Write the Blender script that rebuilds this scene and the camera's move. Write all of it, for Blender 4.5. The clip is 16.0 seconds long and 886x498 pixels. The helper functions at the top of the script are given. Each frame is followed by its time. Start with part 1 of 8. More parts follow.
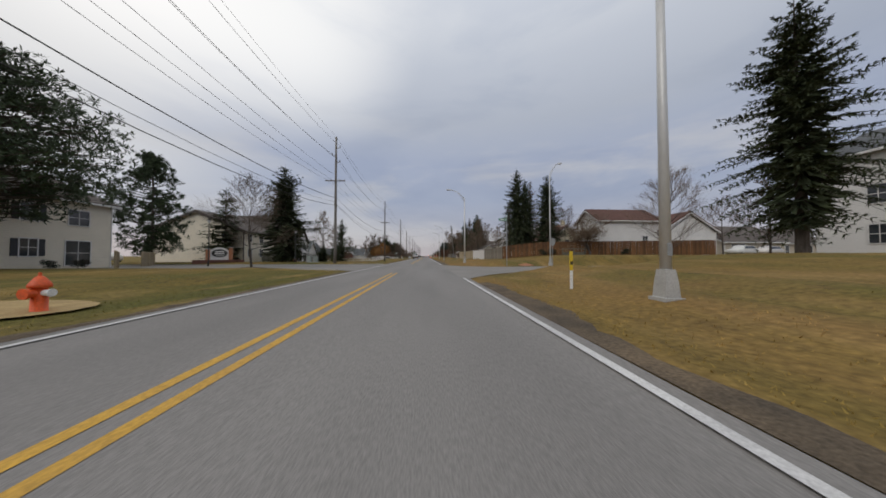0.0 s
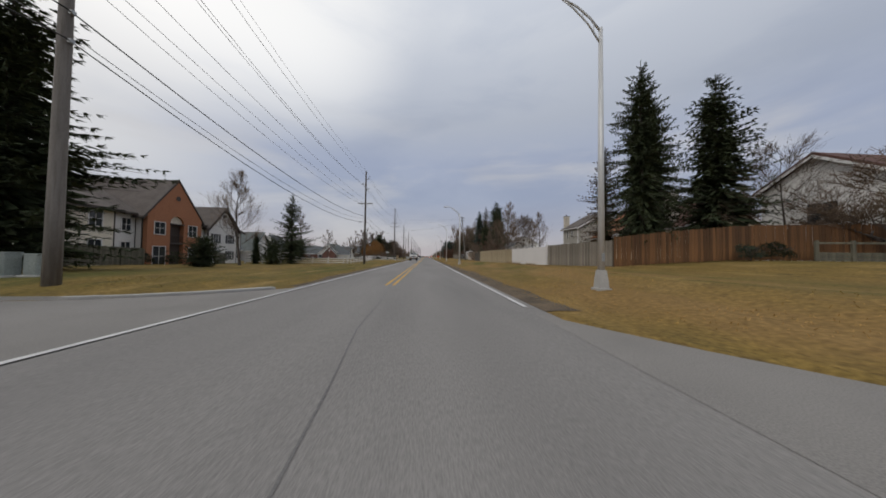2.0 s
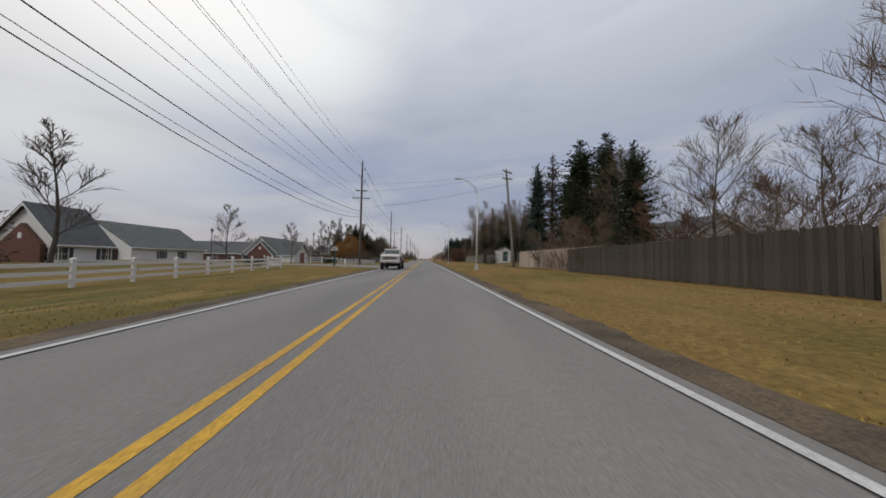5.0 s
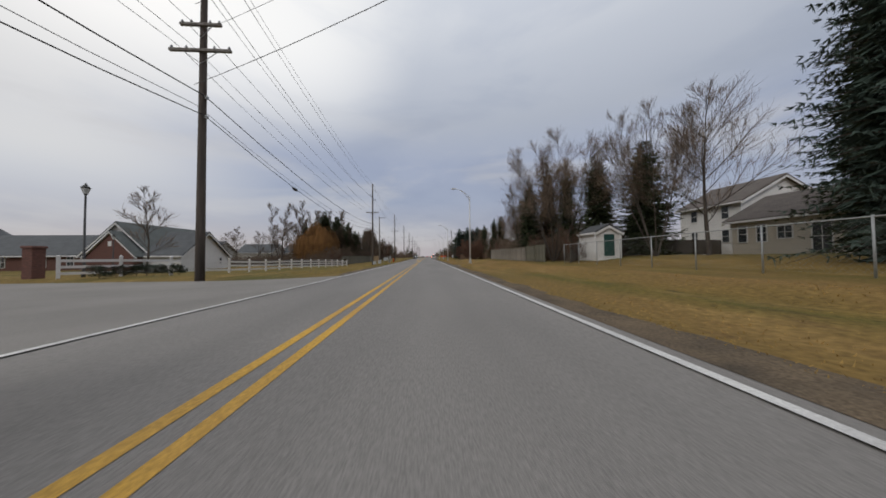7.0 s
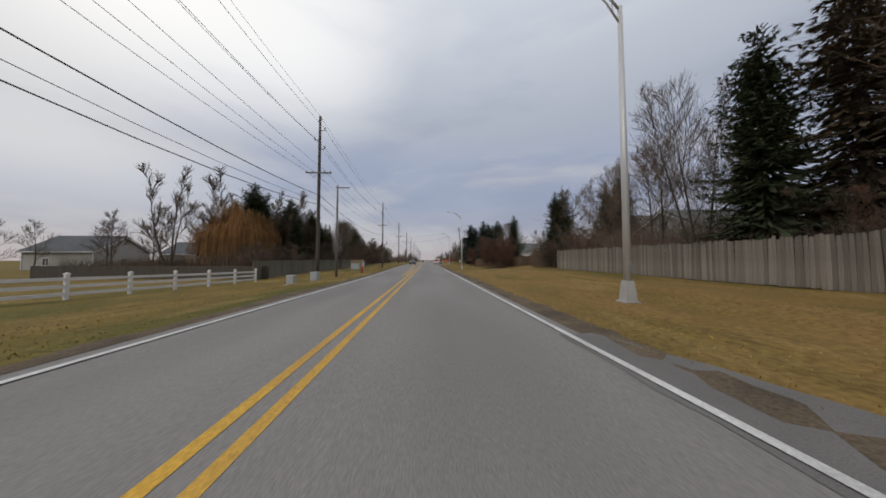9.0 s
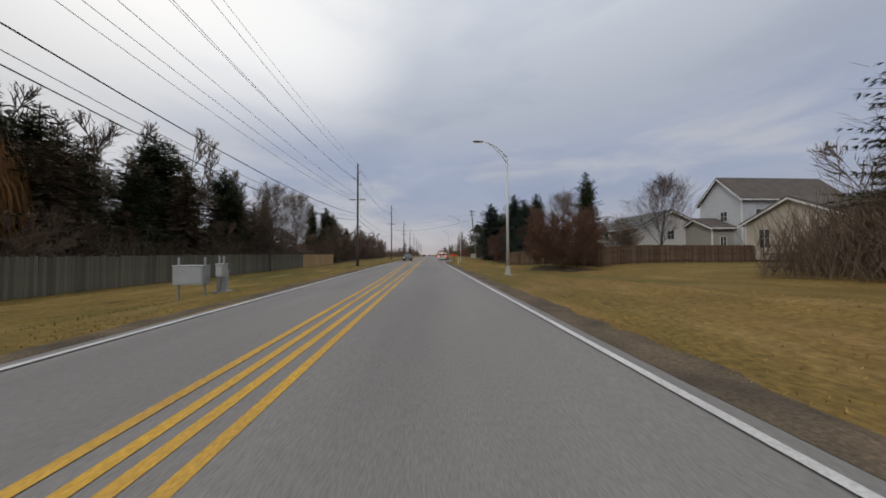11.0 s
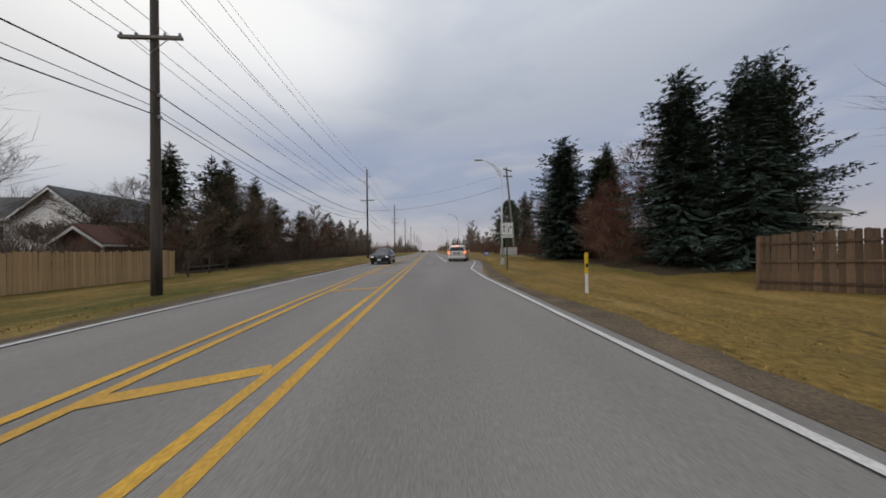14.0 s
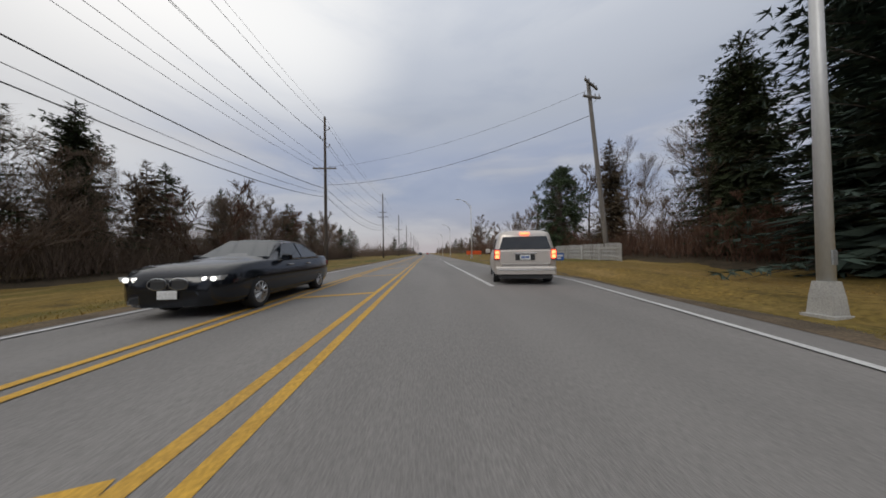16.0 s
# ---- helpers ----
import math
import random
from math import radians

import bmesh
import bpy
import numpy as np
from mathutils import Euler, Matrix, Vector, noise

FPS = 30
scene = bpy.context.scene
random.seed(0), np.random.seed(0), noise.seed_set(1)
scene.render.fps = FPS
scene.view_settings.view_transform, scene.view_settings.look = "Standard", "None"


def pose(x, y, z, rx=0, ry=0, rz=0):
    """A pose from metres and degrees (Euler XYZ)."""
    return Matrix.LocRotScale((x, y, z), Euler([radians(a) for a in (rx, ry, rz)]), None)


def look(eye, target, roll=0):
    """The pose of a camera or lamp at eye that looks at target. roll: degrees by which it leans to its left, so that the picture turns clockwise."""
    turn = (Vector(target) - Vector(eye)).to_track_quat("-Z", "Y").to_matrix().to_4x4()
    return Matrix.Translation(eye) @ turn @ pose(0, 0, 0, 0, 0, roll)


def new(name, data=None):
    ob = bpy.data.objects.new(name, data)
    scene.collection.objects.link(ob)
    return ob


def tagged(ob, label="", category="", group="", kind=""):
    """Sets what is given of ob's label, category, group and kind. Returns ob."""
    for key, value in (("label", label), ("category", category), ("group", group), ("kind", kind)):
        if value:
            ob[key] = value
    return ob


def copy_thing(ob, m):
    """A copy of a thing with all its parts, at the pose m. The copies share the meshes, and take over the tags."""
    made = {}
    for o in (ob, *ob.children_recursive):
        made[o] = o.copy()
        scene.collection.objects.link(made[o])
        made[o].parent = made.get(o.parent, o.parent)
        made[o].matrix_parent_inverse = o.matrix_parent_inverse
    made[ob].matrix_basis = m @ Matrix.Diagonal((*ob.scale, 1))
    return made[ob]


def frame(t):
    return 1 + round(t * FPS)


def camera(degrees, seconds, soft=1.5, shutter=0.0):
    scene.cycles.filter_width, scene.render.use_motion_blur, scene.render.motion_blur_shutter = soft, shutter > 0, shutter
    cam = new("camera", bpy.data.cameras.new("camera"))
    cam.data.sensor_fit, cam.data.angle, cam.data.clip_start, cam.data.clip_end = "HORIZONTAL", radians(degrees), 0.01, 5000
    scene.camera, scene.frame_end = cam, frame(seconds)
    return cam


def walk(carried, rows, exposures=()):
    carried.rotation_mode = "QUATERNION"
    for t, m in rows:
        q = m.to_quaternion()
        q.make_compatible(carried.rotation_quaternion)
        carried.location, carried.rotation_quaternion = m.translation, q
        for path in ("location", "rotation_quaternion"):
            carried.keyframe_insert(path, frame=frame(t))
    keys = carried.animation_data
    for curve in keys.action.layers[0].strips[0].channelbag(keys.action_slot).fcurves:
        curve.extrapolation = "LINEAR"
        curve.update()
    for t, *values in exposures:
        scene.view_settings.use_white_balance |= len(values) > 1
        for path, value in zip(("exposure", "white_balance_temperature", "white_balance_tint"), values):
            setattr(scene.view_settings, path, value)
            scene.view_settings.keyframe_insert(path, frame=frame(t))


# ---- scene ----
cam = camera(117.6, 16.0, soft=1.7)
PATH = [
    (0, (1.86, -0.097, 1.086), (1.985, 1.898, 1.139), 0.0),
    (0.5, (1.836, 6.621, 1.058), (1.954, 8.617, 1.112), 0.0),
    (1, (1.704, 13.183, 1.106), (1.82, 15.179, 1.16), 0.0),
    (1.5, (1.44, 19.885, 1.197), (1.561, 21.88, 1.252), -0.1),
    (2, (1.287, 26.617, 1.193), (1.412, 28.612, 1.249), 0.8),
    (2.5, (1.277, 33.435, 1.18), (1.399, 35.43, 1.238), 0.6),
    (3, (1.303, 40.448, 1.15), (1.417, 42.444, 1.21), 0.4),
    (3.5, (1.344, 47.684, 1.1), (1.452, 49.68, 1.165), 0.1),
    (4, (1.325, 55.202, 1.143), (1.445, 57.196, 1.224), 1.1),
    (4.2, (1.379, 58.204, 1.18), (1.505, 60.198, 1.267), 1.5),
    (6.3, (1.307, 90.179, 1.067), (1.45, 92.174, 1.117), 0.2),
    (6.5, (1.326, 93.172, 1.064), (1.463, 95.166, 1.12), 0.4),
    (7, (1.325, 100.528, 1.016), (1.446, 102.523, 1.071), -0.5),
    (7.5, (1.366, 107.762, 0.999), (1.485, 109.757, 1.072), -0.6),
    (8, (1.389, 114.853, 0.999), (1.504, 116.849, 1.074), -1.3),
    (8.5, (1.329, 121.629, 1.163), (1.446, 123.623, 1.249), -0.3),
    (9, (1.276, 128.017, 1.28), (1.393, 130.012, 1.364), -0.0),
    (9.2, (1.275, 130.516, 1.28), (1.392, 132.511, 1.358), -0.1),
    (11.3, (1.418, 156.66, 1.272), (1.517, 158.657, 1.305), -0.3),
    (11.5, (1.395, 158.977, 1.287), (1.492, 160.974, 1.312), -0.4),
    (12, (1.325, 164.408, 1.341), (1.421, 166.406, 1.358), -0.5),
    (12.5, (1.288, 169.805, 1.255), (1.385, 171.803, 1.273), -0.5),
    (13, (1.202, 175.055, 1.275), (1.304, 177.052, 1.29), -0.6),
    (13.5, (1.215, 180.062, 1.284), (1.315, 182.06, 1.289), -0.9),
    (14, (1.294, 184.768, 1.214), (1.398, 186.766, 1.224), -0.8),
    (14.5, (1.18, 189.662, 1.201), (1.285, 191.659, 1.214), -1.3),
    (15, (1.043, 194.61, 1.085), (1.161, 196.606, 1.107), -1.1),
    (15.3, (1.046, 197.589, 1.064), (1.161, 199.586, 1.084), -0.4),
    (15.5, (1.069, 199.593, 1.058), (1.187, 201.589, 1.085), -1.2),
    (16, (1.097, 204.677, 1.057), (1.217, 206.674, 1.086), -1.0),
]
walk(cam, [(t, look(eye, target, roll)) for t, eye, target, roll in PATH])

# ---- sky and light ----
world = bpy.data.worlds.new("overcast_sky")
scene.world = world
world.use_nodes = True
wn, wl = world.node_tree.nodes, world.node_tree.links
wn.clear()
w_out, w_bg = wn.new("ShaderNodeOutputWorld"), wn.new("ShaderNodeBackground")
w_geo, w_sep = wn.new("ShaderNodeTexCoord"), wn.new("ShaderNodeSeparateXYZ")
w_sky = wn.new("ShaderNodeTexSky")
w_sky.sky_type, w_sky.sun_disc = "NISHITA", False
w_sky.sun_elevation, w_sky.sun_rotation = radians(38), radians(-50)
wl.new(w_geo.outputs["Generated"], w_sep.inputs[0])
def sky_ramp(stops, source):
    r = wn.new("ShaderNodeValToRGB")
    for e, c in stops:
        r.color_ramp.elements.new(e).color = (*c, 1)
    r.color_ramp.elements.remove(r.color_ramp.elements[0]); r.color_ramp.elements.remove(r.color_ramp.elements[-1])
    wl.new(source, r.inputs[0])
    return r.outputs[0]


def sky_range(source, lo, hi, a=0.0, b=1.0):
    r = wn.new("ShaderNodeMapRange"); r.interpolation_type = "SMOOTHSTEP"
    for k, v in enumerate((lo, hi, a, b)):
        r.inputs[k + 1].default_value = v
    wl.new(source, r.inputs[0])
    return r.outputs[0]


def sky_times(a, b):
    r = wn.new("ShaderNodeMath"); r.operation = "MULTIPLY"
    wl.new(a, r.inputs[0]); wl.new(b, r.inputs[1])
    return r.outputs[0]


def sky_mix(fac, base, color, blend="MIX"):
    r = wn.new("ShaderNodeMix"); r.data_type, r.blend_type = "RGBA", blend
    wl.new(fac, r.inputs[0]); wl.new(base, r.inputs[6]); r.inputs[7].default_value = (*color, 1)
    return r.outputs[2]


def sky_noise(scale, size, detail, rough, at):
    mp = wn.new("ShaderNodeMapping"); mp.inputs["Scale"].default_value, mp.inputs["Location"].default_value = scale, at
    wl.new(w_geo.outputs["Generated"], mp.inputs[0])
    r = wn.new("ShaderNodeTexNoise"); r.inputs["Scale"].default_value, r.inputs["Detail"].default_value, r.inputs["Roughness"].default_value = size, detail, rough
    r.inputs["Distortion"].default_value = 0.35
    wl.new(mp.outputs[0], r.inputs["Vector"])
    return r.outputs["Fac"]


# blue-grey overcast: a pinkish rim, a blue band, paler cloud overhead
w_col = sky_ramp(((0.0, (0.45, 0.415, 0.445)), (0.05, (0.44, 0.42, 0.455)), (0.11, (0.375, 0.39, 0.465)), (0.20, (0.345, 0.387, 0.496)), (0.32, (0.358, 0.402, 0.518)), (0.44, (0.425, 0.46, 0.535)), (0.58, (0.53, 0.565, 0.635)), (0.78, (0.82, 0.84, 0.87)), (1.0, (1.0, 1.0, 1.0))), w_sep.outputs["Z"])
# warm grey veil towards the west
w_neg = wn.new("ShaderNodeMath"); w_neg.operation = "MULTIPLY"; w_neg.inputs[1].default_value = -1.0
wl.new(w_sep.outputs["X"], w_neg.inputs[0])
w_col = sky_mix(sky_times(sky_range(w_neg.outputs[0], 0.42, 0.80, 0.0, 0.85), sky_range(w_sep.outputs["Z"], 0.06, 0.26)), w_col, (0.70, 0.695, 0.685))
# the thin place in the cloud in front of the sun
w_side = wn.new("ShaderNodeVectorMath"); w_side.operation = "DOT_PRODUCT"; w_side.inputs[1].default_value = (-0.50, 0.62, 0.605)
wl.new(w_geo.outputs["Generated"], w_side.inputs[0])
w_col = sky_mix(sky_times(sky_range(w_side.outputs["Value"], 0.855, 1.0, 0.0, 0.92), sky_range(w_sep.outputs["Z"], 0.24, 0.60)), w_col, (0.98, 0.975, 0.96))
# long low cloud banks and soft mottling
w_bank = sky_range(sky_noise((1.0, 1.3, 4.2), 1.6, 6, 0.55, (3.1, 1.7, 0.5)), 0.48, 0.68, 0.0, 0.62)
w_col = sky_mix(sky_times(w_bank, sky_range(w_sep.outputs["Z"], 0.50, 0.30)), w_col, (0.56, 0.555, 0.565))
w_col = sky_mix(sky_range(sky_noise((1.0, 1.0, 3.0), 2.2, 6, 0.52, (0.7, 1.9, 0.0)), 0.42, 0.66, 0.0, 0.42), w_col, (0.72, 0.76, 0.84), "MULTIPLY")
w_mix = wn.new("ShaderNodeMix"); w_mix.data_type = "RGBA"; w_mix.inputs[0].default_value = 0.05
wl.new(w_col, w_mix.inputs[6])
w_ss = wn.new("ShaderNodeVectorMath"); w_ss.operation = "SCALE"; w_ss.inputs["Scale"].default_value = 0.12
wl.new(w_sky.outputs[0], w_ss.inputs[0]); wl.new(w_ss.outputs[0], w_mix.inputs[7])
wl.new(w_mix.outputs[2], w_bg.inputs[0]); w_bg.inputs[1].default_value = 1.0
wl.new(w_bg.outputs[0], w_out.inputs[0])
sun_data = bpy.data.lights.new("sun", "SUN"); sun_data.energy, sun_data.angle, sun_data.color = 0.8, radians(25), (1.0, 0.96, 0.9)
sun = new("sun", sun_data); sun.matrix_world = look((-60, -20, 70), (0, 60, 0))

# ---- mesh helpers ----
class Mesh:
    """Collects vertices and faces of one mesh."""
    def __init__(self):
        self.v, self.f = [], []

    def add(self, verts, faces):
        n = len(self.v)
        self.v += [tuple(p) for p in verts]
        self.f += [tuple(i + n for i in f) for f in faces]
        return self

    def box(self, x0, x1, y0, y1, z0, z1, c=0.0, m=None):
        """A box; c chamfers its upright edges and top."""
        if c <= 0:
            vs = [(x, y, z) for z in (z0, z1) for x, y in ((x0, y0), (x1, y0), (x1, y1), (x0, y1))]
            fs = [(3, 2, 1, 0), (4, 5, 6, 7), (0, 1, 5, 4), (1, 2, 6, 5), (2, 3, 7, 6), (3, 0, 4, 7)]
        else:
            ring = lambda d, z: [(x0 + c + d, y0 + d, z), (x1 - c - d, y0 + d, z), (x1 - d, y0 + c + d, z), (x1 - d, y1 - c - d, z),
                                 (x1 - c - d, y1 - d, z), (x0 + c + d, y1 - d, z), (x0 + d, y1 - c - d, z), (x0 + d, y0 + c + d, z)]
            vs = ring(0, z0) + ring(0, z1 - c) + ring(c * 0.7, z1)
            fs = [tuple(range(7, -1, -1)), tuple(range(16, 24))]
            for a in (0, 8):
                fs += [(a + i, a + (i + 1) % 8, a + 8 + (i + 1) % 8, a + 8 + i) for i in range(8)]
        if m is not None:
            vs = [m @ Vector(p) for p in vs]
        return self.add(vs, fs)

    def tube(self, pts, radii, n=8, caps=True):
        """A tube through points with a radius at each."""
        base = len(self.v)
        pts = [Vector(p) for p in pts]
        for i, p in enumerate(pts):
            d = (pts[min(i + 1, len(pts) - 1)] - pts[max(i - 1, 0)]).normalized()
            s = d.cross(Vector((0, 0, 1)) if abs(d.z) < 0.95 else Vector((1, 0, 0))).normalized()
            u = s.cross(d)
            for k in range(n):
                a = 2 * math.pi * k / n
                self.v.append(tuple(p + (s * math.cos(a) + u * math.sin(a)) * radii[i]))
        for i in range(len(pts) - 1):
            for k in range(n):
                a, b = base + i * n + k, base + i * n + (k + 1) % n
                self.f.append((a, b, b + n, a + n))
        if caps:
            self.f.append(tuple(base + k for k in range(n - 1, -1, -1)))
            self.f.append(tuple(base + (len(pts) - 1) * n + k for k in range(n)))
        return self

    def prism(self, poly, y0, y1, axis="y"):
        """A polygon of (u, z) drawn out along an axis."""
        n = len(poly)
        at = (lambda u, z, d: (u, d, z)) if axis == "y" else (lambda u, z, d: (d, u, z))
        return self.add([at(u, z, y0) for u, z in poly] + [at(u, z, y1) for u, z in poly],
                        [tuple(range(n)), tuple(range(2 * n - 1, n - 1, -1))] + [(i, i + n, (i + 1) % n + n, (i + 1) % n) for i in range(n)])

    def loft(self, rings, caps=True):
        base, n = len(self.v), len(rings[0])
        for r in rings:
            self.v += [tuple(p) for p in r]
        for i in range(len(rings) - 1):
            for k in range(n):
                a, b = base + i * n + k, base + i * n + (k + 1) % n
                self.f.append((a, b, b + n, a + n))
        if caps:
            self.f.append(tuple(base + k for k in range(n - 1, -1, -1)))
            self.f.append(tuple(base + (len(rings) - 1) * n + k for k in range(n)))
        return self

    def data(self, name, material, smooth=False):
        me = bpy.data.meshes.new(name)
        me.from_pydata(self.v, [], self.f)
        bm = bmesh.new(); bm.from_mesh(me)
        if len(bm.faces) < 60000:
            bmesh.ops.recalc_face_normals(bm, faces=bm.faces)
        bm.to_mesh(me); bm.free()
        if smooth:
            me.polygons.foreach_set("use_smooth", [True] * len(me.polygons))
        me.materials.append(material)
        return me


def part(name, mesh, material, parent, label="", smooth=False):
    ob = new(name, mesh.data(name, material, smooth))
    ob.parent = parent
    return tagged(ob, label) if label else ob


def thing(name, at, label, category, group="", kind="", turn=0.0):
    ob = new(name)
    ob.matrix_basis = pose(*at, 0, 0, turn)
    return tagged(ob, label, category, group, kind)


def solid(name, mesh, material, label, category, group="", kind="", smooth=False):
    return tagged(new(name, mesh.data(name, material, smooth)), label, category, group, kind)


# ---- materials ----
def mat(name, c1, c2=None, scale=2.0, rough=0.8, metal=0.0, bump=0.25, fine=35.0, vary=0.0, grain=0.22, stretch=(1, 1, 1), spec=0.5, detail=5.0, islands=0.0):
    m = bpy.data.materials.new(name)
    m.use_nodes = True
    nt = m.node_tree; N, L = nt.nodes, nt.links
    b = N["Principled BSDF"]
    b.inputs["Roughness"].default_value, b.inputs["Metallic"].default_value = rough, metal
    b.inputs["Specular IOR Level"].default_value = spec
    tc, mp = N.new("ShaderNodeTexCoord"), N.new("ShaderNodeMapping")
    mp.inputs["Scale"].default_value = stretch
    L.new(tc.outputs["Object"], mp.inputs[0])
    n1, n2 = N.new("ShaderNodeTexNoise"), N.new("ShaderNodeTexNoise")
    n1.inputs["Scale"].default_value, n1.inputs["Detail"].default_value = scale, detail
    n2.inputs["Scale"].default_value, n2.inputs["Detail"].default_value = fine, 3
    L.new(mp.outputs[0], n1.inputs["Vector"]); L.new(mp.outputs[0], n2.inputs["Vector"])
    r = N.new("ShaderNodeMapRange"); r.inputs[1].default_value, r.inputs[2].default_value = 0.32, 0.68
    L.new(n1.outputs["Fac"], r.inputs[0])
    mix = N.new("ShaderNodeMix"); mix.data_type = "RGBA"
    mix.inputs[6].default_value, mix.inputs[7].default_value = (*c1, 1), (*(c2 or [v * 0.8 for v in c1]), 1)
    L.new(r.outputs[0], mix.inputs[0])
    g = N.new("ShaderNodeMapRange"); g.inputs[1].default_value, g.inputs[2].default_value, g.inputs[3].default_value, g.inputs[4].default_value = 0.25, 0.75, 1 - grain, 1 + grain
    L.new(n2.outputs["Fac"], g.inputs[0])
    sc = N.new("ShaderNodeVectorMath"); sc.operation = "SCALE"
    L.new(mix.outputs[2], sc.inputs[0]); L.new(g.outputs[0], sc.inputs["Scale"])
    out = sc.outputs[0]
    if vary or islands:
        src = N.new("ShaderNodeObjectInfo").outputs["Random"] if vary else N.new("ShaderNodeNewGeometry").outputs["Random Per Island"]
        v = N.new("ShaderNodeMapRange"); v.inputs[3].default_value, v.inputs[4].default_value = 1 - (vary or islands), 1 + (vary or islands)
        L.new(src, v.inputs[0])
        s2 = N.new("ShaderNodeVectorMath"); s2.operation = "SCALE"
        L.new(out, s2.inputs[0]); L.new(v.outputs[0], s2.inputs["Scale"])
        out = s2.outputs[0]
    L.new(out, b.inputs["Base Color"])
    if bump:
        bp = N.new("ShaderNodeBump"); bp.inputs["Strength"].default_value, bp.inputs["Distance"].default_value = bump, 0.02
        L.new(n2.outputs["Fac"], bp.inputs["Height"]); L.new(bp.outputs[0], b.inputs["Normal"])
    return m


def banded(m, pitch, depth, axis="Z", dark=0.75, wide=0.14):
    """Adds courses (siding laps, shingle rows, brick beds) to a material: a saw-tooth relief with a dark joint."""
    nt = m.node_tree; N, L = nt.nodes, nt.links
    b = N["Principled BSDF"]
    tc, sp = N.new("ShaderNodeTexCoord"), N.new("ShaderNodeSeparateXYZ")
    L.new(tc.outputs["Object"], sp.inputs[0])
    d = N.new("ShaderNodeMath"); d.operation = "DIVIDE"; d.inputs[1].default_value = pitch
    L.new(sp.outputs[axis], d.inputs[0])
    fr = N.new("ShaderNodeMath"); fr.operation = "FRACT"; L.new(d.outputs[0], fr.inputs[0])
    j = N.new("ShaderNodeMapRange"); j.inputs[1].default_value, j.inputs[2].default_value, j.inputs[3].default_value, j.inputs[4].default_value = 0.0, wide, dark, 1.0
    L.new(fr.outputs[0], j.inputs[0])
    old = b.inputs["Base Color"].links[0].from_socket
    s = N.new("ShaderNodeVectorMath"); s.operation = "SCALE"
    L.new(old, s.inputs[0]); L.new(j.outputs[0], s.inputs["Scale"]); L.new(s.outputs[0], b.inputs["Base Color"])
    bp = N.new("ShaderNodeBump"); bp.invert = True; bp.inputs["Strength"].default_value, bp.inputs["Distance"].default_value = 0.7, depth
    L.new(fr.outputs[0], bp.inputs["Height"]); L.new(bp.outputs[0], b.inputs["Normal"])
    return m


def glow(name, color, strength):
    m = bpy.data.materials.new(name); m.use_nodes = True
    b = m.node_tree.nodes["Principled BSDF"]
    b.inputs["Base Color"].default_value = (*color, 1)
    b.inputs["Emission Color"].default_value, b.inputs["Emission Strength"].default_value = (*color, 1), strength
    return m


M_asphalt = mat("asphalt", (0.240, 0.226, 0.212), (0.190, 0.179, 0.169), 0.35, 0.9, bump=0.35, fine=60, grain=0.2, stretch=(1.6, 0.25, 1), spec=0.3)
M_side = mat("side_asphalt", (0.248, 0.232, 0.214), (0.200, 0.187, 0.173), 0.4, 0.9, bump=0.35, fine=60, grain=0.2, spec=0.3)
M_patch = mat("fresh_asphalt", (0.125, 0.118, 0.112), (0.165, 0.156, 0.147), 0.9, 0.9, bump=0.4, fine=70)
M_seal = mat("crack_sealant", (0.135, 0.128, 0.122), None, 3, 0.6)
M_yellow = mat("yellow_paint", (0.58, 0.33, 0.035), (0.44, 0.25, 0.05), 1.2, 0.75, bump=0.2, fine=45, grain=0.25, stretch=(1, 0.5, 1))
M_white = mat("white_road_paint", (0.62, 0.61, 0.59), (0.48, 0.47, 0.46), 1.5, 0.8, bump=0.2, fine=45, grain=0.2)
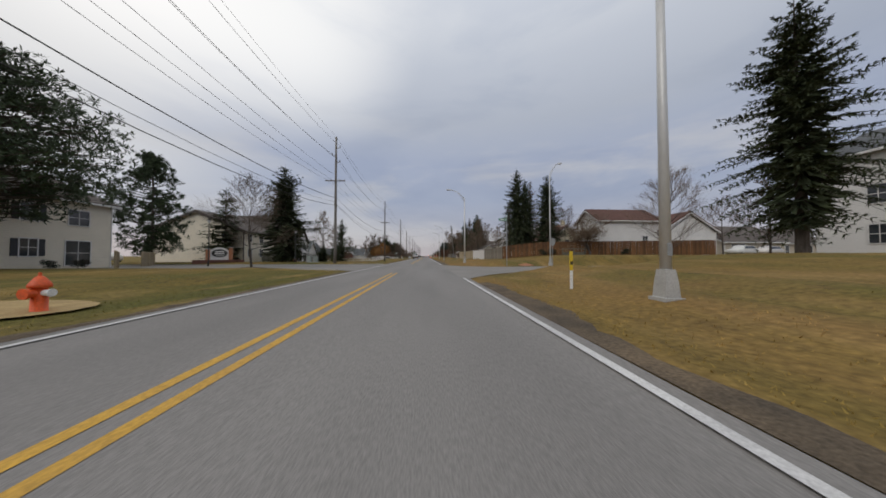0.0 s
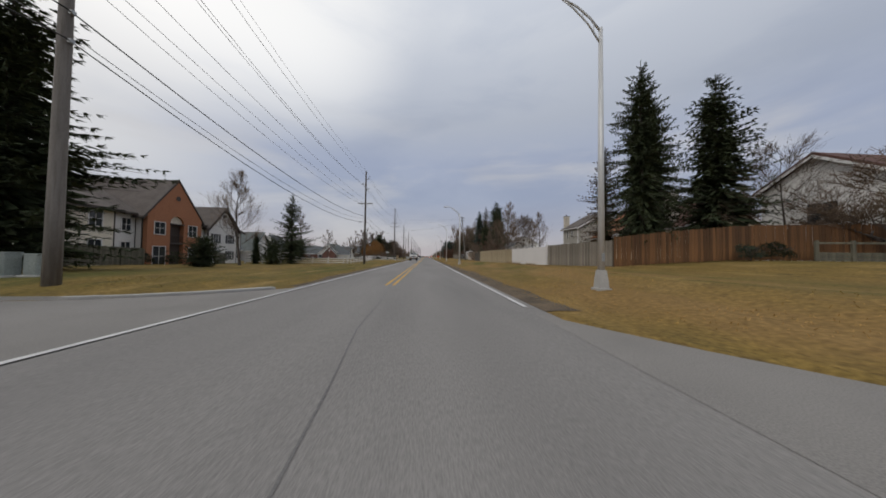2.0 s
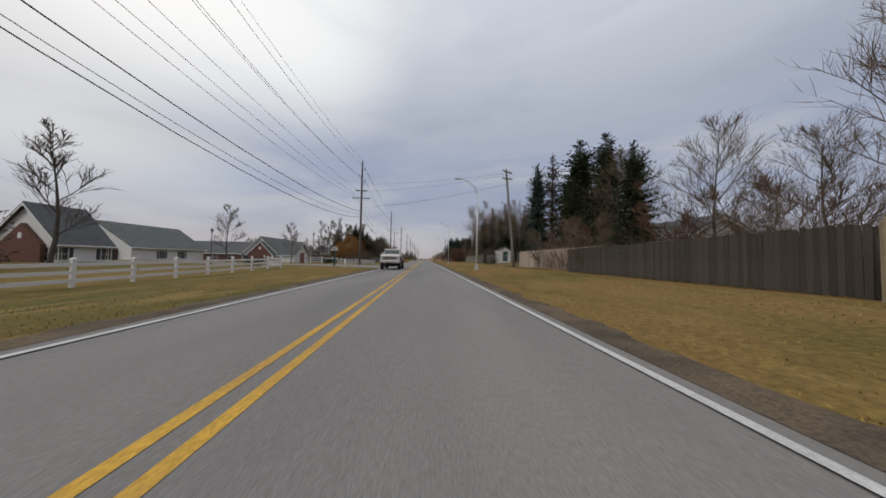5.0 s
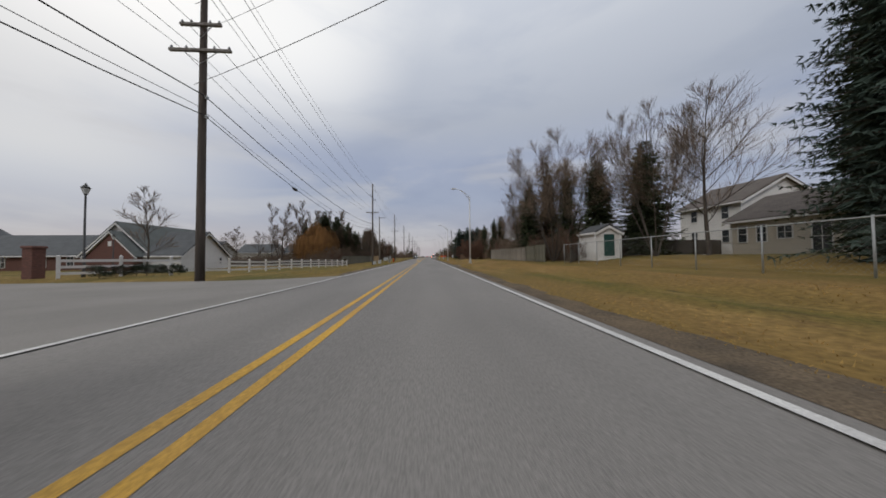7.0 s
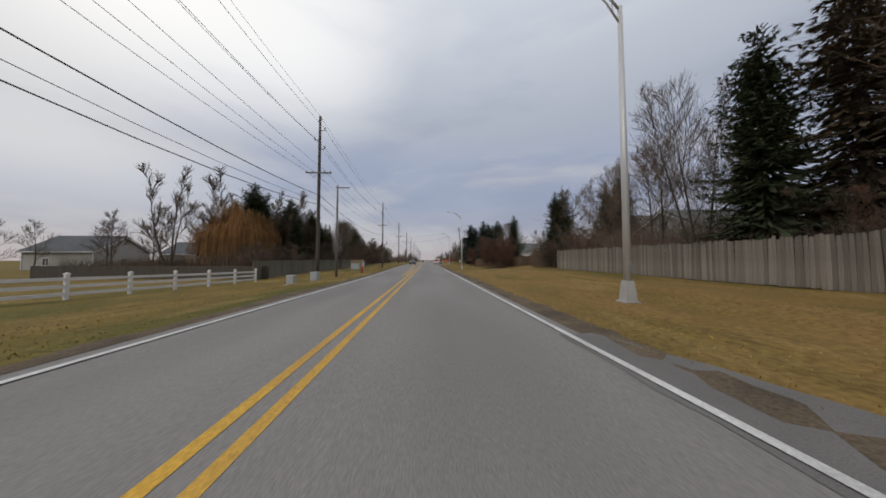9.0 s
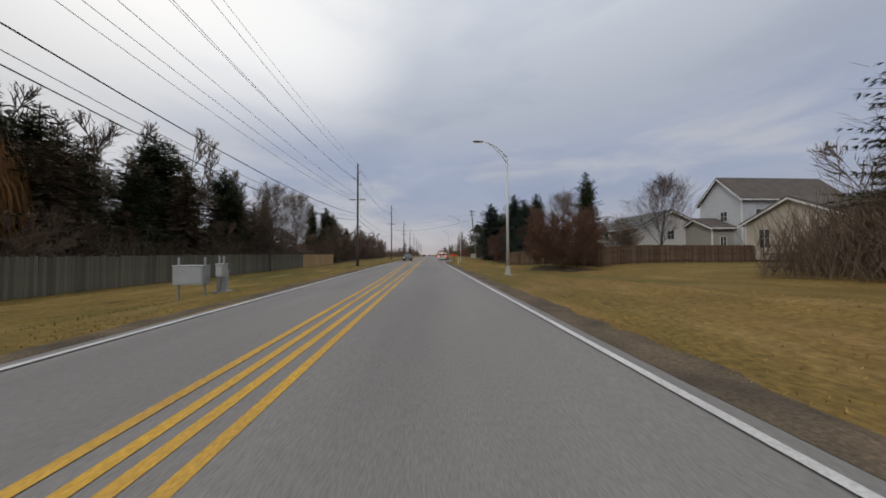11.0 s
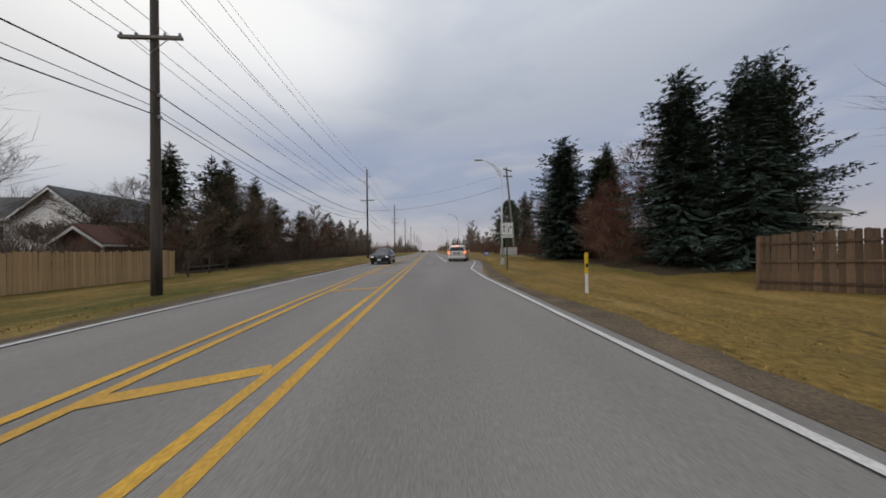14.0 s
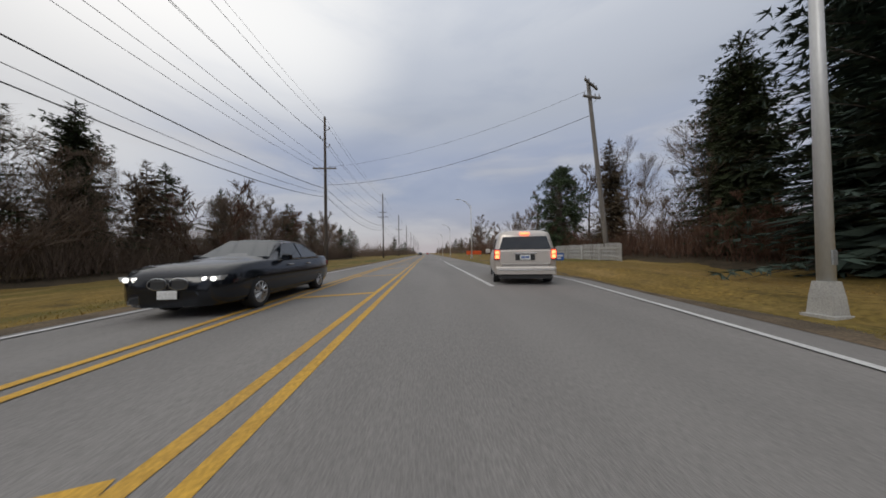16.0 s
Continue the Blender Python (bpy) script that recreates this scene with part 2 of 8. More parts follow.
def grass_mat(name, fine_bump, gain=1.0):
    """Winter lawn: green, olive and straw patches at three sizes over a fine tufted grain."""
    m = mat(name, (0.20, 0.132, 0.036), (0.135, 0.096, 0.028), 1.1, 0.95, bump=fine_bump, fine=16, grain=0.32, detail=8, spec=0.15, stretch=(1, .6, 1))
    nt = m.node_tree; N, L = nt.nodes, nt.links; b = N["Principled BSDF"]
    tc = N.new("ShaderNodeTexCoord")
    def field(scale, detail, lo, hi):
        mp = N.new("ShaderNodeMapping"); mp.inputs["Scale"].default_value = (1.6, .45, 1); L.new(tc.outputs["Object"], mp.inputs[0])
        n = N.new("ShaderNodeTexNoise"); n.inputs["Scale"].default_value, n.inputs["Detail"].default_value = scale, detail; L.new(mp.outputs[0], n.inputs["Vector"])
        r = N.new("ShaderNodeMapRange"); r.inputs[1].default_value, r.inputs[2].default_value = lo, hi; L.new(n.outputs["Fac"], r.inputs[0])
        return r.outputs[0]
    out = b.inputs["Base Color"].links[0].from_socket
    for fac, col, k in ((field(.11, 6, .46, .64), (.075, .082, .020), .8), (field(.5, 8, .52, .70), (.28, .19, .07), .75), (field(2.3, 6, .58, .72), (.055, .042, .020), .7)):
        w = N.new("ShaderNodeMath"); w.operation = "MULTIPLY"; w.inputs[1].default_value = k; L.new(fac, w.inputs[0])
        mx = N.new("ShaderNodeMix"); mx.data_type = "RGBA"; mx.inputs[7].default_value = (*col, 1)
        L.new(w.outputs[0], mx.inputs[0]); L.new(out, mx.inputs[6]); out = mx.outputs[2]
    # the right-hand verges are drier
    sx = N.new("ShaderNodeSeparateXYZ"); L.new(tc.outputs["Object"], sx.inputs[0])
    dry = N.new("ShaderNodeMapRange"); dry.inputs[1].default_value, dry.inputs[2].default_value, dry.inputs[3].default_value, dry.inputs[4].default_value = 2.0, 6.0, 0.0, 0.75
    L.new(sx.outputs["X"], dry.inputs[0])
    far_green = N.new("ShaderNodeMapRange"); far_green.inputs[1].default_value, far_green.inputs[2].default_value, far_green.inputs[3].default_value, far_green.inputs[4].default_value = 145.0, 180.0, 1.0, 0.35
    L.new(sx.outputs["Y"], far_green.inputs[0])
    garden = N.new("ShaderNodeMapRange"); garden.inputs[1].default_value, garden.inputs[2].default_value, garden.inputs[3].default_value, garden.inputs[4].default_value = 11.0, 19.0, 1.0, 0.15
    L.new(sx.outputs["X"], garden.inputs[0])
    gw = N.new("ShaderNodeMath"); gw.operation = "MULTIPLY"; L.new(far_green.outputs[0], gw.inputs[0]); L.new(garden.outputs[0], gw.inputs[1])
    dw = N.new("ShaderNodeMath"); dw.operation = "MULTIPLY"; L.new(dry.outputs[0], dw.inputs[0]); L.new(gw.outputs[0], dw.inputs[1])
    wd = N.new("ShaderNodeMath"); wd.operation = "MULTIPLY"; L.new(dw.outputs[0], wd.inputs[0]); L.new(field(.3, 7, .36, .60), wd.inputs[1])
    mx = N.new("ShaderNodeMix"); mx.data_type = "RGBA"; mx.inputs[7].default_value = (.225, .135, .050, 1)
    L.new(wd.outputs[0], mx.inputs[0]); L.new(out, mx.inputs[6]); out = mx.outputs[2]
    # grain on top of the patches
    n = N.new("ShaderNodeTexNoise"); n.inputs["Scale"].default_value, n.inputs["Detail"].default_value = 9, 6; L.new(tc.outputs["Object"], n.inputs["Vector"])
    g = N.new("ShaderNodeMapRange"); g.inputs[1].default_value, g.inputs[2].default_value, g.inputs[3].default_value, g.inputs[4].default_value = .3, .7, .72 * gain, 1.30 * gain; L.new(n.outputs["Fac"], g.inputs[0])
    sc = N.new("ShaderNodeVectorMath"); sc.operation = "SCALE"; L.new(out, sc.inputs[0]); L.new(g.outputs[0], sc.inputs["Scale"]); L.new(sc.outputs[0], b.inputs["Base Color"])
    return m


M_ground = grass_mat("dormant_grass", 0.9)
M_gravel = mat("gravel_shoulder", (0.155, 0.115, 0.075), (0.075, 0.060, 0.044), 1.3, 0.95, bump=0.8, fine=28, grain=0.4, spec=0.2)
M_blade = grass_mat("grass_blades", 0.0, 1.75)
M_straw = mat("straw", (0.42, 0.30, 0.13), (0.30, 0.21, 0.09), 3, 0.9, bump=0.8, fine=30)
M_mulch = mat("mulch", (0.045, 0.033, 0.025), (0.075, 0.055, 0.04), 4, 0.95, bump=0.9, fine=30)
M_concrete = mat("concrete", (0.42, 0.41, 0.385), (0.34, 0.33, 0.31), 2.5, 0.9, bump=0.3, fine=40)
M_pole = mat("weathered_pole_wood", (0.105, 0.084, 0.068), (0.058, 0.046, 0.038), 1.2, 0.9, bump=0.5, fine=20, stretch=(8, 8, 0.6))
M_polegrey = mat("grey_pole_wood", (0.22, 0.20, 0.18), (0.14, 0.125, 0.11), 1.2, 0.9, bump=0.5, fine=20, stretch=(8, 8, 0.6))
M_alu = mat("dull_aluminium", (0.60, 0.60, 0.59), (0.52, 0.52, 0.51), 1.5, 0.45, 0.25, bump=0.0, grain=0.06, stretch=(1, 1, .2))
M_steel = mat("galvanised_steel", (0.38, 0.39, 0.39), (0.30, 0.31, 0.31), 5, 0.5, 0.5, bump=0.1)
M_insul = mat("insulator_grey", (0.30, 0.31, 0.33), None, 5, 0.35)
M_cable = mat("black_cable", (0.018, 0.018, 0.02), None, 3, 0.6, bump=0)
M_wire = mat("aluminium_wire", (0.13, 0.13, 0.14), None, 3, 0.5, 0.3, bump=0)
M_blackmetal = mat("black_metal", (0.018, 0.018, 0.018), None, 3, 0.5, bump=0.05)
M_greenmetal = mat("dark_green_paint", (0.018, 0.07, 0.055), None, 3, 0.5, bump=0.05)
M_signgreen = mat("sign_green", (0.01, 0.20, 0.115), (0.012, 0.17, 0.10), 3, 0.4, bump=0)
M_signwhite = mat("sign_white", (0.74, 0.74, 0.72), (0.66, 0.66, 0.64), 4, 0.4, bump=0)
M_black = mat("black_paint", (0.02, 0.02, 0.02), None, 3, 0.5, bump=0)
M_blue = mat("sign_blue", (0.03, 0.12, 0.42), None, 3, 0.5, bump=0)
M_orange = mat("hydrant_orange", (0.72, 0.10, 0.015), (0.58, 0.08, 0.015), 6, 0.5, bump=0.1)
M_markyellow = mat("marker_yellow", (0.72, 0.50, 0.02), None, 4, 0.5, bump=0.05)
M_vinyl = mat("white_vinyl", (0.70, 0.68, 0.66), (0.66, 0.64, 0.62), 0.7, 0.45, bump=0.02, fine=15, grain=0.02)
M_fred = mat("red_cedar_boards", (0.165, 0.078, 0.028), (0.078, 0.037, 0.016), 1.2, 0.85, bump=0.4, fine=18, vary=0.42, stretch=(6, 6, 0.7))
M_fgrey = mat("weathered_grey_boards", (0.24, 0.212, 0.172), (0.125, 0.108, 0.088), 1.2, 0.9, bump=0.4, fine=18, vary=0.3, stretch=(6, 6, 0.7))
M_ftan = mat("tan_picket_boards", (0.40, 0.33, 0.215), (0.30, 0.24, 0.15), 1.2, 0.85, bump=0.3, fine=18, vary=0.16, stretch=(6, 6, 0.7))
M_fdark = mat("dark_weathered_boards", (0.085, 0.07, 0.055), (0.052, 0.043, 0.035), 1.2, 0.9, bump=0.4, fine=18, vary=0.25, stretch=(6, 6, 0.7))
M_fcream = mat("cream_boards", (0.50, 0.42, 0.34), (0.42, 0.35, 0.28), 1.0, 0.85, bump=0.25, fine=18, vary=0.1, stretch=(6, 6, 0.7))
M_fbrown = mat("brown_boards", (0.160, 0.100, 0.060), (0.070, 0.046, 0.030), 1.2, 0.9, bump=0.4, fine=18, vary=0.42, stretch=(6, 6, 0.7))
M_fnew = mat("new_pine_boards", (0.46, 0.31, 0.155), (0.37, 0.245, 0.12), 1.2, 0.8, bump=0.3, fine=18, vary=0.14, stretch=(6, 6, 0.7))
M_fmoss = mat("mossy_grey_boards", (0.155, 0.145, 0.105), (0.095, 0.09, 0.068), 1.0, 0.9, bump=0.4, fine=18, vary=0.24, stretch=(6, 6, 0.7))
siding = lambda n, c, p=0.125: banded(mat(n, c, [v * 0.92 for v in c], 0.7, 0.6, bump=0, fine=12, grain=0.05), p, 0.03, "Z", 0.62, 0.16)
M_sidewhite = siding("white_lap_siding", (0.70, 0.68, 0.65))
M_sidecream = siding("cream_lap_siding", (0.72, 0.655, 0.53))
M_sidepale = siding("pale_grey_lap_siding", (0.50, 0.51, 0.52))
M_sidegrey = siding("grey_lap_siding", (0.36, 0.34, 0.30))
M_sidebeige = siding("beige_lap_siding", (0.52, 0.46, 0.37))
M_sideyellow = siding("yellow_lap_siding", (0.66, 0.58, 0.42))
M_brick = banded(mat("orange_brick", (0.40, 0.175, 0.088), (0.32, 0.135, 0.07), 6, 0.9, bump=0, fine=9, grain=0.28, stretch=(1, 1, 3)), 0.075, 0.01, "Z", 0.85, 0.2)
M_brickred = banded(mat("red_brick", (0.15, 0.068, 0.05), (0.11, 0.052, 0.042), 6, 0.9, bump=0, fine=9, grain=0.28, stretch=(1, 1, 3)), 0.075, 0.01, "Z", 0.85, 0.2)
shingle = lambda n, c: banded(mat(n, c, [v * 0.75 for v in c], 1.2, 0.95, bump=0, fine=9, grain=0.22), 0.13, 0.015, "Z", 0.78, 0.18)
M_roofrust = shingle("rust_brown_shingles", (0.165, 0.082, 0.06))
M_roofbrown = shingle("brown_shingles", (0.12, 0.10, 0.088))
M_roofgrey = shingle("grey_shingles", (0.10, 0.105, 0.11))
M_roofgreen = shingle("green_grey_shingles", (0.125, 0.136, 0.130))
M_roofred = shingle("red_brown_shingles", (0.12, 0.055, 0.042))
M_rooforange = shingle("orange_brown_shingles", (0.27, 0.115, 0.055))
M_trim = mat("white_trim", (0.74, 0.73, 0.71), None, 2, 0.5, bump=0.05, grain=0.05)
M_browntrim = mat("brown_trim", (0.055, 0.04, 0.033), None, 2, 0.6, bump=0.05)
M_shutter = mat("black_shutter", (0.02, 0.021, 0.023), None, 2, 0.5, bump=0.05)
M_pane = mat("window_glass", (0.025, 0.03, 0.035), (0.05, 0.055, 0.06), 1.5, 0.06, bump=0, grain=0.1, spec=0.7)
M_greendoor = mat("green_door", (0.02, 0.07, 0.06), None, 2, 0.5, bump=0.05)
M_bark = mat("grey_brown_bark", (0.105, 0.088, 0.075), (0.06, 0.05, 0.043), 3, 0.95, bump=0.7, fine=18, vary=0.2, stretch=(3, 3, 0.8), spec=0.2)
M_twig = mat("twig_bark", (0.185, 0.135, 0.098), (0.12, 0.088, 0.066), 3, 0.95, bump=0, vary=0.25, spec=0.2)
M_redtwig = mat("reddish_twigs", (0.150, 0.085, 0.058), (0.105, 0.060, 0.044), 3, 0.95, bump=0, vary=0.2, spec=0.2)
M_needle = mat("spruce_needles", (0.080, 0.096, 0.050), (0.044, 0.056, 0.032), 1.2, 0.9, bump=0, islands=0.45, spec=0.12)
M_needleblue = mat("blue_spruce_needles", (0.088, 0.118, 0.098), (0.046, 0.066, 0.052), 1.2, 0.9, bump=0, islands=0.45, spec=0.12)
M_needlebrown = mat("browned_spruce_needles", (0.150, 0.105, 0.066), (0.082, 0.068, 0.044), 0.8, 0.8, bump=0, islands=0.45, spec=0.3)
M_needlepine = mat("pine_needles", (0.045, 0.066, 0.026), (0.024, 0.038, 0.018), 1.2, 0.75, bump=0, islands=0.45, spec=0.3)
M_leafred = mat("dead_red_leaves", (0.150, 0.048, 0.036), (0.095, 0.034, 0.028), 1.5, 0.85, bump=0, islands=0.4, spec=0.2)
M_leafgreen = mat("evergreen_shrub_leaves", (0.026, 0.038, 0.018), (0.015, 0.023, 0.012), 1.5, 0.7, bump=0, islands=0.45, spec=0.3)
M_willow = mat("willow_withes", (0.235, 0.118, 0.04), (0.15, 0.075, 0.028), 0.8, 0.9, bump=0, islands=0.3, spec=0.2)
M_pampas = mat("dry_tuft_grass", (0.34, 0.24, 0.12), (0.22, 0.15, 0.075), 2, 0.9, bump=0, islands=0.35)

# ---- terrain ----
LEFT_FALL = [(-60, .2), (35, .25), (74, -.3), (113, .1), (130, -.3), (155, -.65), (196, -.48), (235, 0), (600, 0)]
RIGHT_FALL = [(-60, .5), (27, .5), (66, .4), (98, .27), (135, .2), (154, .3), (177, -.4), (193, -.4), (209, 0), (222, .3), (600, .3)]
ROAD_LEFT = [(-300, -3.5), (150, -3.5), (196, -4.95), (900, -4.95)]
ROAD_RIGHT = [(-300, 3.98), (197, 3.98), (214, 6.9), (900, 6.9)]


def along(table, y):
    for (a, p), (b, q) in zip(table, table[1:]):
        if y <= b:
            return p + (q - p) * ramp(a, b, y)
    return table[-1][1]


def straight(table, y):
    for (a, p), (b, q) in zip(table, table[1:]):
        if y <= b:
            return p + (q - p) * min(1, max(0, (y - a) / (b - a)))
    return table[-1][1]


def ramp(a, b, v):
    k = min(1, max(0, (v - a) / (b - a)))
    return k * k * (3 - 2 * k)


def street_right(x, y):
    """How far a place is inside the side street on the right (1 inside, 0 well off it)."""
    flare = 5.5 * max(0, 1 - (x - 3.9) / 5.5) ** 2
    near, far = 17.4 + 0.12 * (x - 4) - flare * 0.85, 26.3 + 0.12 * (x - 4) + flare
    return near, far


def street_left(x, y):
    flare = 5.0 * max(0, 1 - (-x - 3.4) / 5.0) ** 2
    return 22.6 - flare * 0.6, 33.6 + flare * 0.6


def drive_left(x, y):
    flare = 5.0 * max(0, 1 - (-x - 3.4) / 5.0) ** 2
    near = 103.6 + 0.45 * max(0, -x - 7) * (1 if x > -16 else 0) + (4.05 if x <= -16 else 0)
    return near - flare * 0.6, 113.2 + flare * 0.5


def street_mask(x, y):
    out = 0.0
    if x > 3.9:
        a, b = street_right(x, y); out = max(out, ramp(a - 3, a, y) * ramp(b + 3, b, y))
    if x < -3.4:
        a, b = street_left(x, y); out = max(out, ramp(a - 3, a, y) * ramp(b + 3, b, y))
        a, b = drive_left(x, y); out = max(out, ramp(a - 3, a, y) * ramp(b + 3, b, y))
    return out


def height(x, y):
    if x < 0:
        z = along(LEFT_FALL, y) * ramp(-5.2, -9.5, x)
    else:
        z = along(RIGHT_FALL, y) * ramp(5.0, 9.0, x) + 0.75 * ramp(12, 22, x)
        # shallow swale and old wheel ruts along the verge
        if 5 < x < 13 and -40 < y < 320:
            c = 7.9 + .7 * noise.noise((0, y * .045, 3))
            z += (-.20 * math.exp(-((x - c) / .75) ** 2) + .12 * math.exp(-((x - c - 1.7) / .8) ** 2)) * (.7 + .8 * noise.noise((5, y * .06, 1)))
    return z * (1 - street_mask(x, y))


# ---- ground, road, streets ----
def strip(values, fine):
    out = [values[0]]
    for a, b, s in fine:
        v = a
        while v < b - 1e-6:
            out.append(v); v += s
    return out + [values[1]]


xs = strip((-1500, 1500), ((-700, -120, 60), (-120, -40, 10), (-40, -16, 2), (-16, -5.4, 0.6), (-5.4, -2.8, 0.2), (-2.8, 3.6, 1.6), (3.6, 7.4, 0.2), (7.4, 16, 0.6), (16, 40, 2), (40, 120, 10), (120, 701, 60)))
ys = strip((-900, 2500), ((-300, -40, 20), (-40, -6, 4), (-6, 250, 1.0), (250, 320, 5), (320, 1500, 40)))


def ground_z(x, y):
    inside = ramp(along(ROAD_LEFT, y) - 0.12, along(ROAD_LEFT, y) + 0.12, x) * ramp(along(ROAD_RIGHT, y) + 0.12, along(ROAD_RIGHT, y) - 0.12, x)
    for fn, ok in ((street_right, 3.9 < x < 95), (street_left, -95 < x < -3.4), (drive_left, -95 < x < -3.4)):
        if ok:
            a, b = fn(x, y)
            if a + 0.1 < y < b - 0.1:
                inside = 1
    rough = 0.05 * noise.noise((x * 0.5, y * 0.5, 0)) * ramp(4.6, 7, abs(x)) if abs(x) < 40 else 0
    return height(x, y) + rough * (1 - inside) - 0.07 * inside


g = Mesh()
g.v = [(x, y, ground_z(x, y)) for y in ys for x in xs]
nx = len(xs)
g.f = [(j * nx + i, j * nx + i + 1, (j + 1) * nx + i + 1, (j + 1) * nx + i) for j in range(len(ys) - 1) for i in range(nx - 1)]
solid("ground", g, M_ground, "dormant olive and straw coloured lawn and verge", "ground", kind="structure", smooth=True)

r = Mesh()
for y in [-300, -100, -20] + list(range(0, 262, 2)) + [300, 400, 700, 1500]:
    a, b = straight(ROAD_LEFT, y), straight(ROAD_RIGHT, y)
    r.v += [(a + 0.05 * noise.noise((y * .7, 3, 0)), y, -0.01), (a * .5, y, 0.0), (0, y, 0.01), (b * .5, y, 0.0), (b + 0.06 * noise.noise((y * .7, 0, 0)), y, -0.01)]
n = len(r.v) // 5
r.f = [(5 * j + k, 5 * j + k + 1, 5 * j + k + 6, 5 * j + k + 5) for j in range(n - 1) for k in range(4)]
road = solid("road", r, M_asphalt, "worn grey asphalt two-lane road with a centre median", "road", kind="structure")


def street(name, fn, sign, label):
    m = Mesh()
    x = 3.62 if sign > 0 else 3.2
    stops = [x, x + .7, x + 1.4, x + 2.2, x + 3, x + 4, x + 5, x + 6.5] + [x + 8.5 + 2 * k for k in range(12)] + [x + 45, x + 90]
    for s in stops:
        a, b = fn(s * sign, 0)
        m.v += [(s * sign, a + (b - a) * k / 8, (-.0045 if s == x else 0.001) + height(s * sign, a + (b - a) * k / 8)) for k in range(9)]
    m.f = [(9 * j + k, 9 * j + k + 1, 9 * j + k + 10, 9 * j + k + 9) for j in range(len(stops) - 1) for k in range(8)]
    return solid(name, m, M_side, label, "side street", kind="structure")


street("side_street_right", street_right, 1, "worn tan-grey asphalt side street joining the road")
street("side_street_left", street_left, -1, "worn asphalt entrance street with low kerbs")
street("side_street_drive", drive_left, -1, "grey asphalt entrance drive to a housing estate")


def paint(name, pts, width, material, label, z=0.014):
    """A painted line through points, worn thin by the material, set a few millimetres above the road."""
    m = Mesh()
    rows = []
    for (xa, ya), (xb, yb) in zip(pts, pts[1:]):
        k = max(1, int(abs(yb - ya) / 4))
        rows += [(xa + (xb - xa) * i / k, ya + (yb - ya) * i / k) for i in range(k)]
    rows.append(pts[-1])
    for i, (x, y) in enumerate(rows):
        (xa, ya), (xb, yb) = rows[max(i - 1, 0)], rows[min(i + 1, len(rows) - 1)]
        d = Vector((xb - xa, yb - ya)).normalized()
        w = width / 2 * (1 + 0.08 * noise.noise((x, y, 5)))
        zz = z - 0.004 * abs(x) / 4
        m.v += [(x - d.y * w, y + d.x * w, zz), (x + d.y * w, y - d.x * w, zz)]
    m.f = [(2 * i, 2 * i + 1, 2 * i + 3, 2 * i + 2) for i in range(len(rows) - 1)]
    return solid(name, m, material, label, "road marking", kind="structure")


for x in (-0.3, 0.0):
    paint("yellow_line", [(x, -300), (x, 17.2)], 0.12, M_yellow, "yellow painted centre line")
    paint("yellow_line", [(x, 37.5), (x, 1500)], 0.12, M_yellow, "yellow painted centre line")
for d in (0, 0.3):
    paint("yellow_line", [(-0.45 - d, 150), (-0.75 - d, 166), (-1.1 - d, 176), (-1.75 - d, 192), (-2.1 - d, 205), (-2.3 - d, 225), (-2.3 - d, 700)], 0.12, M_yellow, "yellow painted median line")
for k in range(14):
    y, x0 = 181.0 + k * 6.1, straight([(150, -0.6), (176, -1.0), (192, -1.65), (205, -2.0), (225, -2.2), (900, -2.2)], 181 + k * 6.1)
    paint("yellow_hatch_line", [(x0 - 0.1, y), (-0.36, y + 0.55)], 0.22, M_yellow, "yellow painted hatch across the median")
paint("white_edge_line", [(3.7, -300), (3.7, 13.0)], 0.11, M_white, "white painted edge line")
paint("white_edge_line", [(3.7, 33.0), (3.7, 196), (4.0, 202), (5.4, 209), (6.3, 214), (6.55, 219), (6.6, 900)], 0.11, M_white, "white painted edge line")
paint("white_edge_line", [(-3.15, -300), (-3.15, 150), (-3.75, 166), (-4.5, 190), (-4.65, 205), (-4.65, 900)], 0.11, M_white, "white painted edge line")
paint("white_lane_line", [(3.1, 212.8), (3.2, 238)], 0.15, M_white, "white painted turn lane line")
for k in range(6):
    paint("white_lane_line", [(3.2, 246 + k * 12), (3.2, 249 + k * 12)], 0.15, M_white, "white painted lane dash")
paint("crack_seal_line", [(0.62, 27.2), (0.45, 29), (0.2, 31), (0.12, 34), (-0.1, 37)], 0.02, M_seal, "dark sealed crack in the asphalt", 0.012)
ap = Mesh()
for k in range(13):
    y = 126.6 + k * .5
    ap.v += [(3.55 + 0.12 * noise.noise((y * 2, 2, 0)), y, -0.002), (4.15 + .8 * ramp(126.4, 129, y) * ramp(133, 130, y) + 0.15 * noise.noise((y * 2, 7, 0)), y, 0.012 + max(0, height(4.4, y)))]
ap.f = [(2 * k, 2 * k + 1, 2 * k + 3, 2 * k + 2) for k in range(12)]
solid("asphalt_patch", ap, M_patch, "darker asphalt patch at the road edge", "road patch", kind="structure")


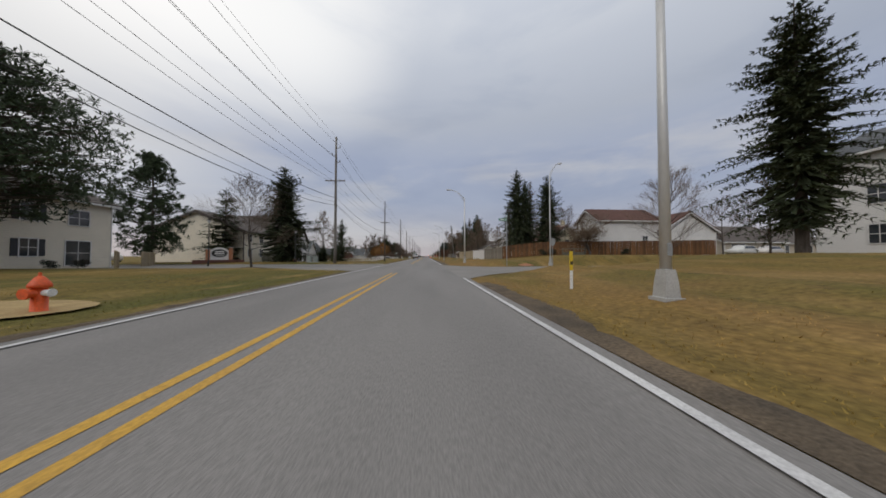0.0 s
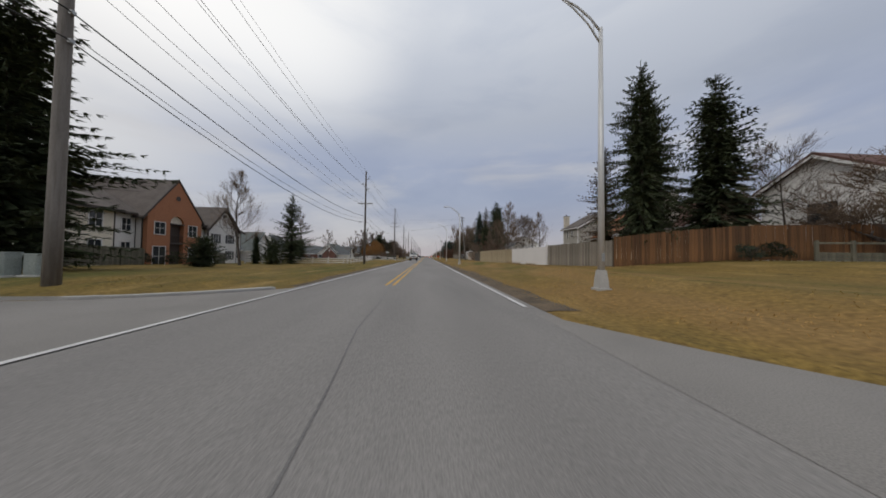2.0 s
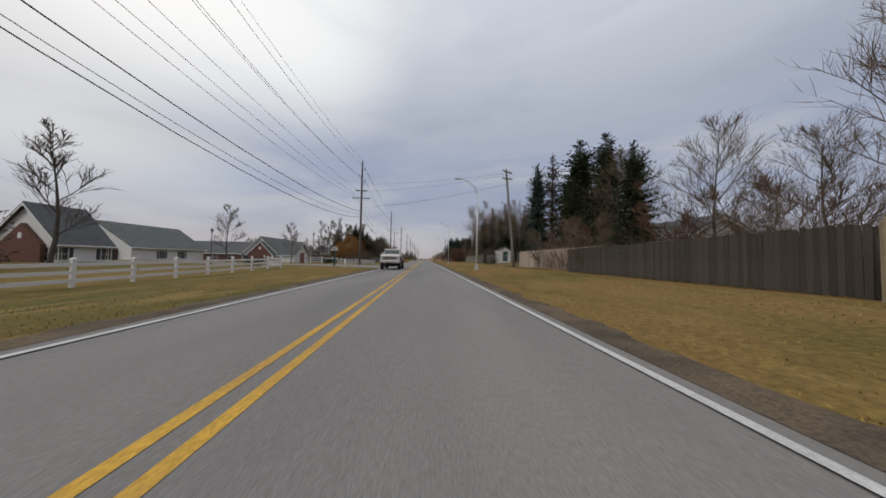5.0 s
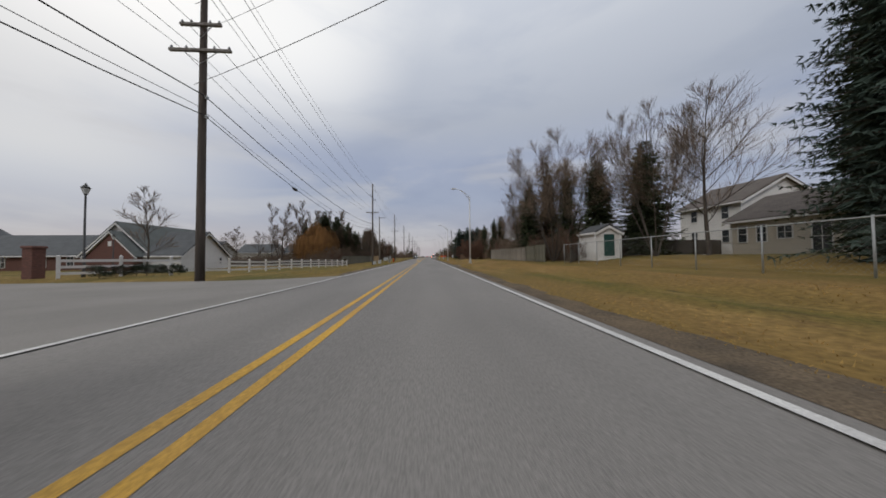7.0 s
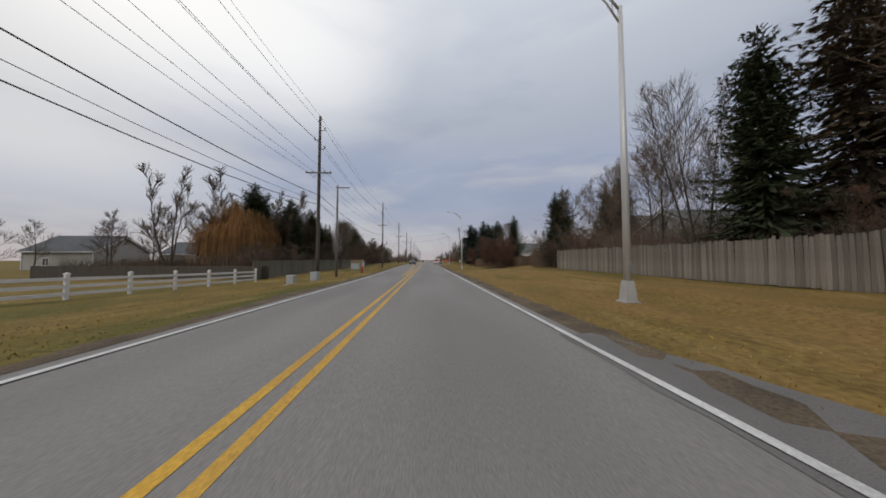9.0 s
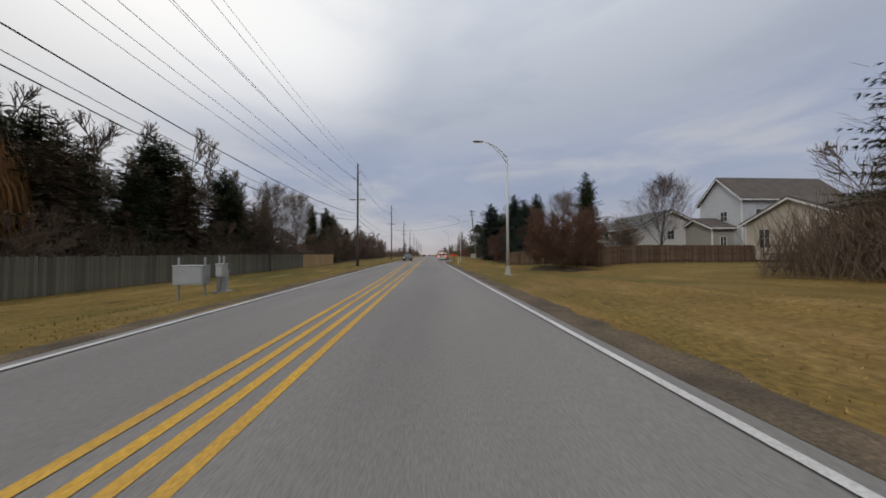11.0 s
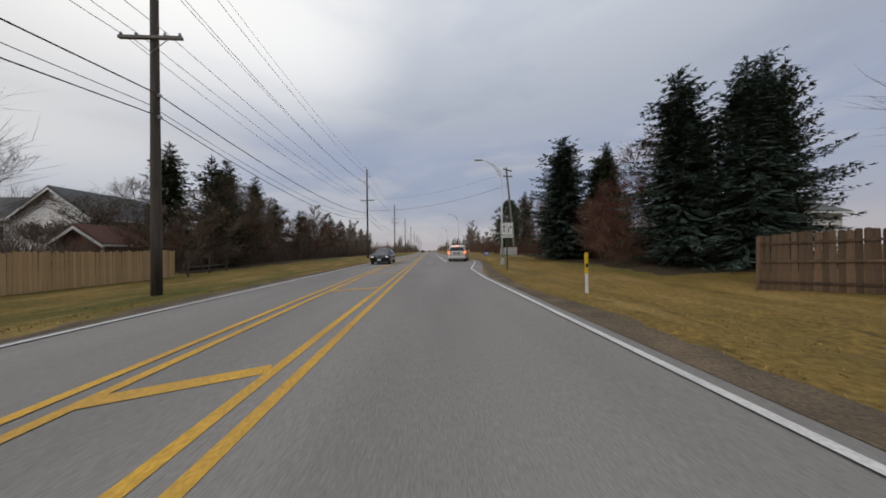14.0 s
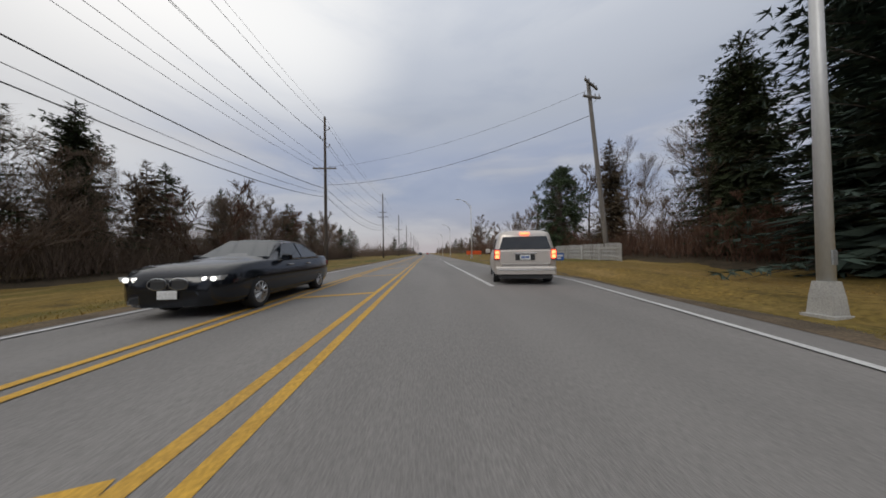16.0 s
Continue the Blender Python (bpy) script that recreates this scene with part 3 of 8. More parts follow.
def shoulder(name, side, y0, y1, base):
    """A ragged gravel band beside the asphalt."""
    m = Mesh(); k = 0
    y = y0
    while y <= y1:
        e = straight(ROAD_RIGHT, y) if side > 0 else straight(ROAD_LEFT, y)
        w = base * .85 + 0.5 * noise.noise((y * 0.22, side * 9, 1)) + 0.3 * noise.noise((y * 0.9, side * 5, 2)) + 0.18 * noise.noise((y * 2.6, side * 3, 4))
        w = max(0.15, w)
        for f in (-0.02, 0.35, 0.7, 1.0):
            x = e + side * w * f
            m.v.append((x, y, (-0.004 if f < 0 else height(x, y) + 0.012 + 0.02 * noise.noise((x * 3, y * 3, 0))) if f < 1 else height(x, y) - 0.03))
        y += 0.35; k += 1
    m.f = [(4 * j + i, 4 * j + i + 1, 4 * j + i + 5, 4 * j + i + 4) for j in range(k - 1) for i in range(3)]
    solid(name, m, M_gravel, "ragged strip of dirt and gravel beside the asphalt", "road shoulder", kind="structure", smooth=True)


shoulder("shoulder_right_near", 1, -60, 11.0, 0.9)
shoulder("shoulder_right_corner", 1, 32.5, 62, 1.45)
shoulder("shoulder_right", 1, 62, 330, 0.95)
shoulder("shoulder_left_near", -1, -60, 19.5, 0.35)
shoulder("shoulder_left", -1, 37, 100.5, 0.75)
shoulder("shoulder_left_far", -1, 116, 330, 0.7)

# kerbs at the street corners
def kerb(name, pts, label="low concrete kerb"):
    m = Mesh()
    m.loft([[(x - 0.08, y, -0.05), (x + 0.08, y + 0.02, -0.05), (x + 0.08, y + 0.02, 0.07), (x - 0.08, y, 0.09)] for x, y in pts])
    solid(name, m, M_concrete, label, "kerb", kind="structure")


kerb("kerb_left", [(-s, street_left(-s, 0)[1] + 0.1) for s in (3.9, 4.6, 5.4, 6.4, 7.6, 9, 11, 14, 18, 24, 34)])
kerb("kerb_left_near", [(-s, street_left(-s, 0)[0] - 0.1) for s in (5.0, 6.4, 7.6, 9, 11, 14, 18, 24, 34)])

# leaf and needle litter under the trees, its dark colour also painting their shade
M_littershade = mat("leaf_litter", (0.085, 0.062, 0.038), (0.045, 0.036, 0.024), 1.6, 0.95, bump=0.9, fine=22, grain=0.4, spec=0.15)


def litter(name, x0, x1, y0, y1, label):
    """A ragged sheet of litter with tree shade in its colour, lying on the ground; x0 is the side towards the road."""
    m = Mesh(); k = 0; y = y0
    while y <= y1:
        end = min(1, (y - y0) / 3, (y1 - y) / 3) ** .5 if y0 < y < y1 else 0
        e = x0 + (x1 - x0) * .5 * (1 - end) + (.9 * noise.noise((y * .35, x0, 2)) + .5 * noise.noise((y * 1.1, x0, 6)))
        for f in (0, .12, .3, .6, 1):
            x = e + (x1 - e) * f
            m.v.append((x, y, height(x, y) + (.035 + .03 * noise.noise((x, y, 3)) if 0 < f < 1 else -.03)))
        y += .5; k += 1
    m.f = [(5 * j + i, 5 * j + i + 1, 5 * j + i + 6, 5 * j + i + 5) for j in range(k - 1) for i in range(4)]
    solid(name, m, M_littershade, label, "leaf litter", kind="structure", smooth=True)


litter("litter_right_far", 13.4, 26, 195.2, 245, "dark needle and leaf litter under spruces")
litter("litter_right", 14.6, 26, 124.5, 137, "brown leaf litter under a large bare tree")
litter("litter_left", -16.6, -27, 205, 290, "brown leaf litter along the edge of woods")
litter("litter_shrub", 12.6, 17, 176, 185.5, "brown litter under a tangle of shrubs")

# ---- utility poles and wires ----
def utility_pole(at, h, arms, label, material, lean=0.0):
    p = thing("utility_pole", at, label, "utility pole", "utility poles along the road")
    r0 = 0.19
    part("pole", Mesh().tube([(lean * k / 6, 0, -0.4 + (h + 0.4) * k / 6) for k in range(7)], [r0 - 0.075 * k / 6 for k in range(7)], 10), material, p, smooth=True)
    for z, side in ((h - 1.5, 1), (h - 2.5, -1), (h - 3.4, 1)):
        part("bracket", Mesh().tube([(lean * z / h, 0, z), (lean * z / h + side * 0.45, 0, z + 0.08)], [0.05, 0.035], 6), M_steel, p)
        part("insulator", Mesh().tube([(lean * z / h + side * 0.45, 0, z + 0.05), (lean * z / h + side * 0.5, 0, z + 0.2), (lean * z / h + side * 0.5, 0, z + 0.4)], [0.06, 0.08, 0.04], 8), M_insul, p)
    for z, w in arms:
        part("crossarm", Mesh().box(-w, w, -0.06 - 0.16, 0.06 - 0.16, z - 0.06, z + 0.06, 0.012), M_polegrey, p)
        for x in (-w + 0.1, -w * 0.45, w * 0.45, w - 0.1):
            part("insulator", Mesh().tube([(x, -0.16, z + 0.05), (x, -0.16, z + 0.12), (x, -0.16, z + 0.2)], [0.025, 0.06, 0.03], 7), M_insul, p)
        part("brace", Mesh().tube([(-w * 0.55, -0.16, z - 0.06), (0, -0.14, z - 0.6), (w * 0.55, -0.16, z - 0.06)], [0.018] * 3, 5), M_steel, p)
    for z in (7.4, 8.3):
        part("cable_clamp", Mesh().box(0.1, 0.24, -0.06, 0.06, z - 0.06, z + 0.06, 0.01), M_steel, p)
    return p


POLES = [(-9.9, -45, .2), (-9.9, -4.5, .2), (-9.9, 35.4, .25), (-9.5, 74.4, -.3), (-8.9, 113.3, .1), (-9.5, 155.1, -.65), (-10.0, 196.5, -.48), (-10, 235, 0), (-9.9, 273.5, 0), (-9.9, 312, 0), (-9.9, 352, 0), (-9.9, 392, 0), (-9.9, 433, 0), (-9.9, 475, 0), (-9.9, 520, 0), (-9.9, 570, 0)]
TOP = 16.4
for i, (x, y, z) in enumerate(POLES):
    arms = [(10.6, 1.25)] if i % 4 else [(10.4, 1.35), (11.6, 0.9)]
    utility_pole((x, y, z), TOP, arms, "tall grey wooden utility pole with crossarm" if i % 3 == 0 else "tall dark wooden utility pole with crossarm", M_polegrey if i == 2 else M_pole)


def wire(name, dx, z, r, material, label, sag=0.7, poles=POLES):
    m = Mesh(); pts = []
    for (xa, ya, za), (xb, yb, zb) in zip(poles, poles[1:]):
        pts += [(xa + (xb - xa) * k / 10 + dx, ya + (yb - ya) * k / 10 - 0.16, za + (zb - za) * k / 10 + z - 4 * sag * (k / 10) * (1 - k / 10)) for k in range(10)]
    pts.append((poles[-1][0] + dx, poles[-1][1], poles[-1][2] + z))
    m.tube(pts, [r] * len(pts), 4)
    solid(name, m, material, label, "overhead line", "overhead lines on the poles")


wire("overhead_wire", 0.0, TOP + 0.05, 0.013, M_wire, "thin aluminium wire strung between the poles", 0.9)
for dx, z, sag in ((0.5, TOP - 1.3, 1.0), (-0.5, TOP - 2.3, 1.1), (0.5, TOP - 3.2, 1.1)):
    wire("overhead_wire", dx, z, 0.017, M_wire, "grey aluminium conductor strung between the poles", sag)
for dx, z, sag in ((0.56, 10.85, 0.6), (-0.56, 10.8, 0.6), (-1.15, 10.75, 0.9)):
    wire("overhead_wire", dx, z, 0.015, M_wire, "grey conductor strung along the crossarms", sag)
wire("overhead_cable", 0.2, 8.3, 0.028, M_cable, "thick black communication cable strung between the poles", 1.15)
wire("overhead_cable", -0.2, 7.9, 0.015, M_wire, "thin neutral wire strung between the poles", 1.3)
wire("overhead_cable", 0.2, 7.4, 0.023, M_cable, "thick black communication cable strung between the poles", 1.5)
cl = Mesh().tube([(-8.85, 121.5, 6.35), (-8.85, 121.65, 6.33), (-8.85, 122.05, 6.3), (-8.85, 122.2, 6.28)], [0.03, 0.11, 0.11, 0.03], 8)
solid("cable_splice", cl, M_cable, "black splice case hanging on a cable", "splice case")
lp = [(-9.3 + 0.05, 69.6 + 0.8 * math.cos(a), 6.45 + 0.09 * math.sin(a)) for a in [k * math.pi / 8 for k in range(17)]]
solid("cable_loop", Mesh().tube(lp, [0.022] * 17, 5), M_cable, "spare loop of black cable hanging on the line", "cable loop")

second = thing("utility_pole", (-8.7, 158.2, -.6), "thin grey wooden utility pole with small crossarm", "utility pole", "utility poles along the road")
part("pole", Mesh().tube([(0, 0, -0.4), (0, 0, 5), (0, 0, 10.2)], [0.15, 0.12, 0.09], 8), M_polegrey, second, smooth=True)
part("crossarm", Mesh().box(-0.2, 1.3, -0.05, 0.05, 9.9, 10.0, 0.01), M_polegrey, second)

rp = [(12.7, 104.0, .3), (13.6, 222.5, .3)]
for x, y, z in rp:
    p = thing("utility_pole", (x, y, z), "leaning grey wooden utility pole with crossarms", "utility pole", "utility poles along the road")
    part("pole", Mesh().tube([(-1.15 * k / 5, 0, -0.4 + 13 * k / 5) for k in range(6)], [0.18 - 0.06 * k / 5 for k in range(6)], 10), M_polegrey, p, smooth=True)
    for z2, w, tn in ((12.2, 0.95, 35), (11.3, 0.7, 10)):
        at = pose(-1.15 * (z2 + .4) / 13, 0, z2, 0, 0, tn)
        arm = part("crossarm", Mesh().box(-w, w, -0.24, -0.12, -0.06, 0.06, 0.012, at), M_polegrey, p)
        for q in (-w + 0.1, -w * .4, w * .4, w - 0.1):
            part("insulator", Mesh().tube([at @ Vector((q, -0.18, 0.05)), at @ Vector((q, -0.18, 0.26))], [0.055, 0.03], 7), M_insul, arm)
        part("brace", Mesh().tube([at @ Vector((-w * .6, -.2, -.05)), at @ Vector((0, -.15, -.55)), at @ Vector((w * .6, -.2, -.05))], [.016] * 3, 5), M_steel, arm)
for (xa, ya, za), (xb, yb, zb), r1, sag in (((11.7, 104, 11.0), (-9.3, 113.3, 9.0), 0.016, 0.5), ((11.6, 104, 12.4), (-9.3, 113.3, 12.8), 0.010, 0.4), ((11.9, 104, 12.2), (-8.8, 113.3, 11.6), 0.010, 0.4),
                                           ((12.5, 222.5, 10.4), (-9.8, 235, 8.8), 0.018, 1.1), ((12.5, 222.5, 12.2), (-9.8, 235, 10.8), 0.010, 1.0)):
    pts = [(xa + (xb - xa) * k / 12, ya + (yb - ya) * k / 12, za + (zb - za) * k / 12 - 4 * sag * (k / 12) * (1 - k / 12)) for k in range(13)]
    solid("overhead_wire", Mesh().tube(pts, [r1] * 13, 4), M_wire, "wire crossing over the road between poles", "overhead line", "overhead lines on the poles")


# ---- street lamps ----
def street_lamp(at, turn, label, top=9.4):
    """Tapered pole on a cast base, an upswept truss arm of two tubes and a flat lamp head; top is the height of the head."""
    p = thing("street_lamp", at, label, "street lamp", "street lamps along the road", turn=turn)
    part("base", Mesh().loft([[(s * a, t * a, z) for s, t in ((-1, -1), (1, -1), (1, 1), (-1, 1))] for a, z in ((0.21, -0.2), (0.21, 0.05), (0.16, 0.06), (0.14, 0.35), (0.11, 0.62))]), M_concrete, p, "grey cast pole base")
    k = top - 1.15
    part("pole", Mesh().tube([(0, 0, 0.55), (0, 0, k * .5), (0, 0, k + .12)], [0.105, 0.088, 0.062], 12), M_alu, p, smooth=True)
    part("arm", Mesh().tube([(0, 0, k), (-.35, 0, k + .42), (-.8, 0, k + .78), (-1.3, 0, k + 1.02), (-1.75, 0, k + 1.12)], [0.038, 0.036, 0.034, 0.032, 0.03], 8), M_alu, p, smooth=True)
    part("arm_brace", Mesh().tube([(0, 0, k - .42), (-.42, 0, k + .22), (-.9, 0, k + .70), (-1.3, 0, k + .98)], [0.03, 0.028, 0.026, 0.024], 8), M_alu, p, smooth=True)
    for x, z in ((-.22, .10), (-.6, .55)):
        part("arm_strut", Mesh().tube([(x, 0, k + z - .14), (x - .03, 0, k + z + .12)], [.014, .014], 5), M_alu, p)
    head = part("lamp_head", Mesh().loft([[(x, w * c, k + 1.13 + dz + hh * q) for c, q in ((-1, -.6), (1, -.6), (1, .2), (.7, 1), (-.7, 1), (-1, .2))] for x, w, hh, dz in ((-1.68, .06, .05, 0), (-1.85, .13, .065, .005), (-2.3, .16, .06, .015), (-2.42, .10, .035, .015))]), M_alu, p, "flat grey lamp head")
    part("lens", Mesh().box(-2.3, -1.95, -.11, .11, k + 1.075, k + 1.098, .008), M_lens, head)
    part("hand_hole", Mesh().box(-0.05, 0.05, -0.115, -0.09, 0.9, 1.15, 0.008), M_steel, p)
    return p


M_lens = mat("lamp_lens", (0.55, 0.56, 0.58), None, 5, 0.25, bump=0)
for x, y, top in ((6.75, 5.1, 9.6), (6.9, 34.9, 9.6), (6.25, 66.3, 8.5), (6.7, 98.0, 9.5), (7.0, 135.4, 9.8), (6.9, 171.6, 9.4), (7.95, 208.9, 9.55), (8.2, 247, 9.4), (8.2, 286, 9.4), (8.2, 325, 9.4), (8.2, 366, 9.4)):
    street_lamp((x, y, height(x, y)), 0, "tall aluminium street lamp with curved arm on a cast base", top)
corner = street_lamp((15.0, 27.6, 0.3), 180, "aluminium street lamp at the side street corner")
corner.matrix_basis = corner.matrix_basis @ Matrix.Diagonal((.55, 1, 1.14, 1))

# ---- fences ----
def plank_mesh(name, w, material, dogear):
    m = Mesh()
    t = 0.011
    if dogear:
        poly = [(-w / 2, 0), (w / 2, 0), (w / 2, 1 - 0.02), (w / 2 - 0.03, 1), (-w / 2 + 0.03, 1), (-w / 2, 1 - 0.02)]
    else:
        poly = [(-w / 2, 0), (w / 2, 0), (w / 2, 1), (-w / 2, 1)]
    m.prism(poly, -t, t)
    return m.data(name, material)


M_picket = mat("worn_white_paint", (0.46, 0.45, 0.43), (0.34, 0.33, 0.31), 1.2, .8, bump=.2, vary=.15)


def board_fence(pts, h, material, label, width=0.14, pitch=0.146, dogear=True, rails_front=False, uneven=0.02, lean=0.3, first=300, top=None, post_step=2.4):
    """Upright boards on rails between posts, following the ground. The first boards are pieces, the rest is joined."""
    f = tagged(new("board_fence"), label, "fence")
    f.location = (pts[0][0], pts[0][1], 0)
    rnd = random.Random(int(pts[0][0] * 10 + pts[0][1] * 7))
    me = plank_mesh("board", width, material, dogear)
    count = 0
    rest = Mesh()
    for (xa, ya), (xb, yb) in zip(pts, pts[1:]):
        ln = math.hypot(xb - xa, yb - ya)
        ang = math.degrees(math.atan2(yb - ya, xb - xa))
        n = int(ln / pitch)
        ux, uy = (xb - xa) / ln, (yb - ya) / ln
        side = 1 if rails_front else -1
        for k in range(n):
            d = (k + 0.5) * ln / n
            x, y = xa + ux * d, ya + uy * d
            z = height(x, y) + rnd.uniform(0.01, 0.05)
            hh = (h if top is None else top(d / ln)) + rnd.uniform(-uneven, uneven)
            m = pose(x - f.location.x, y - f.location.y, z, rnd.gauss(0, lean * 0.6), rnd.gauss(0, lean), ang + rnd.gauss(0, 0.8)) @ Matrix.Diagonal((1, 1, hh, 1))
            if count < first:
                b = new("board", me); b.parent = f; b.matrix_basis = m
            else:
                rest.add([m @ Vector(v.co) for v in me.vertices], [tuple(q.vertices) for q in me.polygons])
            count += 1
        np_ = max(1, round(ln / post_step))
        off = -0.07 * side
        for k in range(np_ + 1):
            d = ln * k / np_
            x, y = xa + ux * d - uy * off * -1, ya + uy * d + ux * off * -1
            z = height(x, y)
            part("post", Mesh().box(-0.045, 0.045, -0.045, 0.045, -0.2, h - 0.06, 0.008, pose(x - f.location.x, y - f.location.y, z, 0, rnd.gauss(0, 0.6), ang)), material, f)
        for zz in (0.3, h * 0.52, h - 0.3):
            steps = max(1, int(ln / 2.4))
            for k in range(steps):
                d0, d1 = ln * k / steps, ln * (k + 1) / steps
                p0, p1 = [(xa + ux * d - f.location.x + uy * off * .45, ya + uy * d - f.location.y - ux * off * .45) for d in (d0, d1)]
                z0, z1 = height(p0[0] + f.location.x, p0[1] + f.location.y) + zz, height(p1[0] + f.location.x, p1[1] + f.location.y) + zz
                nxx, nyy = uy * 0.019, -ux * 0.019
                part("rail", Mesh().loft([[(px + nxx, py + nyy, pz - 0.04), (px - nxx, py - nyy, pz - 0.04), (px - nxx, py - nyy, pz + 0.04), (px + nxx, py + nyy, pz + 0.04)] for px, py, pz in ((*p0, z0), (*p1, z1))]), material, f)
    if rest.v:
        tagged(part("boards", rest, material, f), kind="stuff")
    return f


board_fence([(43.5, 36.0), (21.2, 42.0), (15.0, 45.4)], 2.15, M_fred, "red-brown stained cedar board fence beside the side street", pitch=0.15)
board_fence([(15.0, 45.6), (13.4, 52.7)], 1.95, M_fgrey, "weathered grey board fence with dark stains")
board_fence([(12.75, 61.9), (11.9, 68), (11.2, 75.5)], 1.85, M_ftan, "tan picket board fence with gaps between boards", width=0.09, pitch=0.135, dogear=False, uneven=0.02)
board_fence([(11.9, 76), (13.2, 92)], 1.8, M_fdark, "dark weathered board fence under trees")
board_fence([(13.6, 104.2), (14.2, 92.2), (15.0, 84.0)], 1.95, M_fcream, "cream coloured board fence with flat tops", dogear=False, uneven=0.01, lean=0.3)
board_fence([(14.2, 129.0), (14.3, 134.8)], 1.9, M_fmoss, "weathered grey fence panels showing rails and posts", rails_front=True, pitch=0.143)
board_fence([(14.3, 134.8), (14.3, 154.2)], 1.8, M_fgrey, "long weathered grey stockade fence with ragged top", width=0.12, pitch=0.125, uneven=0.06, lean=0.5)
board_fence([(13.2, 193.9), (17.4, 187.6), (17.8, 178.2)], 1.95, M_fbrown, "brown weathered board fence with uneven boards", uneven=0.04, lean=0.45)
board_fence([(17.8, 178.2), (36.3, 180.2)], 1.8, M_fbrown, "brown board fence with scalloped top across a lawn", uneven=0.02)
board_fence([(14.2, 124.0), (17.0, 127.0)], 1.75, M_fdark, "short dark board fence beside a shed")
board_fence([(18.8, 127.0), (35.0, 128.5)], 1.6, M_fdark, "low dark board fence behind a back garden")
board_fence([(-16.6, 204.6), (-16.9, 193.0)], 1.85, M_fnew, "new golden pine board fence with uneven tops", uneven=0.05, lean=0.6, pitch=0.15)
board_fence([(-16.9, 193.0), (-16.7, 164.0), (-15.4, 155.0)], 1.85, M_fmoss, "mossy weathered grey board fence behind the verge", uneven=0.04)
board_fence([(-15.0, 156.5), (-40.0, 158.5)], 1.3, M_fdark, "low dark board fence along a field edge", first=0)
board_fence([(-27.2, 29.2), (-29.8, 33.2)], 1.5, M_ftan, "short tan board fence beside an apartment block")
board_fence([(-22.0, 22.0), (-25.6, 25.6)], 1.5, M_ftan, "short tan board patio fence")
board_fence([(-25.0, 45.6), (-26.2, 54.5)], 1.6, M_fmoss, "mossy patio fence in front of an apartment block")
board_fence([(-26.0, 63.2), (-27.0, 66.2)], 1.5, M_fmoss, "short weathered patio fence at an apartment block")
board_fence([(13.4, 229.5), (13.3, 220.8)], 1.15, M_picket, "weathered white picket fence leaning beside a pole", width=0.09, pitch=0.15, uneven=0.02)


def vinyl_fence(pts, h, label):
    f = tagged(new("vinyl_fence"), label, "fence")
    f.location = (*pts[0], 0)
    (xa, ya), (xb, yb) = pts
    ln = math.hypot(xb - xa, yb - ya); ux, uy = (xb - xa) / ln, (yb - ya) / ln
    n = round(ln / 1.9); ang = math.degrees(math.atan2(uy, ux))
    for k in range(n + 1):
        d = ln * k / n
        x, y = xa + ux * d, ya + uy * d
        z = height(x, y)
        m = pose(x - pts[0][0], y - pts[0][1], z, 0, 0, ang)
        post = part("post", Mesh().box(-0.065, 0.065, -0.155, -0.025, -0.2, h + 0.08, 0.008, m), M_vinyl, f)
        cap = Mesh().box(-0.085, 0.085, -0.175, -0.005, h + 0.08, h + 0.11, 0.006, m)
        cap.tube([m @ Vector((0, -0.09, h + 0.1)), m @ Vector((0, -0.09, h + 0.14)), m @ Vector((0, -0.09, h + 0.19)), m @ Vector((0, -0.09, h + 0.26)), m @ Vector((0, -0.09, h + 0.3))], [0.05, 0.03, 0.065, 0.06, 0.01], 8)
        part("post_cap", cap, M_vinyl, post)
        if k < n:
            d2 = ln * (k + 1) / n
            z2 = height(xa + ux * d2, ya + uy * d2)
            pan = pose(x - pts[0][0], y - pts[0][1], (z + z2) / 2, 0, 0, ang)
            seg = ln / n
            for i in range(12):
                a = seg * i / 12
                part("panel_board", Mesh().box(a, a + seg / 12 - 0.0012, -0.02, 0.02, 0.1, h - 0.02, 0.0, pan), M_vinyl, f)
            for zz in (0.06, h - 0.06):
                part("rail", Mesh().box(0.002, seg - 0.002, -0.03, 0.03, zz - 0.05, zz + 0.06, 0.006, pan), M_vinyl, f)
    return f


vinyl_fence([(13.35, 53.0), (12.75, 61.8)], 1.85, "smooth white vinyl privacy fence with finial post caps")


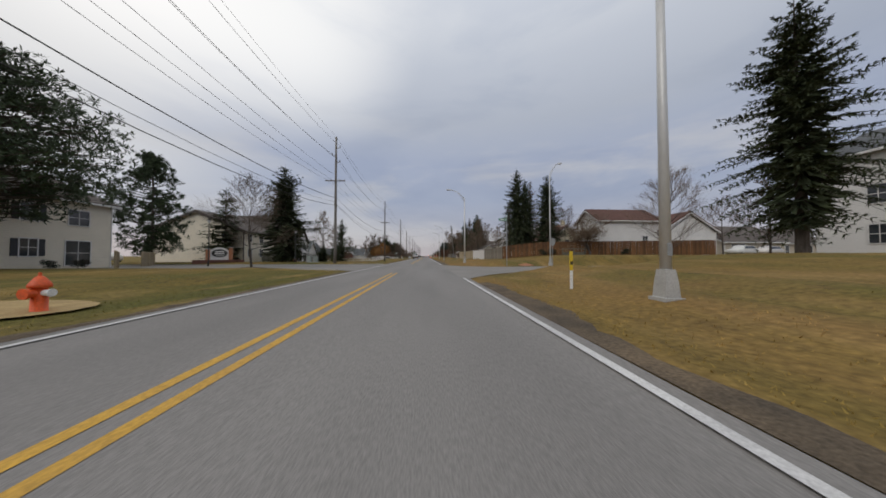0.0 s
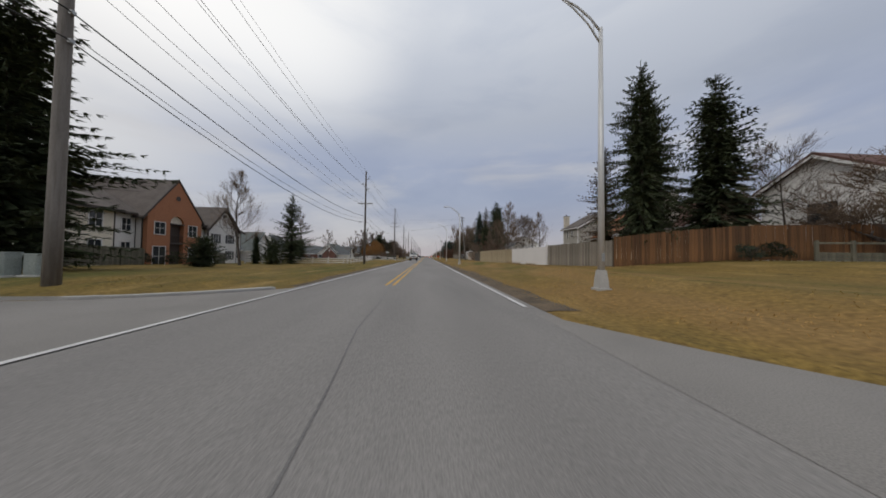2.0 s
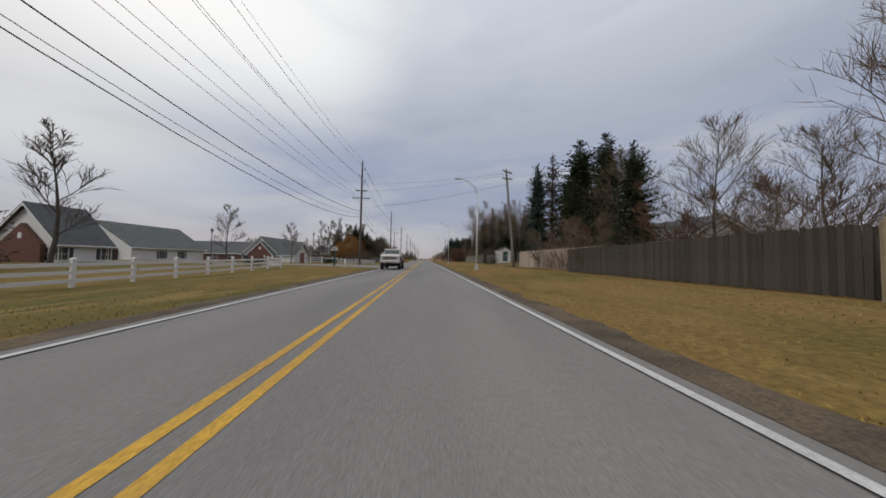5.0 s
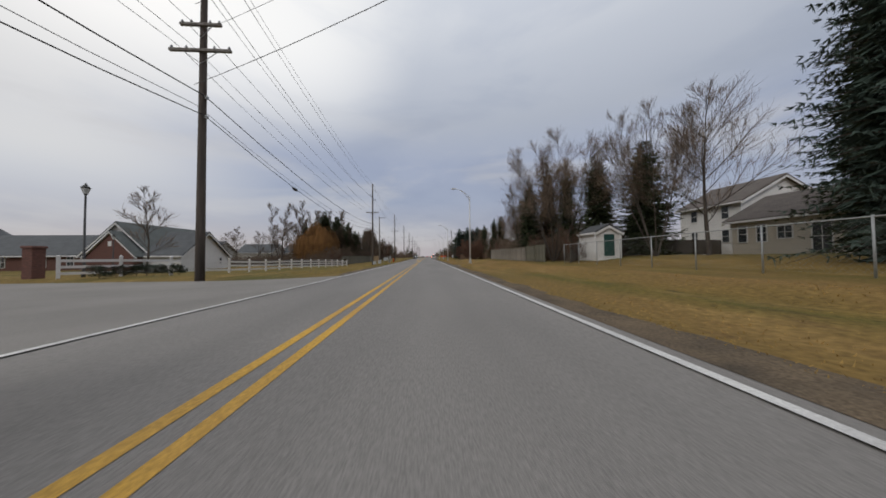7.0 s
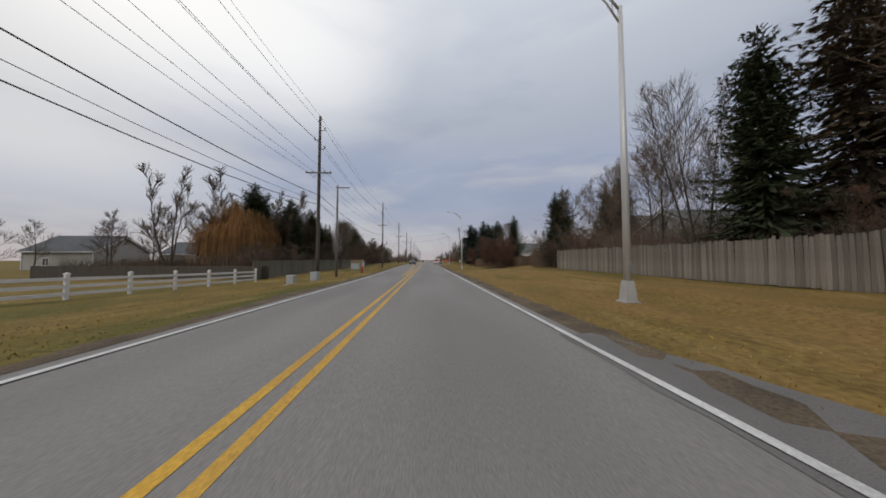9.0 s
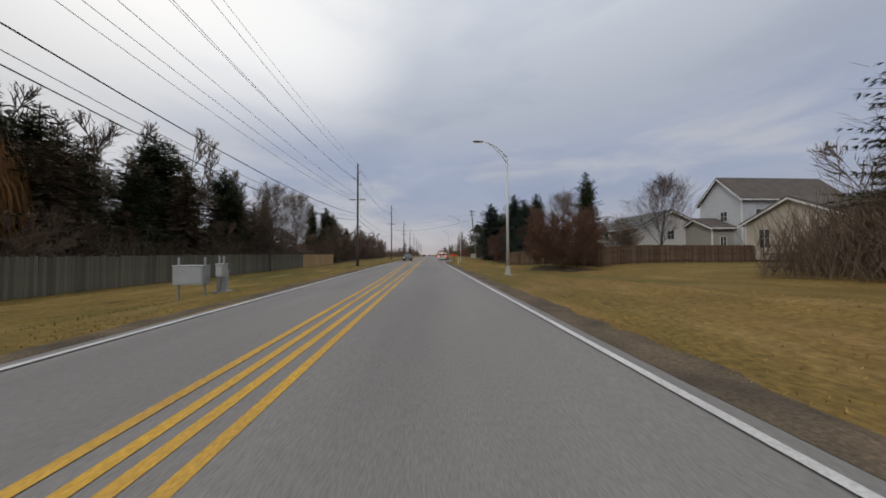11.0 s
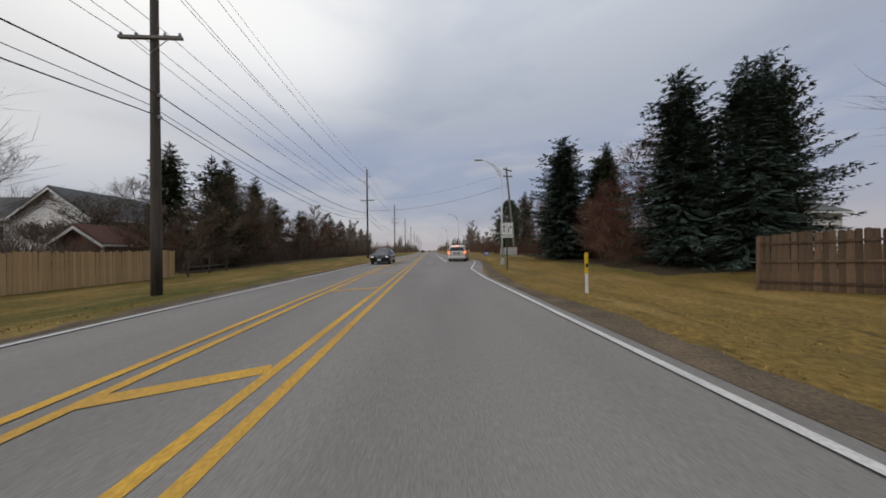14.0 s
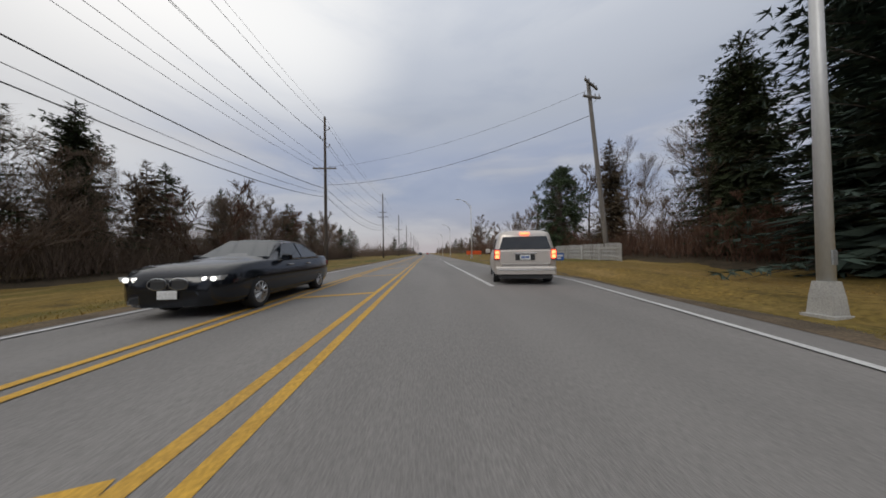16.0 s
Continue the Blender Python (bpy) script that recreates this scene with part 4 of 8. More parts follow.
def rail_fence(pts, h, label, step=2.3):
    f = tagged(new("rail_fence"), label, "fence")
    f.location = (*pts[0], 0)
    for (xa, ya), (xb, yb) in zip(pts, pts[1:]):
        ln = math.hypot(xb - xa, yb - ya); ux, uy = (xb - xa) / ln, (yb - ya) / ln
        n = max(1, round(ln / step)); ang = math.degrees(math.atan2(uy, ux))
        for k in range(n + 1):
            x, y = xa + ux * ln * k / n, ya + uy * ln * k / n
            z = height(x, y); m = pose(x - pts[0][0], y - pts[0][1], z, 0, 0, ang)
            post = part("post", Mesh().box(-0.065, 0.065, -0.065, 0.065, -0.2, h, 0.008, m), M_vinyl, f)
            part("post_cap", Mesh().loft([[m @ Vector((s * a, t * a, zz)) for s, t in ((-1, -1), (1, -1), (1, 1), (-1, 1))] for a, zz in ((0.08, h), (0.08, h + 0.03), (0.012, h + 0.09))]), M_vinyl, post)
            if k < n:
                z2 = height(xa + ux * ln * (k + 1) / n, ya + uy * ln * (k + 1) / n); seg = ln / n
                for zz in (0.25, 0.58, 0.9):
                    rail = Mesh().loft([[(px, py, pz) for px, py, pz in [tuple(m @ Vector((d, -0.025, zz - 0.07 + dz))), tuple(m @ Vector((d, 0.025, zz - 0.07 + dz))), tuple(m @ Vector((d, 0.025, zz + 0.07 + dz))), tuple(m @ Vector((d, -0.025, zz + 0.07 + dz)))]] for d, dz in ((0.05, 0), (seg - 0.05, z2 - z))])
                    part("rail", rail, M_vinyl, f)
    return f


rail_fence([(-27.0, 70.5), (-12.6, 73.0), (-12.9, 98.0), (-16.5, 101.5)], 1.1, "white vinyl three-rail fence round a lawn")
rail_fence([(-17.2, 115.2), (-14.8, 118.5), (-14.8, 131.0), (-13.9, 152.8)], 1.1, "long white vinyl three-rail fence along the verge")

# ---- trees ----
def spruce_mesh(seed, h, r, needles, droop=0.35, gap=0.34, dens=1.0, bare=0.04, taper=0.8, sprig=0.42, hang=0.35, shoots=5, core=0.62):
    """Trunk and boughs of a conifer: whorls of drooping boughs, broad sprays within and small needle sprigs at the tips."""
    rnd = random.Random(seed)
    tr, m = Mesh(), Mesh()
    tr.tube([(0, 0, -0.2), (0.03, 0, h * .4), (0, 0.03, h * .8), (0, 0, h)], [h * .016 + .04, h * .011 + .02, h * .005, 0.012], 8)

    def spray(p, d, w, crossed):
        side = np.cross(d, (0, 0, 1.0)); q = np.linalg.norm(side)
        side = side / q * w if q > 1e-6 else np.array((w, 0, 0))
        # a fan of narrow shoots
        for j, (k, f) in enumerate(((0, 1.12), (.8, .85), (-.8, .85), (.4, 1.02), (-.4, .98))[:shoots if crossed else min(3, shoots)]):
            tip = p + d * f + side * k * 1.5 + np.array((0, 0, w * rnd.uniform(-.8, .8)))
            root = p + d * (.0, .1, .1, .25, .25)[j]
            n = np.cross(tip - root, (rnd.gauss(0, .5), rnd.gauss(0, .5), 1)); n = n / (np.linalg.norm(n) + 1e-6) * (w * .40)
            q = len(m.v)
            m.v += [tuple(root - n), tuple(root + n), tuple(tip)]
            m.f.append((q, q + 1, q + 2))

    z = h * bare
    ph = rnd.uniform(0, 6)
    while z < h * 0.985:
        f = (z - h * bare) / (h * (1 - bare))
        base = r * (1 - f) ** taper * min(1, 0.62 + f * 2.4)
        n = rnd.randint(8, 11) if f < 0.85 else 5
        whorl = rnd.uniform(.78, 1.14)
        if dens > .6 and base > .3:
            # the shaded inner layer of the whorl
            for k in range(30):
                a = rnd.uniform(0, 2 * math.pi)
                u = base * core * rnd.uniform(.45, 1.05) * (1 + .38 * noise.noise((math.cos(a) * 1.4 + seed, math.sin(a) * 1.4, z * .55)))
                zz, wa = z + rnd.uniform(-.22, .22), rnd.uniform(.05, .11)
                q = len(m.v)
                m.v += [(math.cos(a) * u * .1, math.sin(a) * u * .1, zz + .2 * u)] + [(math.cos(b) * u * f, math.sin(b) * u * f, zz - droop * .6 * u * f * rnd.uniform(.6, 1.3)) for b, f in ((a - wa, .75), (a, 1), (a + wa, .75))]
                m.f += [(q, q + 1, q + 2), (q, q + 2, q + 3)]
        for k in range(n):
            a = rnd.uniform(0, 2 * math.pi)
            ln = max(0.15, base * whorl * rnd.uniform(0.55, 1.14) * (1 + .1 * math.sin(3 * a + ph) + .38 * noise.noise((math.cos(a) * 1.4 + seed, math.sin(a) * 1.4, z * .55))))
            ca, sa = math.cos(a), math.sin(a)
            up = rnd.uniform(-0.10, 0.18) + 0.55 * f
            dr = droop * rnd.uniform(0.6, 1.3) * (1 - 0.7 * f)
            steps = max(2, int(ln / 0.25 * dens))
            z1 = z + rnd.uniform(-.12, .12)
            tr.tube([(0, 0, z1), (ca * ln * .5, sa * ln * .5, z1 + ln * (up * .5 - dr * .25)), (ca * ln * .9, sa * ln * .9, z1 + ln * (up * .9 - dr * .75))], [.015 + .006 * ln, .012 + .003 * ln, .006], 3, False)
            for i in range(1, steps + 1):
                t = i / steps
                rad = ln * t
                p = np.array((ca * rad, sa * rad, z1 + ln * (up * t - dr * t * t + 0.12 * t ** 3)))
                inner = t < .5 and ln > .8
                for s in (-1, 1):
                    sl = sprig * rnd.uniform(0.6, 1.25) * (1.25 if inner else 1.05 - 0.45 * t) * min(1, ln * 0.9 + 0.25)
                    b = a + s * rnd.uniform(0.45, 1.15)
                    spray(p, np.array((math.cos(b), math.sin(b), rnd.uniform(-0.5, 0.1))) * sl, (.34 if inner else .2) * sl + .03, not inner)
                if rnd.random() < hang:
                    spray(p, np.array((rnd.gauss(0, .25), rnd.gauss(0, .25), -1.0)) * sprig * rnd.uniform(.45, .9), .07, False)
            spray(p, np.array((ca, sa, 0.25)) * sprig * 0.6, 0.05, True)
        z += gap * rnd.uniform(0.7, 1.25) * (1 - 0.35 * f)
    spray(np.array((0, 0, h - 0.2)), np.array((0.01, 0.0, 0.5)), 0.05, True)
    return tr, m


def finish(mesh, name, material, smooth=False):
    me = bpy.data.meshes.new(name)
    me.from_pydata(mesh.v, [], mesh.f)
    me.materials.append(material)
    if smooth:
        me.polygons.foreach_set("use_smooth", [True] * len(me.polygons))
    return me


def make_tree(name, trunk, crown, bark, leaf, label, category, crown_name="crown"):
    """A tree as an empty at its foot with a trunk and a crown."""
    t = tagged(new(name), label, category)
    a = new("trunk", finish(trunk, "trunk", bark)); a.parent = t
    if crown is not None and crown.v:
        b = new(crown_name, finish(crown, crown_name, leaf)); b.parent = t
    return t


def bare_mesh(seed, h, spread=0.5, levels=6, upright=0.55, trunk_h=0.22, kids=(3, 5), stems=1, thin=1.0, fine=0.009):
    """Limbs and twigs of a leafless tree, tapered and crooked; the finest twigs are narrow blades."""
    rnd = random.Random(seed)
    limbs, twigs = Mesh(), Mesh()

    def grow(p, d, ln, rad, lev):
        if lev >= 4:
            q = p + d * ln
            s = d.cross(Vector((rnd.gauss(0, 1), rnd.gauss(0, 1), rnd.gauss(0, 1)))).normalized() * max(fine, rad)
            m = p + d * ln * 0.5 + Vector((rnd.gauss(0, .06), rnd.gauss(0, .06), rnd.gauss(0, .05))) * ln
            b = len(twigs.v)
            twigs.v += [tuple(p - s), tuple(p + s), tuple(m + s * .7), tuple(m - s * .7), tuple(q)]
            twigs.f += [(b, b + 1, b + 2, b + 3), (b + 3, b + 2, b + 4)]
            pts, n = [p, m, q], 2
        else:
            n = 3 if lev < 2 else 2
            pts, rs = [p], [rad]
            for i in range(n):
                d = (d + Vector((rnd.gauss(0, .11), rnd.gauss(0, .11), rnd.gauss(0.03, .08)))).normalized()
                p = p + d * ln / n
                pts.append(p); rs.append(max(fine, rad * (1 - 0.45 * (i + 1) / n)))
            limbs.tube(pts, rs, 8 if lev == 0 else 5 if lev == 1 else 3, False)
        if lev >= levels:
            return
        for k in range(rnd.randint(*kids)):
            at = rnd.uniform(0.35, 1.0) if k else 1.0
            q = pts[-1] if k == 0 else pts[0].lerp(pts[-1], at)
            az = rnd.uniform(0, 2 * math.pi)
            side = Vector((math.cos(az), math.sin(az), rnd.uniform(-0.1, 0.3)))
            nd = (d * (0.75 if k else 1.0) + side * spread * rnd.uniform(0.6, 1.3) + Vector((0, 0, upright * 0.35))).normalized()
            grow(q, nd, ln * rnd.uniform(0.62, 0.86), rad * rnd.uniform(0.42, 0.58), lev + 1)

    for s in range(stems):
        a = 2 * math.pi * s / max(1, stems) + rnd.uniform(-.3, .3)
        d = Vector((math.cos(a) * .2, math.sin(a) * .2, 1)).normalized() if stems > 1 else Vector((rnd.gauss(0, .03), rnd.gauss(0, .03), 1)).normalized()
        grow(Vector((math.cos(a) * .15 * (stems > 1), math.sin(a) * .15 * (stems > 1), -0.15)), d, h * trunk_h, h * 0.0125 * thin, 0)
    top = sorted(v[2] for v in twigs.v)[int(len(twigs.v) * .995)]
    for m in (limbs, twigs):
        m.v = [(x * h / top, y * h / top, z * h / top) for x, y, z in m.v]
    return limbs, twigs


def leader_mesh(seed, h, wide, first=0.22, limbs_n=22, rise=0.9, stems=1, fine=0.008, many=5, lean=0.16, thick=1.0):
    """A leafless tree: ascending limbs on one or more stems, each forking at sharp angles into branches and fine twigs that sweep up."""
    rnd = random.Random(seed)
    limbs, twigs = Mesh(), Mesh()

    def strip3(pts, w):
        d = (pts[2] - pts[0]).normalized()
        s = d.cross(Vector((rnd.gauss(0, 1), rnd.gauss(0, 1), rnd.gauss(0, 1)))).normalized() * w
        b = len(twigs.v)
        twigs.v += [tuple(pts[0] - s), tuple(pts[0] + s), tuple(pts[1] + s * .75), tuple(pts[1] - s * .75), tuple(pts[2])]
        twigs.f += [(b, b + 1, b + 2, b + 3), (b + 3, b + 2, b + 4)]

    def fork(d, k):
        v = d.cross(Vector((rnd.gauss(0, 1), rnd.gauss(0, 1), rnd.gauss(0, 1)))).normalized()
        return (d + v * k + Vector((0, 0, .16))).normalized()

    def grow(p, d, ln, rr, lev):
        n = 4 if lev == 1 else 2
        pts = [p]
        for j in range(n):
            d = (d + Vector((rnd.gauss(0, .055), rnd.gauss(0, .055), .045 + rnd.gauss(0, .04)))).normalized()
            pts.append(pts[-1] + d * ln / n)
        if lev == 1:
            limbs.tube(pts, [max(fine, rr * q) for q in (1, .8, .6, .4, .2)], 5, False)
        elif lev == 2:
            limbs.tube(pts, [max(fine, rr * q) for q in (1, .6, .25)], 3, False)
        else:
            strip3(pts, fine * (1.15 if lev == 3 else .75))
        kids = (0, 9, many, 3, 0)[lev]
        for k in range(kids):
            u = .14 + .82 * (k + rnd.random()) / kids
            i = min(n - 1, int(u * n)); q = pts[i].lerp(pts[i + 1], min(1, u * n - i))
            cl = ln * ((.70 - .42 * u) if lev == 1 else (.74 - .22 * u)) * rnd.uniform(.75, 1.2) if lev < 3 else ln * rnd.uniform(.5, .9)
            grow(q, fork(d, rnd.uniform(.42, .78)), cl, rr * .34 * (1.15 - .5 * u), lev + 1)

    for st in range(stems):
        az = 2 * math.pi * st / stems + rnd.uniform(-.4, .4)
        tilt = 0.0 if stems == 1 else lean * rnd.uniform(.75, 1.2)
        hs = h * (1 if st == 0 else rnd.uniform(.82, .98))
        top = lambda f: Vector((math.cos(az) * tilt * hs * f ** .8 + .018 * h * math.sin(f * 5 + seed), math.sin(az) * tilt * hs * f ** .8 + .014 * h * math.sin(f * 4 + 2 * seed), hs * .92 * f - .15))
        r0 = thick * h * .0125 / (1 if stems == 1 else 1.6)
        limbs.tube([top(f) for f in (0, .03, .2, .4, .6, .8, 1)], [r0 * 1.4, r0, r0 * .85, r0 * .62, r0 * .4, r0 * .2, .008], 8, False)
        for i in range(limbs_n):
            f = first + (.97 - first) * (i + rnd.random()) / limbs_n
            a = i * 2.4 + rnd.uniform(-.5, .5)
            if stems > 1:
                a = az + rnd.gauss(0, 1.1)
            g = (f - first) / (1 - first)
            ln = h * wide * min(1, .7 + 1.5 * g) * (1 - .82 * g) ** .8 * rnd.uniform(.8, 1.15)
            d = Vector((math.cos(a), math.sin(a), rise * rnd.uniform(.75, 1.25) * (.75 + .8 * g))).normalized()
            grow(top(f), d, ln, max(.014, r0 * .33 * (1 - .7 * g)), 1)
    zt = max(v[2] for v in twigs.v)
    for m in (limbs, twigs):
        m.v = [(x * h / zt, y * h / zt, z * h / zt) for x, y, z in m.v]
    return limbs, twigs


def leaf_cloud(seed, shape, n, size):
    """Many small leaves inside a rounded, ragged volume; shape gives the half widths and height."""
    rnd = random.Random(seed); m = Mesh()
    rx, ry, hz = shape
    lobes = [(rnd.uniform(-.55, .55) * rx, rnd.uniform(-.55, .55) * ry, rnd.uniform(0.25, .85) * hz, rnd.uniform(0.3, 0.55)) for _ in range(16)]
    for i in range(n):
        lx, ly, lz, lr = rnd.choice(lobes)
        v = Vector((rnd.gauss(0, 1), rnd.gauss(0, 1), rnd.gauss(0, 1))).normalized() * rnd.uniform(0.55, 1.0) * lr
        p = Vector((lx + v.x * rx, ly + v.y * ry, max(0.05, lz + v.z * hz * .5)))
        d = Vector((rnd.gauss(0, 1), rnd.gauss(0, 1), rnd.gauss(0, .7))).normalized() * size * rnd.uniform(.6, 1.4)
        s = d.orthogonal().normalized() * d.length * 0.45
        b = len(m.v)
        m.v += [tuple(p - d), tuple(p + s), tuple(p + d), tuple(p - s)]
        m.f.append((b, b + 1, b + 2, b + 3))
    return m


def withes(seed, r, h, n):
    """Hanging willow withes, as thin tapered strips from a rounded crown."""
    rnd = random.Random(seed); m = Mesh()
    for i in range(n):
        a, q = rnd.uniform(0, 2 * math.pi), math.sqrt(rnd.random())
        lobe = noise.noise((math.cos(a) * 1.6 + seed, math.sin(a) * 1.6, q * 2.2))
        x, y = r * q * (1 + .28 * lobe) * math.cos(a), r * q * (1 + .28 * lobe) * math.sin(a)
        z0 = h * (1 - 0.42 * q * q) * rnd.uniform(0.72, 1.0) * (1 + .2 * lobe)
        ln = min(z0 - 0.3, rnd.uniform(2.0, 5.0))
        w = rnd.uniform(0.012, 0.03)
        ox, oy = math.cos(a) * .5, math.sin(a) * .5
        pts = [(x + ox * t, y + oy * t + rnd.gauss(0, .05), z0 - ln * t * t + 0.4 * t) for t in (0, .35, .7, 1)]
        b = len(m.v)
        tx, ty = -math.sin(a) * w, math.cos(a) * w
        for (px, py, pz), k in zip(pts, (1, 1, .8, .3)):
            m.v += [(px - tx * k, py - ty * k, pz), (px + tx * k, py + ty * k, pz)]
        m.f += [(b + 2 * j, b + 2 * j + 1, b + 2 * j + 3, b + 2 * j + 2) for j in range(3)]
    return m


def pine_mesh(seed, h, r, lo, clumps, ragged=0.3, blade=0.04, tuft=9):
    """A pine: open limbs ending in tufts of long needles."""
    rnd = random.Random(seed); tr, nd = Mesh(), Mesh()
    tr.tube([(0, 0, -.2), (.1, 0, h * .4), (0, .1, h * .75), (0, 0, h * .97)], [.2, .15, .09, .03], 8)
    for i in range(clumps):
        f = rnd.random()
        z = h * (lo + (1 - lo) * f)
        a = rnd.uniform(0, 2 * math.pi)
        ln = r * (math.sin(math.pi * min(1, 0.22 + f * 0.78)) ** .7) * rnd.uniform(.45, 1.1)
        tip = Vector((math.cos(a) * ln, math.sin(a) * ln, z + ln * rnd.uniform(-.05, .35)))
        tr.tube([(0, 0, z - .2), tip * .5 + Vector((0, 0, z * .5 - .15)), tip], [.05, .035, .015], 4, False)
        for k in range(rnd.randint(5, 9)):
            c = tip + Vector((rnd.gauss(0, ragged), rnd.gauss(0, ragged), rnd.gauss(.05, ragged * .6)))
            if k > 5:
                c = tip * rnd.uniform(.55, .95) + Vector((rnd.gauss(0, .2), rnd.gauss(0, .2), z * 0))
                c.z = z + rnd.uniform(-.1, .35)
            for j in range(tuft):
                d = Vector((rnd.gauss(0, 1), rnd.gauss(0, 1), rnd.gauss(.45, .8))).normalized() * rnd.uniform(.26, .46)
                s = d.orthogonal().normalized() * blade
                b = len(nd.v)
                nd.v += [tuple(c - s), tuple(c + d * .6 + s), tuple(c + d), tuple(c + d * .55 - s)]
                nd.f.append((b, b + 1, b + 2, b + 3))
    return tr, nd


KIND, USED = {}, set()


def put(kind, x, y, h, label, turn=None, wide=1.0, sink=0.0):
    """Stands a tree of a kind at a place, scaled to the height given."""
    if (y > 226 or abs(x) > 25.5) and kind + "_far" in KIND:
        kind += "_far"
    base, h0 = KIND[kind]
    rnd = random.Random(x * 13.7 + y * 3.1)
    s = h / h0
    m = pose(x, y, height(x, y) - sink, 0, 0, rnd.uniform(0, 360) if turn is None else turn)
    if kind not in USED:
        USED.add(kind); ob = base
        ob.matrix_basis = m @ Matrix.Diagonal((s * wide, s * wide, s, 1))
    else:
        ob = copy_thing(base, m)
        ob.matrix_basis = m @ Matrix.Diagonal((s * wide, s * wide, s, 1))
    return tagged(ob, label)


def kind(key, h, name, trunk, crown, bark, leaf, category):
    KIND[key] = (make_tree(name, trunk, crown, bark, leaf, "tree", category), h)


for key, seed, h, r, mt, dr, gp, dn, br in (("spruce_a", 1, 12, 3.5, M_needle, .34, .33, 1.0, .03), ("spruce_b", 2, 12, 3.0, M_needle, .42, .31, 1.0, .03), ("spruce_blue", 3, 12, 3.4, M_needleblue, .30, .30, 1.05, .02),
                                            ("spruce_brown", 4, 12, 2.9, M_needlebrown, .45, .38, .8, .06), ("larch", 5, 12, 2.5, M_needlebrown, .30, .36, .95, .10)):
    t, c = spruce_mesh(seed, h, r, mt, dr, gp, dn, br, .64 if key == "spruce_blue" else .72, core=.25 if key == "larch" else .62, sprig=.26 if key == "larch" else .42, hang=.6 if key == "larch" else .35)
    kind(key, h, "spruce_tree" if key != "larch" else "larch_tree", t, c, M_bark, mt, "conifer tree")
t, c = spruce_mesh(9, 11, 4.6, M_needle, .20, .40, .8, .03, 1.05, .42, .8, 5, .3)
kind("spruce_sparse", 11, "spruce_tree", t, c, M_bark, M_needle, "conifer tree")
t, c = spruce_mesh(8, 14, 3.9, M_needle, .62, .40, 1.25, .12, .75, .36, .9, 5, .45)
kind("spruce_trunk", 14, "spruce_tree", t, c, M_bark, M_needle, "conifer tree")
t, c = pine_mesh(11, 13, 6.0, .24, 480, .5, .04, 11)
kind("pine_big", 13, "pine_tree", t, c, M_bark, M_needlepine, "pine tree")
t, c = pine_mesh(12, 12, 3.3, .10, 190, .30, .036, 15)
kind("pine", 12, "pine_tree", t, c, M_bark, M_needlepine, "pine tree")
for key, seed, h, sp, lv, up, th, kd, st in (("apple", 25, 7, .8, 6, .22, .18, (3, 5), 1),):
    t, c = bare_mesh(seed, h, sp, lv, up, th, kd, st)
    kind(key, h, "bare_tree", t, c, M_bark, M_twig, "leafless tree")
for key, seed, h, wd, fi, ln, ri, st, fn, mn, le, th in (("bare_a", 21, 11, .50, .20, 18, .62, 1, .009, 6, 0, .85), ("bare_b", 22, 12, .42, .20, 20, .85, 1, .009, 5, 0, .85), ("bare_c", 23, 14, .32, .24, 11, 1.5, 3, .008, 5, .15, .75), ("bare_d", 27, 10, .34, .20, 20, 1.35, 1, .008, 5, 0, .85),
                                                     ("bare_oval", 29, 11, .62, .14, 20, 2.3, 1, .009, 7, 0, .9), ("bare_vase", 24, 15.5, .31, .30, 12, .9, 7, .007, 6, .32, .54)):
    t, c = leader_mesh(seed, h, wd, fi, ln, ri, st, fn, mn, le, th)
    kind(key, h, "bare_tree", t, c, M_bark, M_twig, "leafless tree")
for key, seed, h, mt in (("brush_a", 31, 5, M_twig), ("brush_red", 32, 5, M_redtwig), ("brush_b", 33, 5, M_twig)):
    t, c = leader_mesh(seed, h, .46, .06, 4, .9, 5, .010, 4, .40, .5)
    kind(key, h, "bare_shrub", t, c, mt, mt, "leafless shrub")
t, c = leader_mesh(35, 6, .44, .05, 7, .9, 7, .007, 6, .42, .4)
kind("brush_fine", 6, "bare_shrub", t, c, M_redtwig, M_redtwig, "leafless shrub")
t, c = leader_mesh(41, 6, .42, .12, 8, .85, 4, .006, 6, .30, .5)
lv = leaf_cloud(42, (2.6, 2.6, 6), 4200, .05)
kind("red_tree", 6, "russet_tree", Mesh().add(t.v + c.v, t.f + [tuple(i + len(t.v) for i in q) for q in c.f]), lv, M_redtwig, M_leafred, "small tree")
t, c = bare_mesh(43, 1.4, .6, 4, .6, .3, (2, 3), 4, .5)
kind("shrub_round", 1.4, "evergreen_shrub", t, leaf_cloud(44, (.9, .9, 1.4), 1500, .055), M_bark, M_leafgreen, "shrub")
t, c = spruce_mesh(45, 3.4, 1.9, M_needle, .1, .2, 1.2, .02, .55, .3)
kind("spruce_bush", 3.4, "spruce_bush", t, c, M_bark, M_needle, "conifer bush")
t, c = bare_mesh(51, 9.5, .6, 5, .5, .2, (3, 4), 1)
kind("willow", 9.5, "willow_tree", Mesh().add(t.v + c.v, t.f + [tuple(i + len(t.v) for i in q) for q in c.f]), withes(52, 4.6, 10, 5200), M_bark, M_willow, "willow tree")

